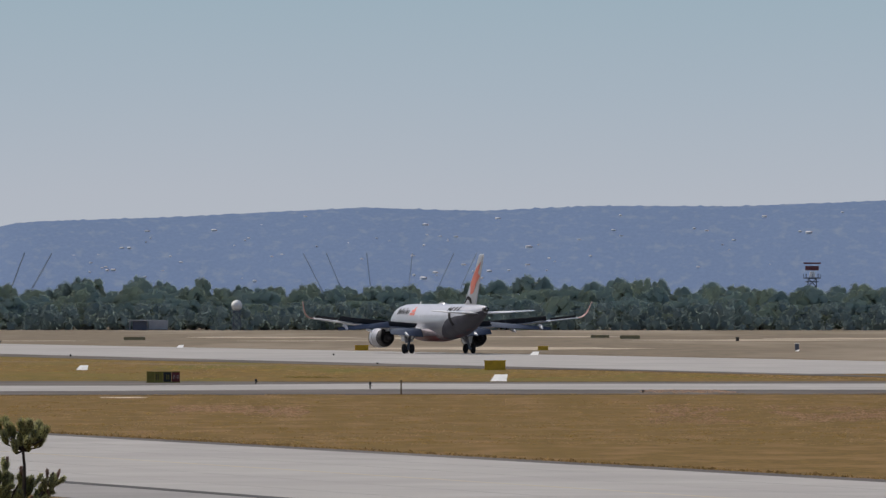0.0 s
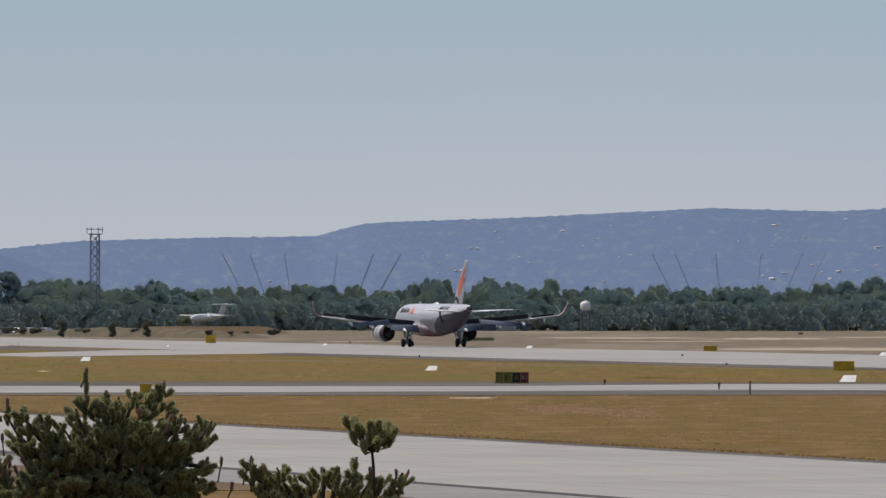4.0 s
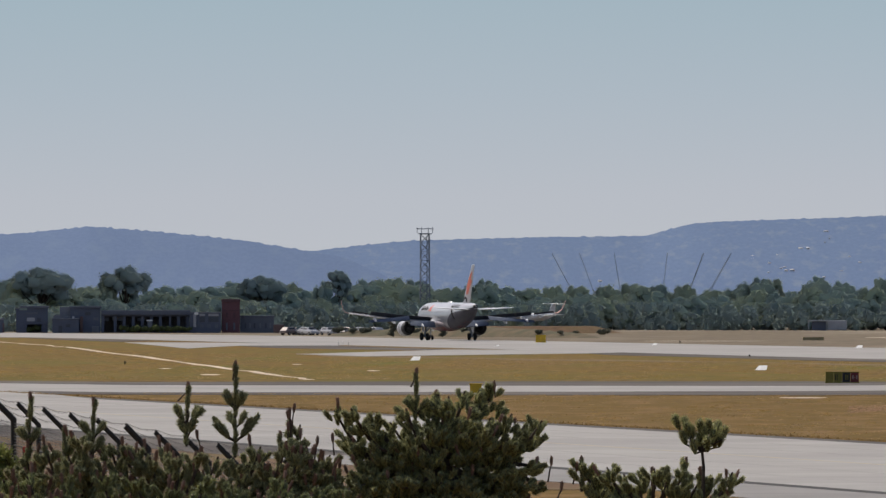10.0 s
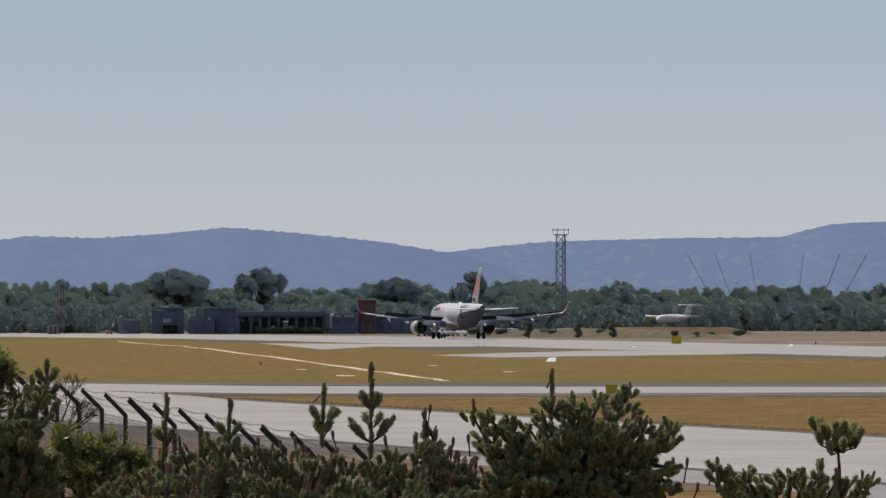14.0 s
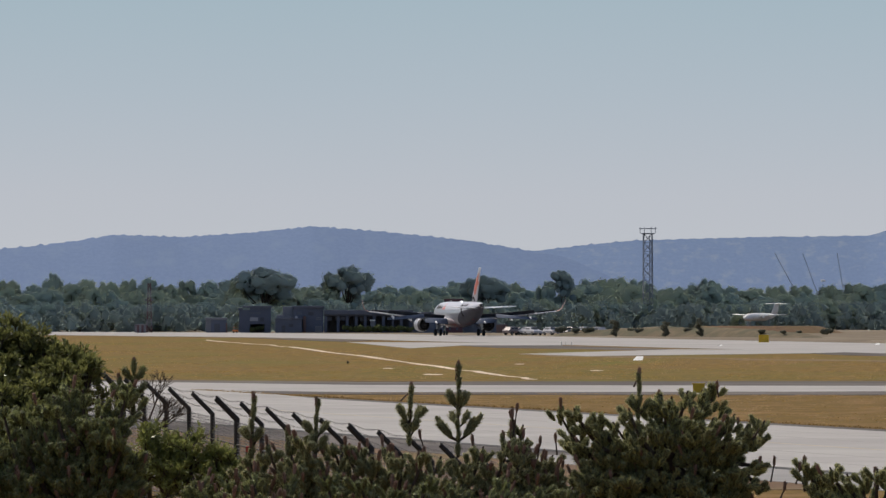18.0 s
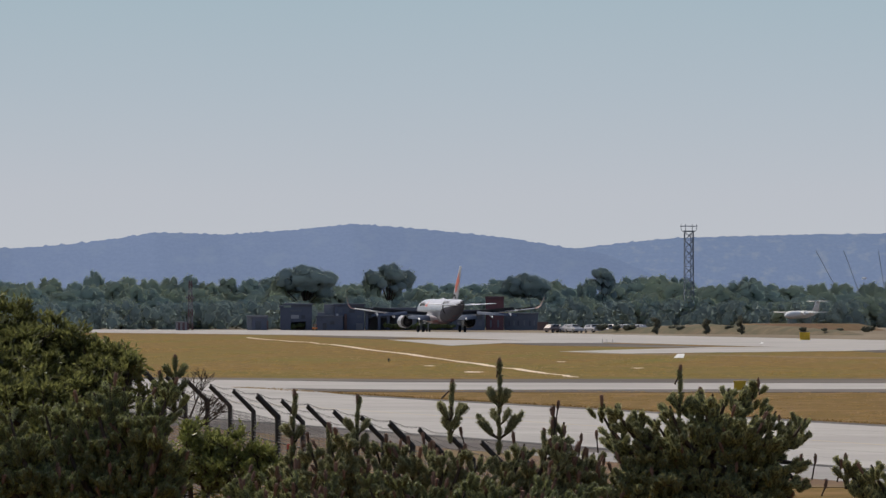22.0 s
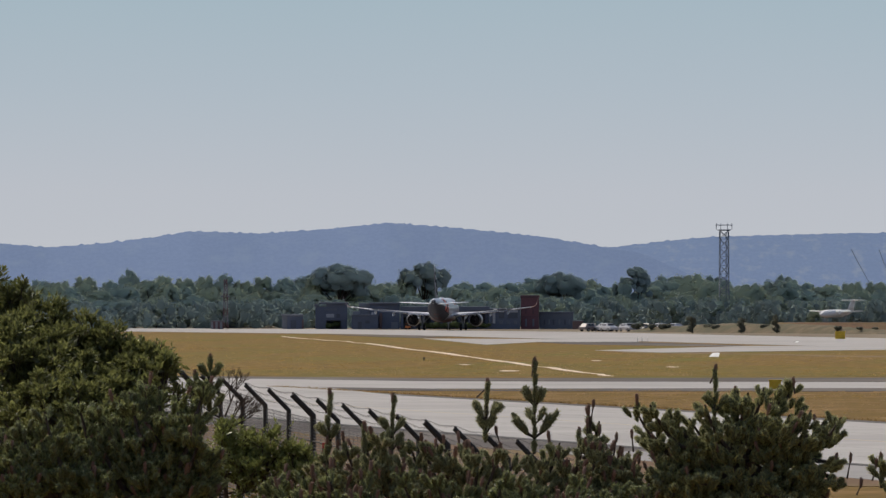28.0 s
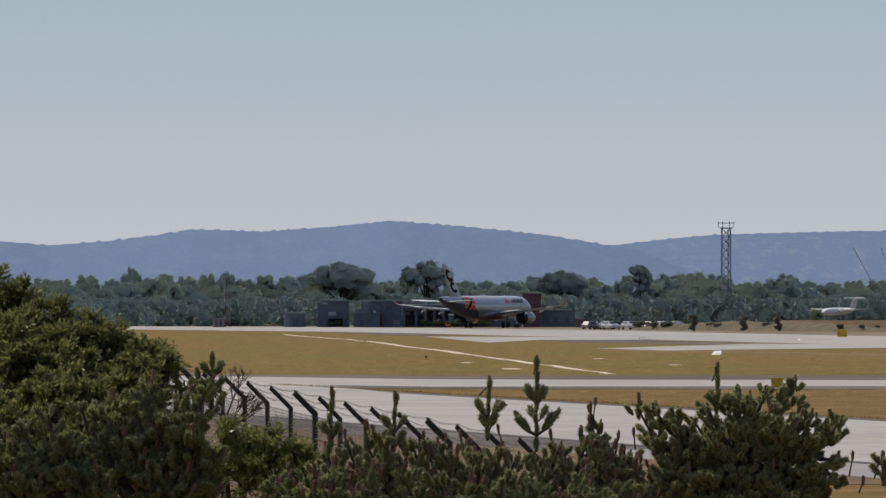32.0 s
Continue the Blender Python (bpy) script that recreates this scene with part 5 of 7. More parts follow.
def make_car(paint, word):
    t = thing("car", (0, 0, 0), word + " parked car beside the airfield", "car", "parked cars")
    rings = [[(-0.85, y, 0.35), (0.85, y, 0.35), (0.88, y, 0.75), (0.80, y, h0), (0.62, y, h1), (-0.62, y, h1), (-0.80, y, h0), (-0.88, y, 0.75)]
             for y, h0, h1 in ((-2.15, 0.8, 0.82), (-1.9, 0.95, 0.97), (-1.5, 1.0, 1.42), (0.3, 1.0, 1.46), (0.95, 0.98, 1.0), (1.95, 0.82, 0.84), (2.15, 0.6, 0.62))]
    part("body", loft(rings), paint, t)
    part("windscreen", box((1.2, 0.06, 0.5), (0, 0.68, 1.22), Matrix.Rotation(-0.9, 3, "X")), GLASS_DARK, t)
    for s_ in (-1, 1):
        part("side_window", box((0.04, 1.5, 0.3), (s_ * 0.75, -0.55, 1.2), Matrix.Rotation(-s_ * 0.4, 3, "Y")), GLASS_DARK, t)
        for y in (-1.3, 1.35):
            w = part("wheel", rod((s_ * 0.70, y, 0.32), (s_ * 0.9, y, 0.32), 0.32, n=14), RUBBER, t)
            part("rim", rod((s_ * 0.89, y, 0.32), (s_ * 0.915, y, 0.32), 0.19, n=10), STEEL, w)
    return t


def build_cars():
    rng = random.Random(3)
    cars = [make_car(m, w) for m, w in zip(CAR_PAINTS, ("white", "silver", "dark blue", "dusty sand-coloured"))]
    done = set()
    for k, p in enumerate((-684, -664, -650, -617, -606, -586, -566, -541)):
        c = cars[(3, 0, 0, 0, 1, 2, 0, 0)[k]]
        m = Matrix.Translation(ray(p + rng.uniform(-3, 3), 1700 + rng.uniform(-5, 12))) @ Matrix.Rotation(rng.choice((0.6, 2.6, -0.7, 3.7, 0.8)), 4, "Z") @ Matrix.Scale(1.0, 4)
        if c.name in done:
            copy_thing(c, m @ Matrix.Scale(1 / c.scale.x, 4))
        else:
            c.matrix_basis = m
            done.add(c.name)


build_cars()


BANK_LEAF = material("dull_bank_leaves", (0.175, 0.176, 0.128), (0.140, 0.146, 0.114), 1.0, scale=0.4, vary=0.1, spec=0.0, leafy=0.4)
BANK_EARTH = material("bank_earth_and_dry_weeds", (0.150, 0.118, 0.080), (0.095, 0.083, 0.055), 0.95, scale=0.5, detail=8, c=(0.085, 0.082, 0.055), c_scale=0.16, spec=0.05)


def build_bank():
    """The low earth bank with dry grass before the parked plane."""
    vs, fs = [], []
    n = 60
    for k in range(n + 1):
        p = -620 + 480 * k / n
        z = 1.9 * math.sin(math.pi * min(1, max(0, (p + 620) / 480))) ** 0.6 * (0.85 + 0.2 * noise.noise(Vector((p * 0.02, 0, 0))) + 0.14 * noise.noise(Vector((p * 0.13, 3, 0))))
        for dd, f in ((0, -0.05), (4, 0.6), (9, 1.0), (18, 0.9), (26, -0.1)):
            vs.append(ray(p, 1585 + dd + 0.18 * (-140 - p), z * f + 0.02))
    for k in range(n):
        for j in range(4):
            a = k * 5 + j
            fs.append((a, a + 5, a + 6, a + 1))
    tagged(mesh_ob("earth_bank", vs, fs, BANK_EARTH, smooth=True), "low grassy brown earth bank with dry grass", "bank", kind="structure")


build_bank()


def build_bank_bushes():
    rng = random.Random(14)
    first = None
    for k in range(22):
        p = rng.uniform(-610, -120) if k < 21 else rng.uniform(560, 1500)
        d = (1585 + rng.uniform(1, 20) + 0.18 * (-140 - p)) if k < 21 else rng.uniform(1700, 1850)
        z = 0.7 if k < 21 else 0.0
        size = rng.uniform(0.3, 0.75) if k < 21 else rng.uniform(0.3, 0.5)
        m = Matrix.Translation(ray(p, d, z)) @ Matrix.Rotation(rng.uniform(0, 6), 4, "Z") @ Matrix.Diagonal((size, size, size, 1))
        if first is None:
            first = thing("bush", (0, 0, 0), "small dark green bush in the dry grass", "bush", "bushes in the dry grass")
            r2 = np.random.default_rng(6)
            foliage("foliage", r2, [(r2.normal() * 0.7, r2.normal() * 0.7, 0.25 + 0.5 * r2.random(), 0.55 + 0.3 * r2.random()) for _ in range(9)], BANK_LEAF, first, leaf=0.12, per=60)
            part("stem", rod((0, 0, -0.2), (0, 0, 1.0), 0.07, 0.04), BARK, first)
            first.matrix_basis = m
        else:
            copy_thing(first, m @ Matrix.Diagonal((1 / first.scale.x, 1 / first.scale.y, 1 / first.scale.z, 1)))


build_bank_bushes()


def upright_bush(p, tall, seed):
    rng = np.random.default_rng(seed)
    t = thing("upright_bush", ray(p, 1618), "narrow dark upright bush on the earth bank", "bush", "upright bushes on the bank")
    cs = [(rng.normal() * 0.3, rng.normal() * 0.3, tall * (0.15 + 0.78 * i / 9), 0.34 + 0.2 * rng.random()) for i in range(10)]
    foliage("foliage", rng, cs, BANK_LEAF, t, leaf=0.12, per=80)
    part("stem", rod((0, 0, -0.2), (0, 0, tall * 0.7), 0.07, 0.04), BARK, t)


for p, tall in ((-505, 2.7), (-418, 2.5), (-356, 3.0)):
    upright_bush(p, tall, 20 + int(tall * 10))


def build_parked_plane():
    d = 1800
    t = thing("parked_plane", ray(-250, d, 0.0), "small white T-tailed plane parked behind the earth bank", "plane", turn=radians(151))
    W = PAINT_WHITE
    part("fuselage", loft([[(w * math.sin(2 * math.pi * k / 14), y, z + w * math.cos(2 * math.pi * k / 14)) for k in range(14)]
                           for y, w, z in ((6.6, 0.08, 1.6), (6.0, 0.45, 1.7), (4.8, 0.78, 1.85), (2, 0.85, 1.9), (-2.0, 0.8, 1.95), (-4.5, 0.5, 2.15), (-6.4, 0.12, 2.35))]), W, t, "white fuselage", True)
    for s_ in (-1, 1):
        part("wing", loft([[(s_ * x, y0 + a, z + u) for a, u in foil(c, 0.13, 6)] for x, y0, c, z in ((0.3, 1.4, 2.2, 2.25), (6.6, 0.8, 1.1, 2.45))]), W, t, "white wing", True)
        part("engine", rod((s_ * 2.4, 2.6, 2.1), (s_ * 2.4, -0.4, 2.1), 0.36, 0.26, 10), W, t)
        part("tailplane", loft([[(s_ * x, y0 + a, 4.75 + u) for a, u in foil(c, 0.1, 6)] for x, y0, c in ((0, -5.9, 1.5), (2.9, -6.5, 0.9))]), W, t, "white tailplane", True)
        part("gear_leg", rod((s_ * 2.4, 0.3, 0), (s_ * 2.4, 0.3, 1.6), 0.12), STEEL, t)
    part("gear_leg", rod((0, 5.0, 0), (0, 5.0, 1.3), 0.1), STEEL, t)
    part("tail_fin", loft([[(u, y0 + a, z) for a, u in foil(c, 0.1, 6)] for z, y0, c in ((2.2, -3.8, 2.8), (4.7, -5.7, 1.7))]), W, t, "white tail fin", True)
    t.location.z = 1.3
    t.scale = (0.88, 0.88, 0.88)
    s = thing("apron_mound", ray(-250, d), "raised earth apron under the parked plane", "mound", kind="structure")
    part("earth", rod((0, 0, -0.3), (0, 0, 1.3), 17, 11, 24), SOIL, s)


build_parked_plane()


DULL_WHITE = material("dull_white_paint", (0.36, 0.37, 0.39), (0.30, 0.31, 0.33), 0.7, scale=0.8)


def build_container():
    d = 1915
    t = thing("equipment_shelter", ray(263, d), "white equipment container beside a dark open shelter", "shelter")
    k = d / STEP
    part("container", box((34 * k, 2.4, 17 * k), (17 * k, 1.2, 8.5 * k + 0.2), None, 0.05), DULL_WHITE, t, "white steel container")
    part("shelter_wall", box((26 * k, 2.2, 16 * k), (-15 * k, 1.5, 8 * k + 0.1), None, 0.04), DARK_CLAD, t, "dark open shelter")
    part("roof", box((34 * k, 3.0, 0.2), (-17 * k, 1.2, 18 * k), None, 0.03), DULL_WHITE, t, "white flat roof")
    for x in (-33, -2):
        part("post", box((0.18, 0.18, 18 * k), (x * k, -0.1, 9 * k), None, 0.02), STEEL, t)


build_container()


# ---- airfield boards and signs ----
def marker_board(p, dip, width, label="white sloping marker board standing in the grass"):
    at = ground_at(p, dip)
    t = thing("marker_board", at, label, "marker board", "white marker boards", turn=(784 - p) / STEP)
    w, h = width, width * 0.42
    part("panel", loft([[(-w / 2, -h * 1.6, 0.0), (-w / 2, -h * 1.6 + 0.08, 0.0), (-w / 2 + 0.36, h * 0.35 + 0.08, h), (-w / 2 + 0.36, h * 0.35, h)],
                        [(w / 2, -h * 1.6, 0.0), (w / 2, -h * 1.6 + 0.08, 0.0), (w / 2 + 0.10, h * 0.35 + 0.08, h), (w / 2 + 0.10, h * 0.35, h)]]), PAINT_WHITE, t, "white painted panel")
    part("rear_panel", loft([[(-w / 2 + 0.36, h * 0.36 + 0.08, h - 0.01), (-w / 2 + 0.36, h * 0.36 + 0.02, h - 0.03), (-w / 2, h * 1.0, 0), (-w / 2, h * 1.0 + 0.06, 0)],
                             [(w / 2 + 0.10, h * 0.36 + 0.08, h - 0.01), (w / 2 + 0.10, h * 0.36 + 0.02, h - 0.03), (w / 2, h * 1.0, 0), (w / 2, h * 1.0 + 0.06, 0)]]), PAINT_WHITE, t)
    part("batten", box((w * 0.9, 0.06, 0.06), (0, h * 0.2, h * 0.35), None, 0.01), GREY_CLAD, t)


for p, dip, w in ((145, 130, 1.05), (882, 150, 1.3), (-467, 113, 1.05)):
    marker_board(p, dip, w)
for p, dip, w in ((318, 91, 0.9), (945, 104, 1.0), (-44, 86, 0.7), (318 - 640, 88, 0.5), (1410, 97, 0.5)):
    marker_board(p, dip, w, "small white marker beside the runway")


def sign_board(p, dip, width, height, mats, label, lean=0.0, bars=()):
    """A low board on feet, its face split in equal fields."""
    t = thing("airfield_sign", ground_at(p, dip), label, "sign", "airfield signs", turn=(784 - p) / STEP + lean)
    n = len(mats)
    for k, m in enumerate(mats):
        part("panel", box((width / n - 0.02, 0.22, height), (-width / 2 + width * (k + 0.5) / n, 0, 0.10 + height / 2), None, 0.02), m, t)
    part("frame", box((width + 0.1, 0.26, 0.07), (0, 0, 0.12 + height), None, 0.01), mats[0], t)
    part("frame", box((width + 0.1, 0.26, 0.07), (0, 0, 0.08), None, 0.01), mats[0], t)
    for k in range(n + 1):
        part("foot", box((0.06, 0.2, 0.12), (-width / 2 + width * k / n, 0, 0.05), None, 0.01), DARK_STEEL, t)
    for x0, x1, z0, z1, m in bars:
        part("lettering", box((x1 - x0, 0.02, z1 - z0), ((x0 + x1) / 2, -0.12, (z0 + z1) / 2)), m, t)


sign_board(289, 153.5, 2.62, 0.78, (PAINT_OLIVE, PAINT_OLIVE, PAINT_BLACK, PAINT_RED), "low airfield sign with olive, black and dark red fields",
           bars=[(-0.55, -0.50, 0.25, 0.72, PAINT_BLACK), (-0.40, -0.36, 0.25, 0.72, PAINT_BLACK)] +
           [(0.25, 0.33, 0.3, 0.68, PAINT_OLIVE), (0.40, 0.48, 0.3, 0.68, PAINT_OLIVE), (0.78, 0.84, 0.34, 0.66, PALE_BAR), (0.88, 0.92, 0.34, 0.66, PALE_BAR), (0.97, 1.04, 0.47, 0.53, PALE_BAR), (1.09, 1.13, 0.34, 0.66, PALE_BAR), (1.17, 1.21, 0.34, 0.66, PALE_BAR)])
sign_board(876, 131, 1.95, 0.78, (PAINT_YELLOW,), "low yellow airfield sign in the grass")
sign_board(-359, 171, 0.85, 0.55, (PAINT_YELLOW,), "low yellow airfield sign in the grass")
sign_board(-244, 81.5, 1.5, 1.0, (PAINT_YELLOW,), "yellow sign box on the far side of the runway")
sign_board(640, 96, 1.7, 0.55, (PAINT_YELLOW,), "faded yellow marker beside the runway")
sign_board(238, 77.5, 3.3, 0.38, (FADED_OLIVE,), "low olive marker in the grass")
sign_board(961, 95.7, 1.3, 0.42, (PAINT_YELLOW,), "faded yellow marker beside the runway")
sign_board(1062, 73.5, 3.0, 0.35, (FADED_OLIVE,), "low olive marker in the grass")
sign_board(1115, 75.5, 3.2, 0.45, (FADED_OLIVE,), "low olive marker in the grass")
sign_board(1305, 79.5, 0.5, 0.5, (PAINT_BLACK,), "small dark marker in the grass")


def build_lights():
    """Low runway lamps and pegs."""
    for k, (p, dip, h) in enumerate(((453, 155, 0.42), (655, 164, 0.55), (125, 107, 0.3), (1138, 171, 0.25), (668, 120, 0.2), (-980, 120, 0.35), (590, 105, 0.25), (2, 84, 0.5))):
        t = thing("runway_lamp", ground_at(p, dip), "small dark runway edge lamp on a short stem", "runway lamp", "runway lamps")
        part("stem", rod((0, 0, 0), (0, 0, h * 0.7), 0.05, n=8), DARK_STEEL, t)
        part("head", loft([[(r * math.sin(2 * math.pi * i / 10), r * math.cos(2 * math.pi * i / 10), z) for i in range(10)] for r, z in ((0.06, h * 0.55), (0.10, h * 0.7), (0.09, h * 0.9), (0.04, h))]), DARK_STEEL, t)
        part("bracket", box((0.22, 0.08, 0.05), (0.05, 0, h * 0.5), None, 0.01), DARK_STEEL, t)
    t = thing("marker_post", ground_at(710, 173.5), "thin weathered marker post in the grass", "post")
    part("post", box((0.10, 0.10, 0.95), (0, 0, 0.47), None, 0.015), SOIL, t)
    part("cap", box((0.14, 0.14, 0.05), (0, 0, 0.97), None, 0.01), DARK_STEEL, t)
    for p in (-602, -594, -584):
        t = thing("edge_peg", ground_at(p, 87), "thin pale peg beside the runway", "peg", "pegs beside the runway")
        part("peg", rod((0, 0, 0), (0, 0, 0.6), 0.035, 0.03, n=6), STEEL, t)
        part("cap", rod((0, 0, 0.58), (0, 0, 0.66), 0.05, 0.05, n=6), PAINT_WHITE, t)
    t = thing("blue_cabinet", ground_at(1410, 95), "small pale blue cabinet beside the strip", "cabinet")
    part("body", box((0.5, 0.4, 0.8), (0, 0, 0.4), None, 0.03), GREY_CLAD, t)
    part("lid", box((0.56, 0.46, 0.06), (0, 0, 0.83), None, 0.01), PAINT_WHITE, t)


build_lights()


# ---- dry weeds and tufts ----
STRAW = material("dry_straw", (0.30, 0.20, 0.08), (0.22, 0.145, 0.06), 0.95, scale=0.5, world_space=True, vary=0.3, leafy=0.5)
RED_WEED = material("reddish_dry_weeds", (0.42, 0.27, 0.175), (0.31, 0.20, 0.13), 0.95, scale=0.5, world_space=True, vary=0.3, leafy=0.5)
OLIVE_WEED = material("olive_weeds", (0.25, 0.19, 0.065), (0.19, 0.145, 0.055), 0.95, scale=0.5, world_space=True, vary=0.3, leafy=0.5)


def weeds(seed, edge, spread, count, tall, mat, label):
    """Tufts of a few blades along a line of (bearing, dip), scattered over spread steps of dip."""
    rng = random.Random(seed)
    (p0, d0), (p1, d1) = edge
    vs, fs = [], []
    for k in range(count):
        f = rng.random()
        c = G(p0 + (p1 - p0) * f, d0 + (d1 - d0) * f + spread * (rng.random() + rng.random() - 1))
        if noise.noise(Vector((c.x * 0.25, c.y * 0.03, seed))) < -0.08:
            continue
        for j in range(4):
            h = tall * rng.uniform(0.4, 1.2)
            lean = Vector((rng.uniform(-2, 2) * h, rng.uniform(-2, 2) * h, h * 0.6))
            foot = c + Vector((rng.uniform(-0.2, 0.2), rng.uniform(-0.2, 0.2), -0.01))
            w = Vector((rng.uniform(0.02, 0.05), rng.uniform(0.02, 0.08), 0))
            b = len(vs)
            vs += [foot - w, foot + w, foot + lean + w * 0.5, foot + lean - w * 0.5]
            fs.append((b, b + 1, b + 2, b + 3))
    tagged(mesh_ob("dry_weeds", vs, fs, mat), label, "weeds", kind="stuff")


weeds(1, ((1150, 205), (1750, 216)), 22, 2600, 0.09, RED_WEED, "patch of low reddish dry weeds in the grass")
weeds(2, ((300, 198), (640, 208)), 14, 1100, 0.085, RED_WEED, "patch of low reddish dry weeds in the grass")
weeds(3, ((500, 143.5), (650, 143.8)), 1.8, 420, 0.16, OLIVE_WEED, "clump of olive weeds beside the crossing runway")
weeds(4, ((-1400, 169), (0, 175.5)), 0.8, 1500, 0.07, STRAW, "dry straw tufts along the crossing runway")
weeds(5, ((0, 175.5), (1700, 171.5)), 0.8, 1700, 0.08, STRAW, "dry straw tufts along the crossing runway")
weeds(6, ((-1400, 142), (1500, 144)), 1.2, 2400, 0.05, STRAW, "dry straw tufts along the crossing runway")
weeds(8, ((1135, 168.5), (1300, 169)), 3.5, 420, 0.11, RED_WEED, "reddish dry weeds grown over the runway edge")
weeds(7, ((-620, 112), (900, 130)), 5, 1800, 0.06, RED_WEED, "pinkish dry weeds beside the main runway")


def verge_tufts():
    """Uneven straw along the taxiway's far verge."""
    rng = random.Random(31)
    vs, fs = [], []
    for k in range(3600):
        c = S(rng.uniform(330, 690), 117.6 + abs(rng.gauss(0, 0.7)) - 0.25)
        h = rng.uniform(0.04, 0.14)
        lean = Vector((rng.uniform(-1, 1) * h, rng.uniform(-1, 1) * h, h))
        w = Vector((rng.uniform(0.03, 0.07), rng.uniform(-0.05, 0.05), 0))
        b = len(vs)
        vs += [c - w, c + w, c + lean]
        fs.append((b, b + 1, b + 2))
    tagged(mesh_ob("verge_tufts", vs, fs, STRAW), "uneven dry straw along the taxiway verge", "weeds", kind="stuff")


verge_tufts()


TURF_GOLD = material("golden_turf", (0.40, 0.270, 0.090), (0.31, 0.21, 0.072), 0.95, scale=0.5, world_space=True, vary=0.3, leafy=0.5)
TURF_DULL = material("dull_brown_turf", (0.46, 0.325, 0.185), (0.34, 0.24, 0.135), 0.95, scale=0.5, world_space=True, vary=0.3, leafy=0.5)


def turf(seed, count, mat, label, p_range, d_range, tall, shift):
    """Standing dry tufts over the grass, thicker in long drifts."""
    rng = random.Random(seed)
    vs, fs = [], []
    while count:
        p, dip = rng.uniform(*p_range), rng.uniform(*d_range)
        c = G(p, dip)
        q = math.cos(RUNWAY) * c.x + math.sin(RUNWAY) * c.y
        edge = float(np.interp(p, [-1700, -1240, -1100, -980, -600, -120, 232, 612, 1032, 1640], [73, 80, 92, 94, 108, 107, 115, 124, 132, 146]))
        if q < 118.6 or dip < edge or 146.5 < dip < 177:
            continue
        if noise.noise(Vector((p * 0.006 + shift, dip * 0.16, seed))) + 0.6 * noise.noise(Vector((p * 0.03, dip * 0.5, seed))) < rng.uniform(-0.15, 0.35):
            continue
        count -= 1
        for j in range(5):
            h = tall * rng.uniform(0.4, 1.1)
            foot = c + Vector((rng.uniform(-0.25, 0.25), rng.uniform(-0.4, 0.4), -0.01))
            lean = Vector((rng.uniform(-1.2, 1.2) * h, rng.uniform(-1.2, 1.2) * h, h))
            w = Vector((rng.uniform(0.03, 0.07), rng.uniform(-0.04, 0.04), 0))
            b = len(vs)
            vs += [foot - w, foot + w, foot + lean]
            fs.append((b, b + 1, b + 2))
    tagged(mesh_ob("turf", vs, fs, mat), label, "grass", kind="stuff")


turf(41, 5200, TURF_GOLD, "golden dry grass tufts between the runways", (-1650, 1640), (74, 146), 0.075, 0.0)
turf(42, 4200, TURF_DULL, "dull brown dry grass tufts between the runways", (-1650, 1640), (74, 146), 0.065, 7.0)
turf(43, 2600, TURF_GOLD, "golden dry grass tufts beside the taxiway", (-1100, 1640), (177, 262), 0.045, 3.0)
turf(44, 2600, TURF_DULL, "dull brown dry grass tufts beside the taxiway", (-1100, 1640), (177, 262), 0.045, 11.0)


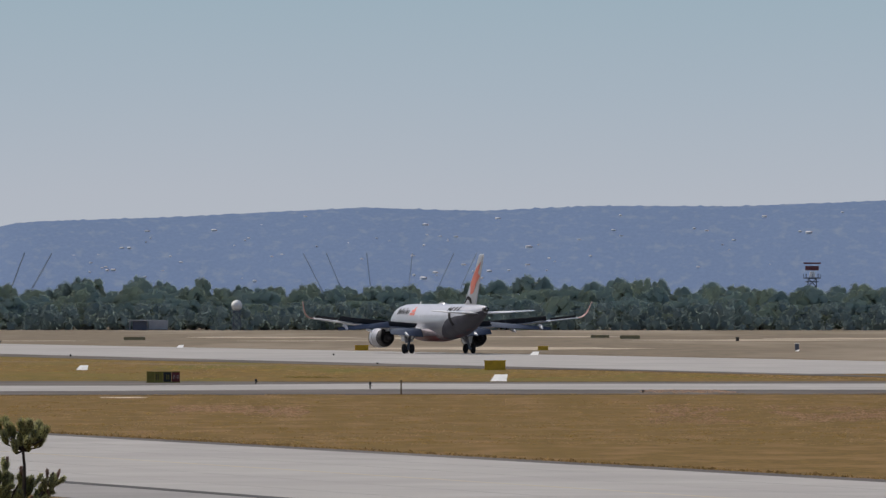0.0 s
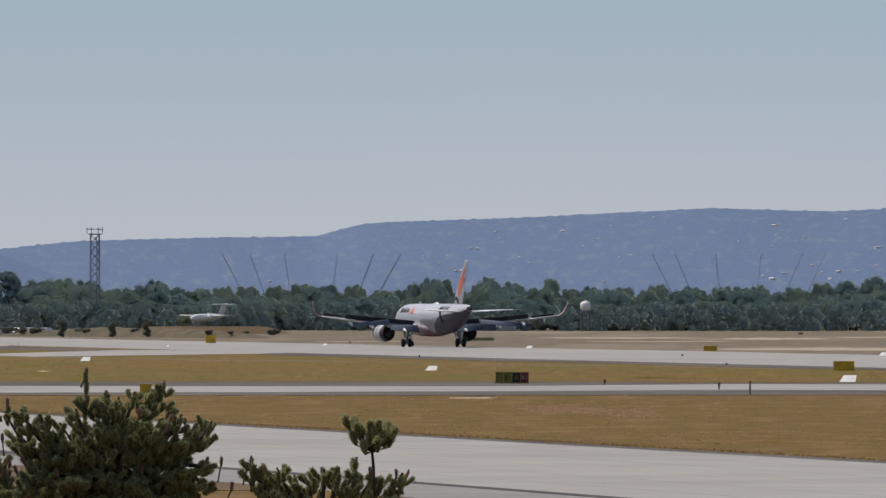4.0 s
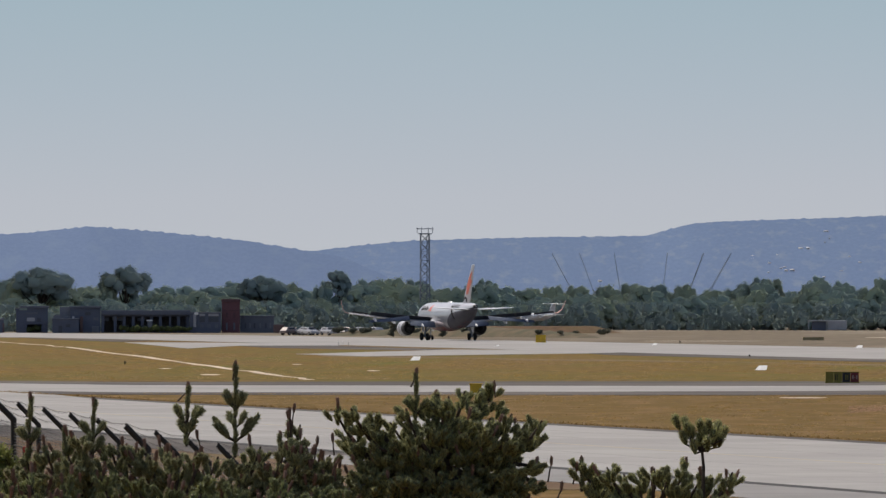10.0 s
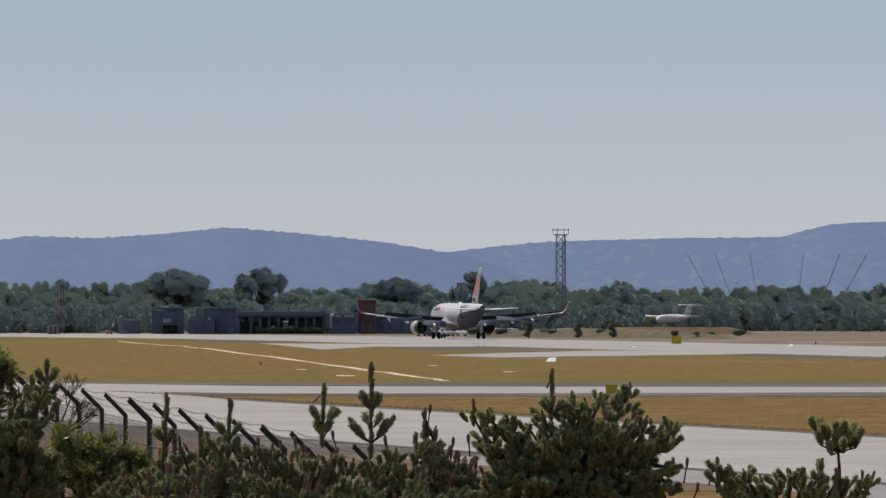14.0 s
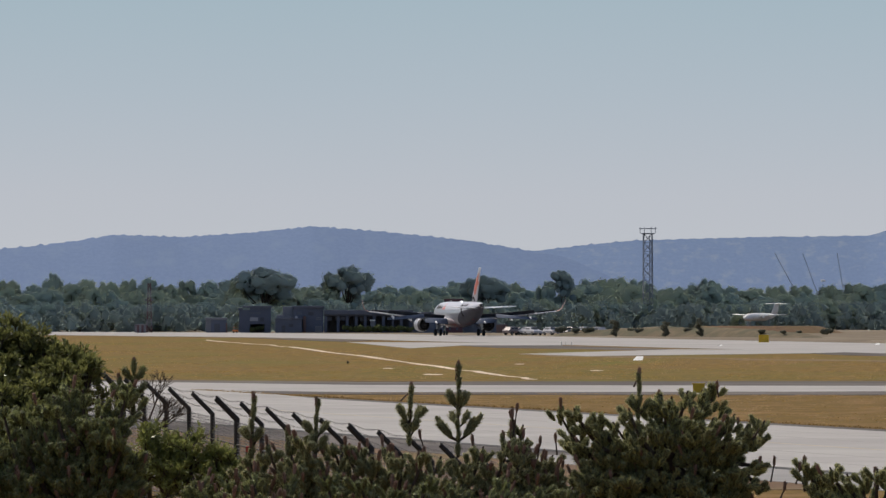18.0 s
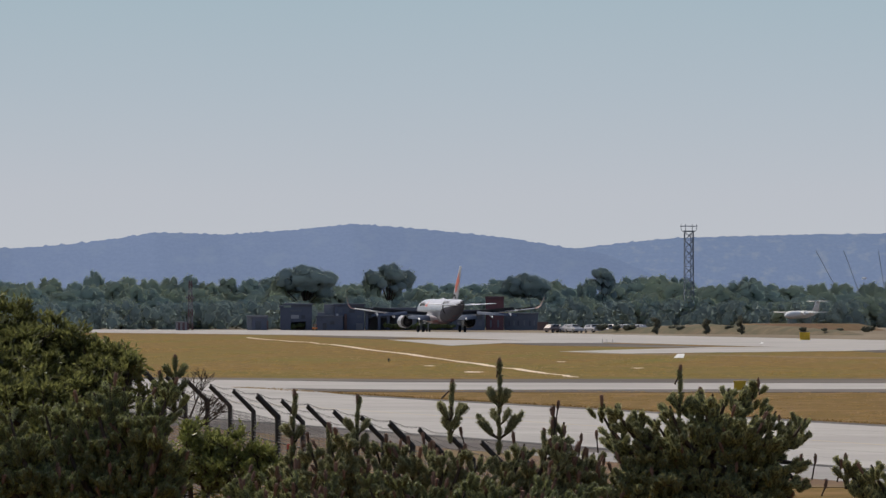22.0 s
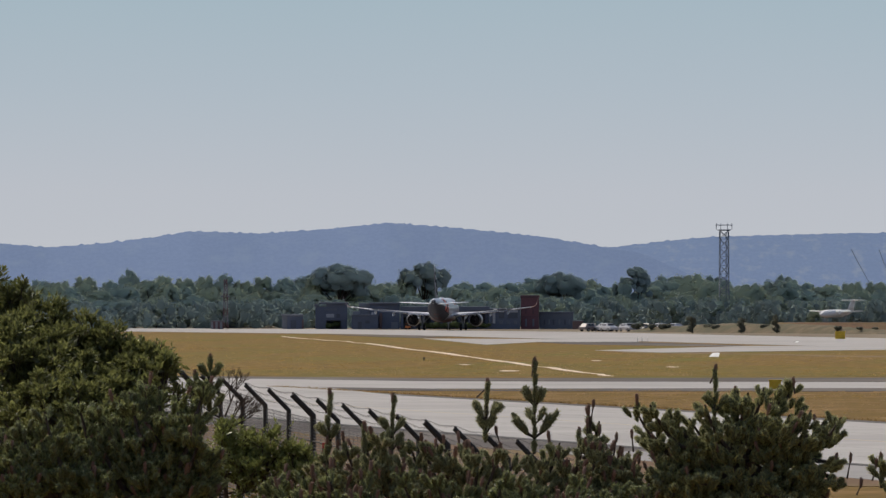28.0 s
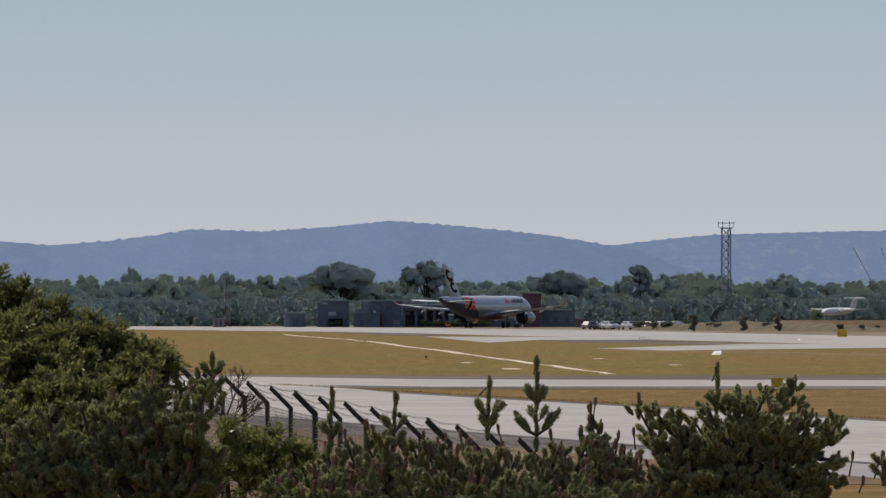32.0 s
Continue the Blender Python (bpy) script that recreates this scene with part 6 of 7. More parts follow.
# ---- security fence on the knoll ----
def build_fence():
    a, way = Vector((-22.57, 173.6, 5.48)), Vector((0.712, -2.604, -0.0553))
    n = 15
    out = Vector((way.y, -way.x, 0)).normalized()
    if out.x > 0:
        out = -out
    o = a + way * 5
    o.z = 0
    f = thing("security_fence", o, "dark security fence with angled arms and barbed wire", "fence")
    posts = []
    for k in range(-4, n + 4):
        p = a + way * k - o
        top = p.z
        p.z = 0
        g = mound((p + o).x, (p + o).y)
        thick = 0.050 if k % 5 == 1 else 0.038
        bend = top - 0.35
        post = part("post", rod(p + Vector((0, 0, g - 0.1)), p + Vector((0, 0, bend)), thick, n=8), DARK_STEEL, f)
        elbow = bmesh.new()
        bmesh.ops.create_uvsphere(elbow, u_segments=8, v_segments=6, radius=thick * 1.02, matrix=Matrix.Translation(p + Vector((0, 0, bend))))
        part("elbow", elbow, DARK_STEEL, post)
        part("arm", rod(p + Vector((0, 0, bend)), p + out * 0.35 + Vector((0, 0, top)), thick, thick * 0.95, n=8), DARK_STEEL, post)
        for s in (0.15, 0.35, 0.55, 0.75, 0.95):
            c = p + out * 0.35 * s + Vector((0, 0, bend + 0.35 * s + thick * 0.8))
            part("clip", box((0.04, 0.04, 0.04), c, Matrix.Rotation(0.785, 3, "Y"), 0.01), DARK_STEEL, post)
        posts.append((p, bend, g))
    mid = a + way * 6.5 - o
    part("warning_plate", box((0.10, 0.02, 0.26), (mid.x, mid.y - 0.03, 4.24), None, 0.004), WARNING_RED, f, "small red warning plate")
    for (p0, b0, g0), (p1, b1, g1) in zip(posts, posts[1:]):
        bm = bmesh.new()
        z = 0.06
        while b0 - z > g0 + 0.05 and z < 2.6:
            add_rod(bm, p0 + Vector((0, 0, b0 - z)), p1 + Vector((0, 0, b1 - z)), 0.0052, n=3)
            z += 0.052
        m = 20
        for j in range(1, m):
            c, h = p0.lerp(p1, j / m), b0 + (b1 - b0) * j / m
            add_rod(bm, c + Vector((0, 0, max(g0, g1))), c + Vector((0, 0, h - 0.04)), 0.004, n=3)
        part("wire_mesh", bm, WIRE, f, "grey welded wire mesh")
        part("rail", rod(p0 + Vector((0, 0, b0 - 0.42)), p1 + Vector((0, 0, b1 - 0.42)), 0.015, n=6), DARK_STEEL, f)
        for s in (0.25, 0.6, 0.95):
            wb = bmesh.new()
            c0 = p0 + out * 0.35 * s + Vector((0, 0, b0 + 0.35 * s + 0.05))
            c1 = p1 + out * 0.35 * s + Vector((0, 0, b1 + 0.35 * s + 0.05))
            mid = (c0 + c1) / 2 - Vector((0, 0, 0.04))
            add_rod(wb, c0, mid, 0.0035, n=3)
            add_rod(wb, mid, c1, 0.0035, n=3)
            for j in range(1, 18):
                c = c0.lerp(c1, j / 18) - Vector((0, 0, 0.04 * math.sin(math.pi * j / 18)))
                add_rod(wb, c - Vector((0.014, 0, 0.016)), c + Vector((0.014, 0, 0.016)), 0.0025, n=3)
            part("barbed_wire", wb, DARK_STEEL, f)


WARNING_RED = material("red_warning_paint", (0.50, 0.06, 0.05), (0.42, 0.05, 0.045), 0.5, scale=4.0)
WIRE = material("fence_wire", (0.06, 0.06, 0.06), (0.04, 0.04, 0.04), 0.6, 0.4, scale=10.0)
build_fence()


# ---- pines and shrubs on the knoll ----
NEEDLE = material("pine_needles", (0.520, 0.505, 0.230), (0.265, 0.272, 0.128), 0.5, scale=4.0, vary=0.45, spec=0.4, leafy=0.24)
# Darker copies of the needle colour carry the shade of less lit plants.
NEEDLE_SHADED = material("shaded_pine_needles", (0.330, 0.350, 0.142), (0.165, 0.185, 0.078), 0.5, scale=4.0, vary=0.45, spec=0.4, leafy=0.24)
SHOOT = material("dark_green_shoot_core", (0.135, 0.138, 0.066), (0.090, 0.095, 0.048), 0.9, scale=20.0)
BUD = material("pinkish_pine_buds", (0.27, 0.165, 0.125), (0.18, 0.115, 0.085), 0.85, scale=20.0, vary=0.3, leafy=0.25)
NEEDLE_HALF_LIT = material("half_lit_pine_needles", (0.380, 0.372, 0.190), (0.185, 0.192, 0.100), 0.5, scale=4.0, vary=0.45, spec=0.4, leafy=0.24)
TWIG = material("dry_twigs", (0.075, 0.055, 0.042), (0.045, 0.033, 0.026), 0.95, scale=10.0)
SHRUB_LEAF = material("shrub_leaves", (0.222, 0.232, 0.078), (0.128, 0.140, 0.048), 0.3, scale=5.0, vary=0.5, spec=0.5, leafy=0.58)
SHRUB_LEAF_2 = material("yellow_green_leaves", (0.205, 0.222, 0.066), (0.125, 0.140, 0.044), 0.38, scale=5.0, vary=0.4, spec=0.4, leafy=0.45)
PD = 60.0
UP = np.array([0.0, 0.0, 1.0])


def two_tone(ob):
    """Gives the shoots under the needles dark green bark that also paints the inner shade."""
    ob.data.materials.append(SHOOT)
    ob.data.polygons.foreach_set("material_index", [1 if p.loop_total > 3 else 0 for p in ob.data.polygons])
    return ob


class Brush:
    """Collects the needle clubs, buds and twigs of one plant."""

    def __init__(self, seed):
        self.rng = np.random.default_rng(seed)
        self.nv, self.nf, self.bv, self.bf = [], [], [], []
        self.twigs = bmesh.new()

    def club(self, base, way, length=0.11, radius=0.034, count=90, vs=None, fs=None, width=0.0031):
        """A fat rounded brush: a full core with short needles all over it."""
        vs, fs = (self.nv, self.nf) if vs is None else (vs, fs)
        rng = self.rng
        base, way = np.array(base, float), np.array(way, float)
        way = way / np.linalg.norm(way)
        side = np.cross(way, np.array([0.3, 0.9, 0.2]))
        side /= np.linalg.norm(side)
        up = np.cross(way, side)
        k = len(vs)
        shape = ((0.0, 0.35), (0.22, 0.75), (0.55, 1.0), (0.82, 0.95), (0.98, 0.55))
        for f, r in shape:
            for j in range(6):
                g = j * 1.0472 + f
                vs.append(base + way * length * f + (side * math.cos(g) + up * math.sin(g)) * radius * 0.53 * r)
        for i in range(4):
            for j in range(6):
                fs.append((k + i * 6 + j, k + i * 6 + (j + 1) % 6, k + (i + 1) * 6 + (j + 1) % 6, k + (i + 1) * 6 + j))
        fs.append(tuple(k + 24 + j for j in range(6)))
        s = rng.random(count)
        ang = rng.random(count) * 2 * np.pi
        fat = np.interp(s, [q[0] for q in shape] + [1.0], [q[1] for q in shape] + [0.3])
        rad = np.cos(ang)[:, None] * side + np.sin(ang)[:, None] * up
        root = base + way * (s * length)[:, None] + rad * (radius * 0.40 * fat)[:, None]
        tip = root + rad * (radius * 0.58 * (0.35 + 0.65 * fat) * (0.6 + 0.6 * rng.random(count)))[:, None] + way * (radius * (0.55 - 0.15 * s) * (0.5 + 0.7 * rng.random(count)))[:, None]
        across = np.cross(tip - root, rng.normal(size=(count, 3)))
        across /= np.linalg.norm(across, axis=1)[:, None] + 1e-9
        for r, t, w in zip(root, tip, across * width):
            k = len(vs)
            vs += [r - w, r + w, t]
            fs.append((k, k + 1, k + 2))

    def bud(self, base, way, length=0.075, radius=0.021):
        self.club(base, way, length, radius, 30, self.bv, self.bf, 0.003)

    def twig(self, a, b, ra, rb):
        add_rod(self.twigs, a, b, ra, rb, 5)

    def cluster(self, o, tip, way, n=5, spread=0.07, buds=0.1, size=1.0):
        """A bough end: one club at the tip and a whorl under it."""
        rng = self.rng
        way = way / np.linalg.norm(way)
        for j in range(n):
            g = rng.random() * 6.28
            out = np.array([math.cos(g), math.sin(g), 0.0])
            lean = 0.15 * rng.random() if j == 0 else 0.5 + 0.9 * rng.random()
            w = way + out * lean + UP * (0.25 + 0.2 * rng.random())
            w /= np.linalg.norm(w)
            ln = size * (0.060 + 0.045 * rng.random())
            foot = tip - way * (0.02 if j == 0 else 0.05 + 0.10 * rng.random()) + out * (0 if j == 0 else spread * (0.3 + 0.6 * rng.random()))
            self.club(foot - w * ln - o if j == 0 else foot - o, w, ln, size * (0.026 + 0.010 * rng.random()), 130)
            if rng.random() < buds:
                end = foot if j == 0 else foot + w * ln
                self.bud(end - o, w * 0.6 + UP * 0.5, 0.05 + 0.04 * rng.random(), 0.017 + 0.006 * rng.random())

    def finish(self, t, leaf=None):
        part("branch_wood", self.twigs, TWIG, t, "dark brown woody branches")
        tagged(two_tone(mesh_ob("needle_foliage", self.nv, self.nf, leaf or NEEDLE, t, "dense green needle brushes")), kind="stuff")
        if self.bv:
            tagged(mesh_ob("bud_growth", self.bv, self.bf, BUD, t, "pinkish brown buds"), kind="stuff")


def spot(p, y, d=PD, z=None):
    """At bearing p, y steps under the horizon plus 525, as a numpy vector."""
    v = ray(p, d, high(y - 525, d) if z is None else z)
    return np.array(v)


def candle(br, o, t, p, top, foot, d, whorls=(), leaf=None):
    """An upright leader with whorls of clubs; whorls: (height, reach, number)."""
    rng = br.rng
    k = d / STEP
    a, b = spot(p + 3 * rng.normal(), foot, d), spot(p, top, d)
    br.twig(Vector(a - o), Vector(b - o), 0.011, 0.006)
    vs, fs = [], []
    n = max(2, int((foot - top) * k / 0.075))
    for j in range(n):
        c = a + (b - a) * (j / n)
        w = (b - a) / n * 1.05 + rng.normal(size=3) * 0.006
        br.club(c - o, w, np.linalg.norm(w) * 1.05, 0.026 + 0.004 * rng.random(), 140, vs, fs)
    for y, reach, m in whorls:
        at = spot(p, y, d)
        for j in range(m):
            s_ = (-1, 1)[j % 2] * (0.55 + 0.45 * rng.random()) if m > 1 else reach / abs(reach)
            out = np.array([s_, rng.normal() * 0.4, 0.0]) * abs(reach) * k
            root = at + out * 0.35 - UP * 0.03 * rng.random()
            end = at + out + UP * (0.5 + 0.35 * rng.random()) * abs(reach) * k
            br.twig(Vector(at - UP * 0.04 - o), Vector(root - o), 0.007, 0.005)
            w = end - root
            br.club(root - o, w, max(0.095, np.linalg.norm(w)), 0.033 + 0.005 * rng.random(), 190, vs, fs)
    br.bud(b - (b - a) / np.linalg.norm(b - a) * 0.045 - o, b - a, 0.075, 0.021)
    two_tone(mesh_ob("candle_shoot", vs, fs, leaf or NEEDLE, t, "upright needle-covered candle shoot"))


def pine(seed, label, foot, arms, lobes=(), candles=(), d=PD, buds=0.08, fill=1.0, leaf=None, bud_stems=()):
    """foot: (bearing, height) where the boughs part; arms: bough tips (bearing, height); lobes: inner masses (bearing, top, half width, depth)."""
    br = Brush(seed)
    rng = br.rng
    k = d / STEP
    base = ray(foot[0], d)
    base.z = mound(base.x, base.y)
    t = thing("pine_shrub", base, label, "pine", "pines on the knoll")
    o = np.array(base)
    fork = spot(foot[0], foot[1], d)
    br.twig((0, 0, -0.1), Vector(fork - o), 0.05, 0.03)
    trunk = fork
    for p, y in arms:
        fork = spot(p + min(70, max(-70, foot[0] - p)), foot[1], d)
        if abs(foot[0] - p) > 70:
            br.twig(Vector(trunk - o), Vector(fork - o), 0.025, 0.018)
        tip = spot(p, y, d) + np.array([0, rng.normal() * 0.12, 0])
        mid = fork + (tip - fork) * 0.5 + np.array([(tip - fork)[0] * 0.18, rng.normal() * 0.1, -0.03])
        last = None
        m = max(3, int(np.linalg.norm(tip - fork) / 0.10))
        for j in range(m + 1):
            f = j / m
            c = fork * (1 - f) ** 2 + mid * 2 * f * (1 - f) + tip * f * f
            if last is not None:
                br.twig(Vector(last - o), Vector(c - o), 0.018 * (1 - f) + 0.008, 0.018 * (1 - f) + 0.006)
                way = (c - last) / np.linalg.norm(c - last) + UP * 0.45
                if j == m:
                    br.cluster(o, c, way, 6, 0.055, buds)
                elif f > 0.3:
                    br.cluster(o, c + rng.normal(size=3) * 0.03, way + rng.normal(size=3) * 0.4, 6, 0.085, buds * 0.5)
            last = c
    for p, top, half, deep in lobes:
        centre = spot(p, top + deep * 0.55, d)
        low_ = spot(p, max(foot[1], top + deep * 0.7), d)
        br.twig(Vector(trunk - o), Vector(low_ - o), 0.022, 0.016)
        br.twig(Vector(low_ - o), Vector(centre - o), 0.018, 0.010)
        rx, rz = half * k * 0.9, deep * k * 0.52
        for i in range(max(3, int(fill * half * deep / 620))):
            g = rng.normal(size=3)
            g /= np.linalg.norm(g)
            if g[2] < -0.5:
                g[2] = -g[2]
            tip = centre + g * np.array([rx, rx * 0.8, rz]) * (0.35 + 0.62 * rng.random() ** 0.6)
            br.twig(Vector(centre - o), Vector(tip - UP * 0.08 - o), 0.009, 0.005)
            br.cluster(o, tip, g * 0.7 + UP * 0.7, 6, 0.07, buds)
    for p, y, drop in bud_stems:
        tip, low_ = spot(p, y, d), spot(p + 6 * rng.normal(), y + drop, d)
        br.twig(Vector(low_ - o), Vector(tip - UP * 0.05 - o), 0.006, 0.004)
        br.bud(tip - UP * 0.065 - o, tip - low_ + UP * 0.1, 0.068, 0.019)
    for p, top, foot_, whorls in candles:
        candle(br, o, t, p, top, foot_, d, whorls, leaf)
    br.finish(t, leaf)
    return t


pine(1, "bushy dark green pine with upright candle shoots", (-430, 815),
     [(-610, 726), (-576, 722), (-546, 735), (-512, 747), (-479, 722), (-448, 705), (-425, 699), (-405, 701), (-378, 692), (-352, 690), (-329, 682), (-351, 718), (-329, 739), (-293, 732), (-270, 745), (-241, 744),
      (-263, 769), (-297, 776), (-240, 826), (-244, 866), (-600, 770), (-575, 800), (-540, 780), (-500, 790)],
     [(-440, 745, 110, 150), (-350, 760, 75, 140), (-520, 775, 80, 130), (-430, 810, 160, 110), (-300, 800, 62, 110), (-560, 815, 60, 100), (-480, 840, 140, 90), (-330, 850, 90, 90), (-400, 720, 60, 100)],
     [(-464, 658, 745, ((722, 20, 3),)), (-430, 697, 760, ())], buds=0.03, fill=1.15, bud_stems=[(-226, 808, 45), (-326, 674, 30), (-467, 655, 30)])
pine(2, "low young pines with green club-shaped shoots", (-50, 930), [(-172, 818), (-125, 826), (-96, 838), (-40, 828), (-15, 831), (13, 820), (40, 842), (60, 846), (95, 836), (-150, 850), (-70, 850), (80, 862)],
     [(-60, 870, 120, 110), (-120, 855, 60, 110), (50, 868, 55, 100)], [(-172, 814, 870, ((850, 14, 2),)), (13, 816, 880, ())], buds=0.06, bud_stems=[(-181, 817, 40), (-168, 826, 30), (-46, 826, 40), (-21, 828, 40), (84, 830, 40), (-208, 852, 30), (86, 866, 20)])


def tuft_crown():
    br = Brush(9)
    base = ray(40, PD)
    base.z = mound(base.x, base.y)
    o = np.array(base)
    t = thing("pine_leader", base, "single thin pine stem carrying a round tuft of shoots", "pine", "pines on the knoll")
    br.twig(Vector((0, 0, 0)), Vector(spot(44, 830) - o), 0.03, 0.012)
    br.twig(Vector(spot(44, 830) - o), Vector(spot(41, 797) - o), 0.011, 0.009)
    for p, top in ((-8, 735), (8, 739), (20, 752), (38, 743), (54, 742), (69, 746), (83, 753), (6, 762), (36, 766), (66, 768), (26, 778), (14, 748), (46, 755), (62, 760), (76, 766), (52, 774)):
        tip = spot(p, top) + np.array([0, br.rng.normal() * 0.04, 0])
        foot = spot(41 + (p - 40) * 0.82, top + 25) + np.array([0, br.rng.normal() * 0.02, 0])
        br.twig(Vector(spot(41, 798) - o), Vector(foot - o), 0.007, 0.005)
        way = tip - foot
        br.club(foot - o, way, np.linalg.norm(way), 0.040, 230)
    br.finish(t)


tuft_crown()
pine(3, "low pine thicket with pale pinkish bud tips", (-900, 930),
     [(-640, 828), (-665, 800), (-690, 780), (-672, 752), (-655, 812), (-620, 806), (-740, 790), (-760, 812), (-815, 808), (-842, 802), (-880, 806), (-910, 800), (-932, 808), (-955, 792), (-985, 786), (-1010, 784), (-1060, 775), (-1090, 785), (-1120, 782), (-1160, 800), (-720, 820)],
     [(-700, 835, 75, 110), (-780, 832, 65, 120), (-870, 834, 75, 120), (-960, 826, 70, 120), (-1050, 800, 75, 140), (-1140, 815, 65, 130), (-640, 790, 45, 140), (-600, 815, 45, 120), (-660, 820, 60, 110)],
     [(-868, 683, 790, ((740, 30, 4), (760, 14, 2))), (-784, 646, 810, ((714, 26, 4), (770, 44, 5), (745, 20, 2))), (-1147, 701, 810, ((778, 22, 3),)), (-1035, 710, 810, ((765, 18, 3), (790, 26, 3))),
      (-705, 770, 840, ()), (-1085, 760, 830, ())], buds=0.24, leaf=NEEDLE_HALF_LIT, bud_stems=[(-688, 722, 70), (-681, 713, 90), (-691, 746, 60), (-669, 758, 50), (-678, 788, 40), (-851, 760, 50), (-871, 680, 30), (-787, 643, 30), (-700, 784, 40), (-640, 772, 40), (-612, 766, 40), (-1035, 706, 40), (-1147, 698, 40), (-960, 782, 30), (-945, 776, 30)])
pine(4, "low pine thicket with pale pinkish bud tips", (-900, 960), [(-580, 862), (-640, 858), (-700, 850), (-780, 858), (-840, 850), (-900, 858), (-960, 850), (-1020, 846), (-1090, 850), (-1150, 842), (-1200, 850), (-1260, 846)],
     [(-720, 868, 130, 100), (-900, 866, 130, 100), (-1080, 862, 130, 100), (-1240, 862, 110, 100)], (), d=57, buds=0.22, leaf=NEEDLE_SHADED)
pine(5, "broad pine shrub with shade-darkened needles and reddish bud tips", (-1440, 900),
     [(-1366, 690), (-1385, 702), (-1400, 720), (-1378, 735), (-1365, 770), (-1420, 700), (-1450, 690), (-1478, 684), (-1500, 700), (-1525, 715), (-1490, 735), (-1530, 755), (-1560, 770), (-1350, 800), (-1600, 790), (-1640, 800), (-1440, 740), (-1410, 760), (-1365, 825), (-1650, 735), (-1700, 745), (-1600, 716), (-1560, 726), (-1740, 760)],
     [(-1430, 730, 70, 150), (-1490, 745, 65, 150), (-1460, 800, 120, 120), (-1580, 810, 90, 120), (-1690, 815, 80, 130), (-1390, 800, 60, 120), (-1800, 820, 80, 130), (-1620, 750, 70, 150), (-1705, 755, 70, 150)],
     [(-1358, 640, 735, ((672, 18, 2), (700, 26, 3), (720, 22, 2))), (-1385, 668, 740, ((700, 16, 2),))], d=57, buds=0.1, fill=1.0, leaf=NEEDLE_SHADED)


# ---- broad-leaved shrubs ----
def shrub(seed, label, lobes, mat, d, leaf=0.036, density=1.0, step=0.0):
    rng = np.random.default_rng(seed)
    p0 = sum(l[0] for l in lobes) / len(lobes)
    base = ray(p0, d)
    base.z = mound(base.x, base.y)
    o = np.array(base)
    k = d / STEP
    t = thing("shrub", base, label, "shrub", "shrubs on the knoll")
    stems = bmesh.new()
    vs, fs = [], []
    for p, top, half, deep in lobes:
        centre = spot(p, top + deep * 0.55, d - step * (top - lobes[0][1]))
        add_rod(stems, (0, 0, -0.1), Vector(centre - o), 0.03, 0.012, 6)
        rx, rz = half * k, deep * k * 0.55
        for i in range(max(4, int(density * half * deep / 210))):
            a = rng.normal(size=3)
            a /= np.linalg.norm(a)
            if a[2] < -0.3:
                a[2] = -a[2]
            knot = centre + a * np.array([rx, rx * 0.8, rz]) * (0.62 + 0.38 * rng.random() ** 0.6)
            add_rod(stems, Vector(centre + (knot - centre) * 0.3 - o), Vector(knot - o), 0.008, 0.004, 4)
            reach = 0.075 + 0.06 * rng.random()
            for q in range(10):
                way = a * 0.6 + UP * 0.35 + rng.normal(size=3) * 0.55
                way /= np.linalg.norm(way)
                ln = reach * (0.6 + 0.6 * rng.random())
                if q % 3 == 0:
                    add_rod(stems, Vector(knot - o), Vector(knot + way * ln - o), 0.004, 0.002, 3)
                for j in range(12):
                    at = knot + way * ln * (0.25 + 0.75 * (j + rng.random()) / 12)
                    out = np.cross(way, rng.normal(size=3))
                    out /= np.linalg.norm(out) + 1e-9
                    w = way * 0.75 + out * (0.45 + 0.3 * rng.random())
                    sd = np.cross(w, rng.normal(size=3))
                    sd /= np.linalg.norm(sd) + 1e-9
                    l2 = leaf * (0.7 + 0.6 * rng.random())
                    b = len(vs)
                    vs += [at - o, at + w * l2 * 0.5 + sd * l2 * 0.15 - o, at + w * l2 - o, at + w * l2 * 0.5 - sd * l2 * 0.15 - o]
                    fs.append((b, b + 1, b + 2, b + 3))
    part("stem_wood", stems, TWIG, t, "thin woody stems")
    mesh_ob("leaves", vs, fs, mat, t, "small narrow glossy leaves")


ledge_dice = random.Random(71)
LEDGES = []
for k in range(34):
    p = -1765 + 310 * (k + ledge_dice.random()) / 34
    LEDGES.append((p, float(np.interp(p, [-1765, -1600, -1450], [512, 580, 635])) + ledge_dice.uniform(30, 210), ledge_dice.uniform(22, 34), ledge_dice.uniform(45, 75)))
shrub(1, "tall dense shrub with small narrow olive-green leaves", [(-1735, 499, 40, 295), (-1700, 520, 45, 290), (-1655, 543, 50, 290), (-1630, 545, 28, 200), (-1610, 590, 50, 240), (-1570, 570, 45, 260), (-1530, 588, 45, 240), (-1500, 605, 40, 220),
                                                                   (-1458, 612, 36, 190), (-1445, 640, 30, 150), (-1800, 506, 90, 330), (-1600, 690, 150, 220), (-1690, 600, 90, 250), (-1650, 590, 45, 120), (-1590, 640, 45, 120), (-1530, 660, 40, 110), (-1490, 650, 30, 100), (-1700, 640, 50, 120)] + LEDGES, SHRUB_LEAF, 66, leaf=0.048, density=0.62, step=0.006)
shrub(2, "low leafy shrub with bright yellow-green leaves", [(-1312, 762, 40, 150), (-1262, 772, 40, 140), (-1335, 775, 36, 140), (-1212, 802, 36, 110), (-1270, 810, 90, 110), (-1180, 815, 40, 90)], SHRUB_LEAF_2, 63, density=0.8)


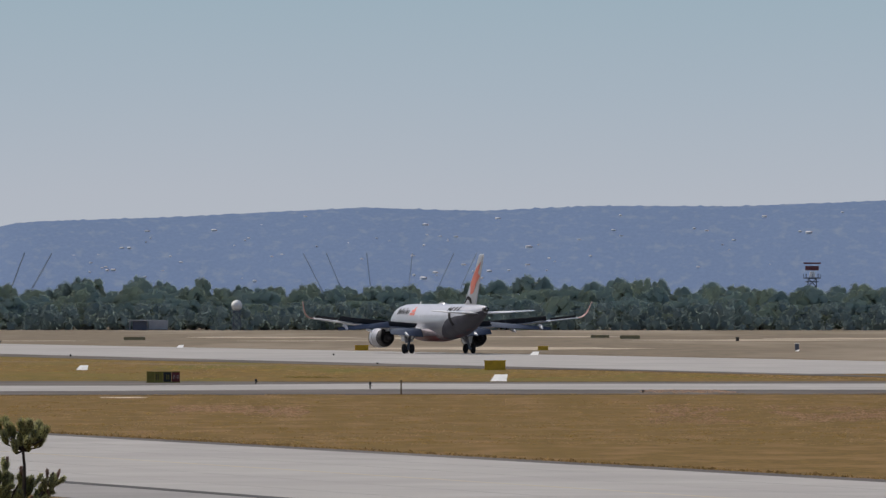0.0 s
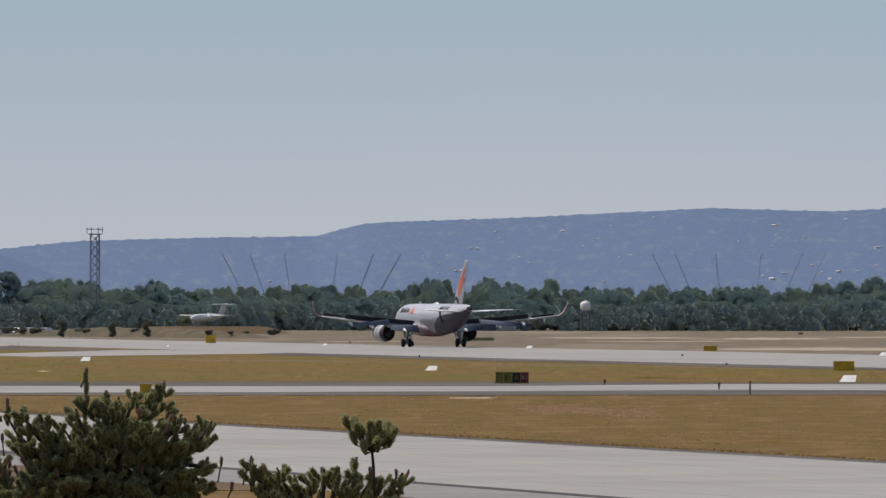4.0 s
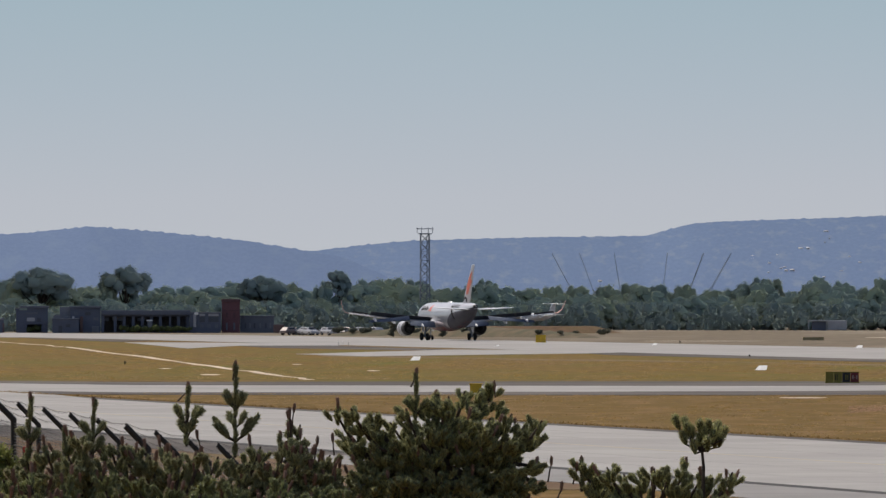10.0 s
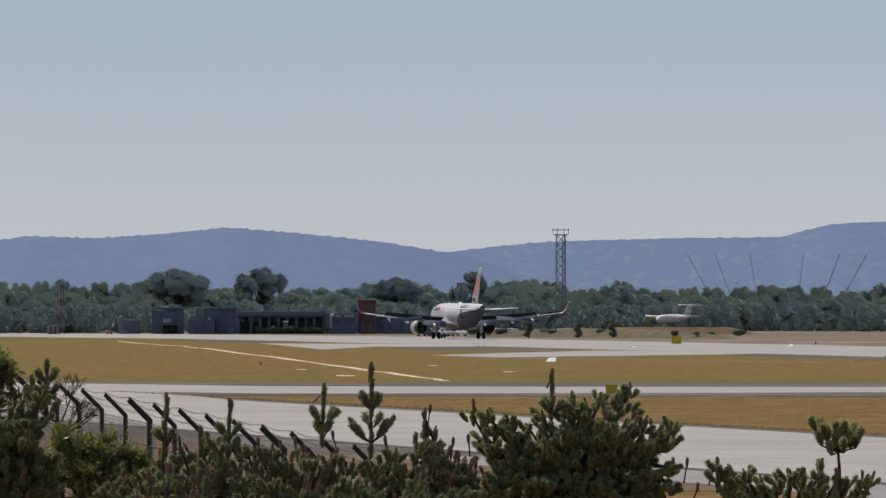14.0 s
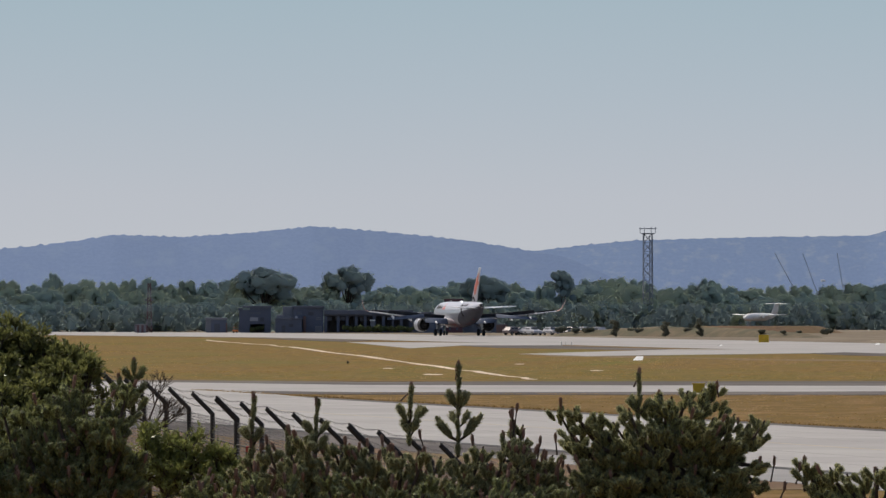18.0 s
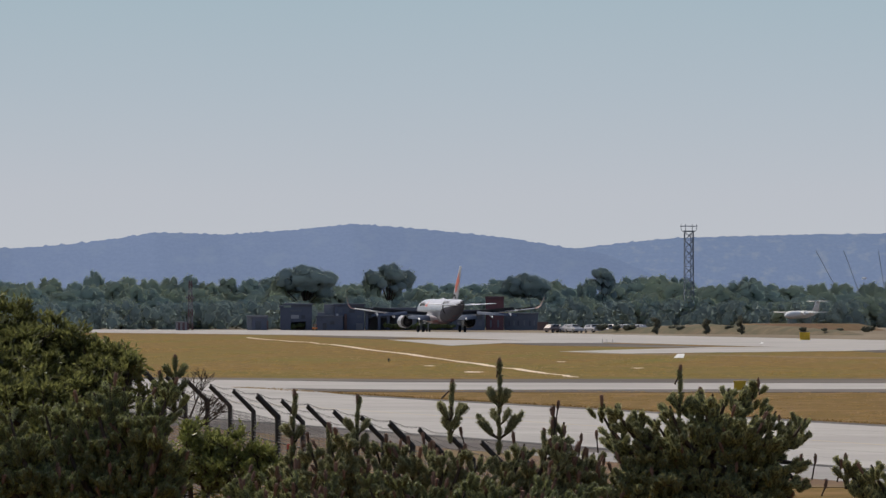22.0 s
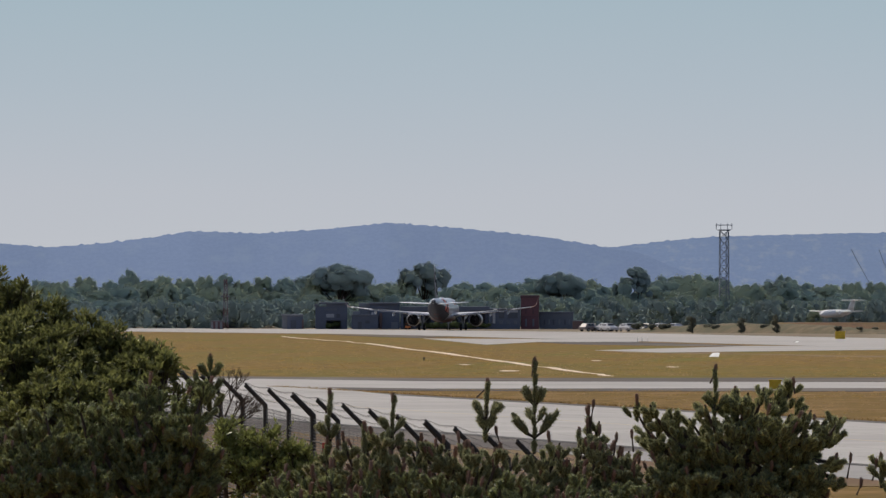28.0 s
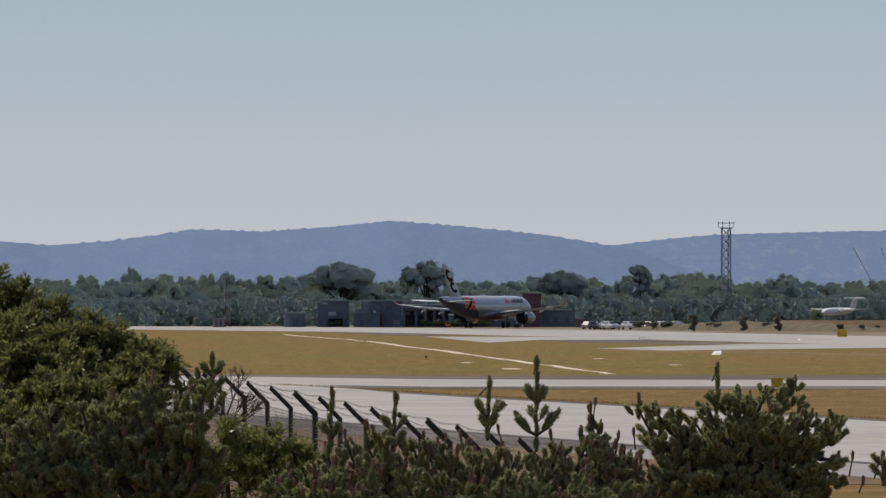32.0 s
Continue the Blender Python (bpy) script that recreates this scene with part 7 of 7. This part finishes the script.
def build_dead_bush():
    """Bare twigs beside the fence."""
    rng = random.Random(5)
    d = 150
    base = ray(-1330, d)
    base.z = mound(base.x, base.y)
    t = thing("bare_bush", base, "leafless grey twiggy bush beside the fence", "bush")
    bm = bmesh.new()
    start = Vector(spot(-1332, 778, d)) - base

    def grow(a, way, ln, r, n):
        b = a + way * ln
        add_rod(bm, a, b, r, r * 0.6, 4)
        if n:
            for k in range(3):
                w = (way + Vector((rng.uniform(-0.8, 0.8), rng.uniform(-0.5, 0.5), rng.uniform(-0.25, 0.5)))).normalized()
                grow(b, w, ln * rng.uniform(0.6, 0.85), r * 0.65, n - 1)

    add_rod(bm, (0, 0, 0), start, 0.06, 0.03, 6)
    for k in range(6):
        grow(start + Vector((0, 0, 0.06 * k)), Vector((rng.uniform(-1.2, 1.2), 0, 0.7)).normalized(), 0.25, 0.017, 4)
    part("twig_wood", bm, TWIG, t)


build_dead_bush()


def build_cart():
    """A small orange service cart that trundles along the far edge."""
    t = thing("service_cart", ray(-1485, 1796), "small orange service cart moving along the airfield edge", "cart")
    part("body", box((1.0, 0.7, 0.45), (0, 0, 0.42), None, 0.05), CART_ORANGE, t)
    part("canopy", box((0.7, 0.6, 0.06), (0, 0, 1.05), None, 0.02), CART_ORANGE, t)
    for x in (-0.32, 0.32):
        part("post", rod((x, 0, 0.6), (x, 0, 1.04), 0.03), DARK_STEEL, t)
        for y in (-0.3, 0.3):
            part("wheel", rod((x, y - 0.06, 0.18), (x, y + 0.06, 0.18), 0.18, n=12), RUBBER, t)
    return t


CART_ORANGE = material("orange_cart_paint", (0.62, 0.20, 0.06), (0.52, 0.17, 0.06), 0.5, scale=2.0)
cart = build_cart()


# ---- what moves ----
def motions():
    # seconds, place on the runway, heading
    rows = [
        (0, -0.51, 1143.32, 16.54),
        (1, -13.32, 1186.47, 16.54),
        (2, -25.64, 1227.96, 16.54),
        (3, -37.44, 1267.70, 16.54),
        (4, -48.70, 1305.61, 16.54),
        (5, -59.45, 1341.66, 16.54),
        (6, -69.64, 1375.84, 16.54),
        (7, -79.26, 1408.14, 16.54),
        (8, -88.34, 1438.58, 16.54),
        (9, -96.89, 1467.22, 16.54),
        (10, -104.91, 1494.10, 16.54),
        (11, -112.42, 1519.29, 16.54),
        (12, -119.46, 1542.86, 16.54),
        (13, -126.03, 1564.90, 16.54),
        (14, -132.18, 1585.48, 16.54),
        (15, -137.91, 1604.70, 16.54),
        (16, -143.27, 1622.63, 16.54),
        (17, -148.27, 1639.37, 16.54),
        (18, -152.90, 1654.97, 16.54),
        (19, -157.22, 1669.51, 16.54),
        (20, -161.24, 1683.04, 16.54),
        (21, -164.97, 1695.61, 16.54),
        (22, -168.32, 1707.22, 16.54),
        (23, -171.39, 1717.90, 16.54),
        (24, -173.94, 1724.26, 15.60),
        (25.4, -176.97, 1731.98, 11.60),
        (26.7, -177.94, 1737.91, 6.60),
        (28, -178.09, 1742.93, 0.90),
        (29, -177.93, 1746.96, -3.50),
        (30.5, -176.06, 1752.18, -12.10),
        (32, -171.76, 1757.63, -20.40),
    ]
    walk(cart, [(t, pose(*ray(-1485 + 17.0 * t, 1796), 0, 0, 7)) for t in (0, 8, 16, 24, 32)])
    walk(aircraft, [(t, pose(x, y, 0.04, 0, 0, turn)) for t, x, y, turn in rows])
    for sp, at, up, rise, yaw in spoilers:
        walk(sp, [(t, pose(at.x, at.y, at.z, -up * ang, rise, yaw)) for t, ang in ((0, 1), (22.6, 1), (23.2, 0.7), (24.4, 0), (32, 0))])
    for fl, at in flaps:
        walk(fl, [(t, pose(at.x, at.y, at.z, ang)) for t, ang in ((0, 36), (21.0, 36), (25.0, 12), (28.0, 4), (32, 2))])


motions()
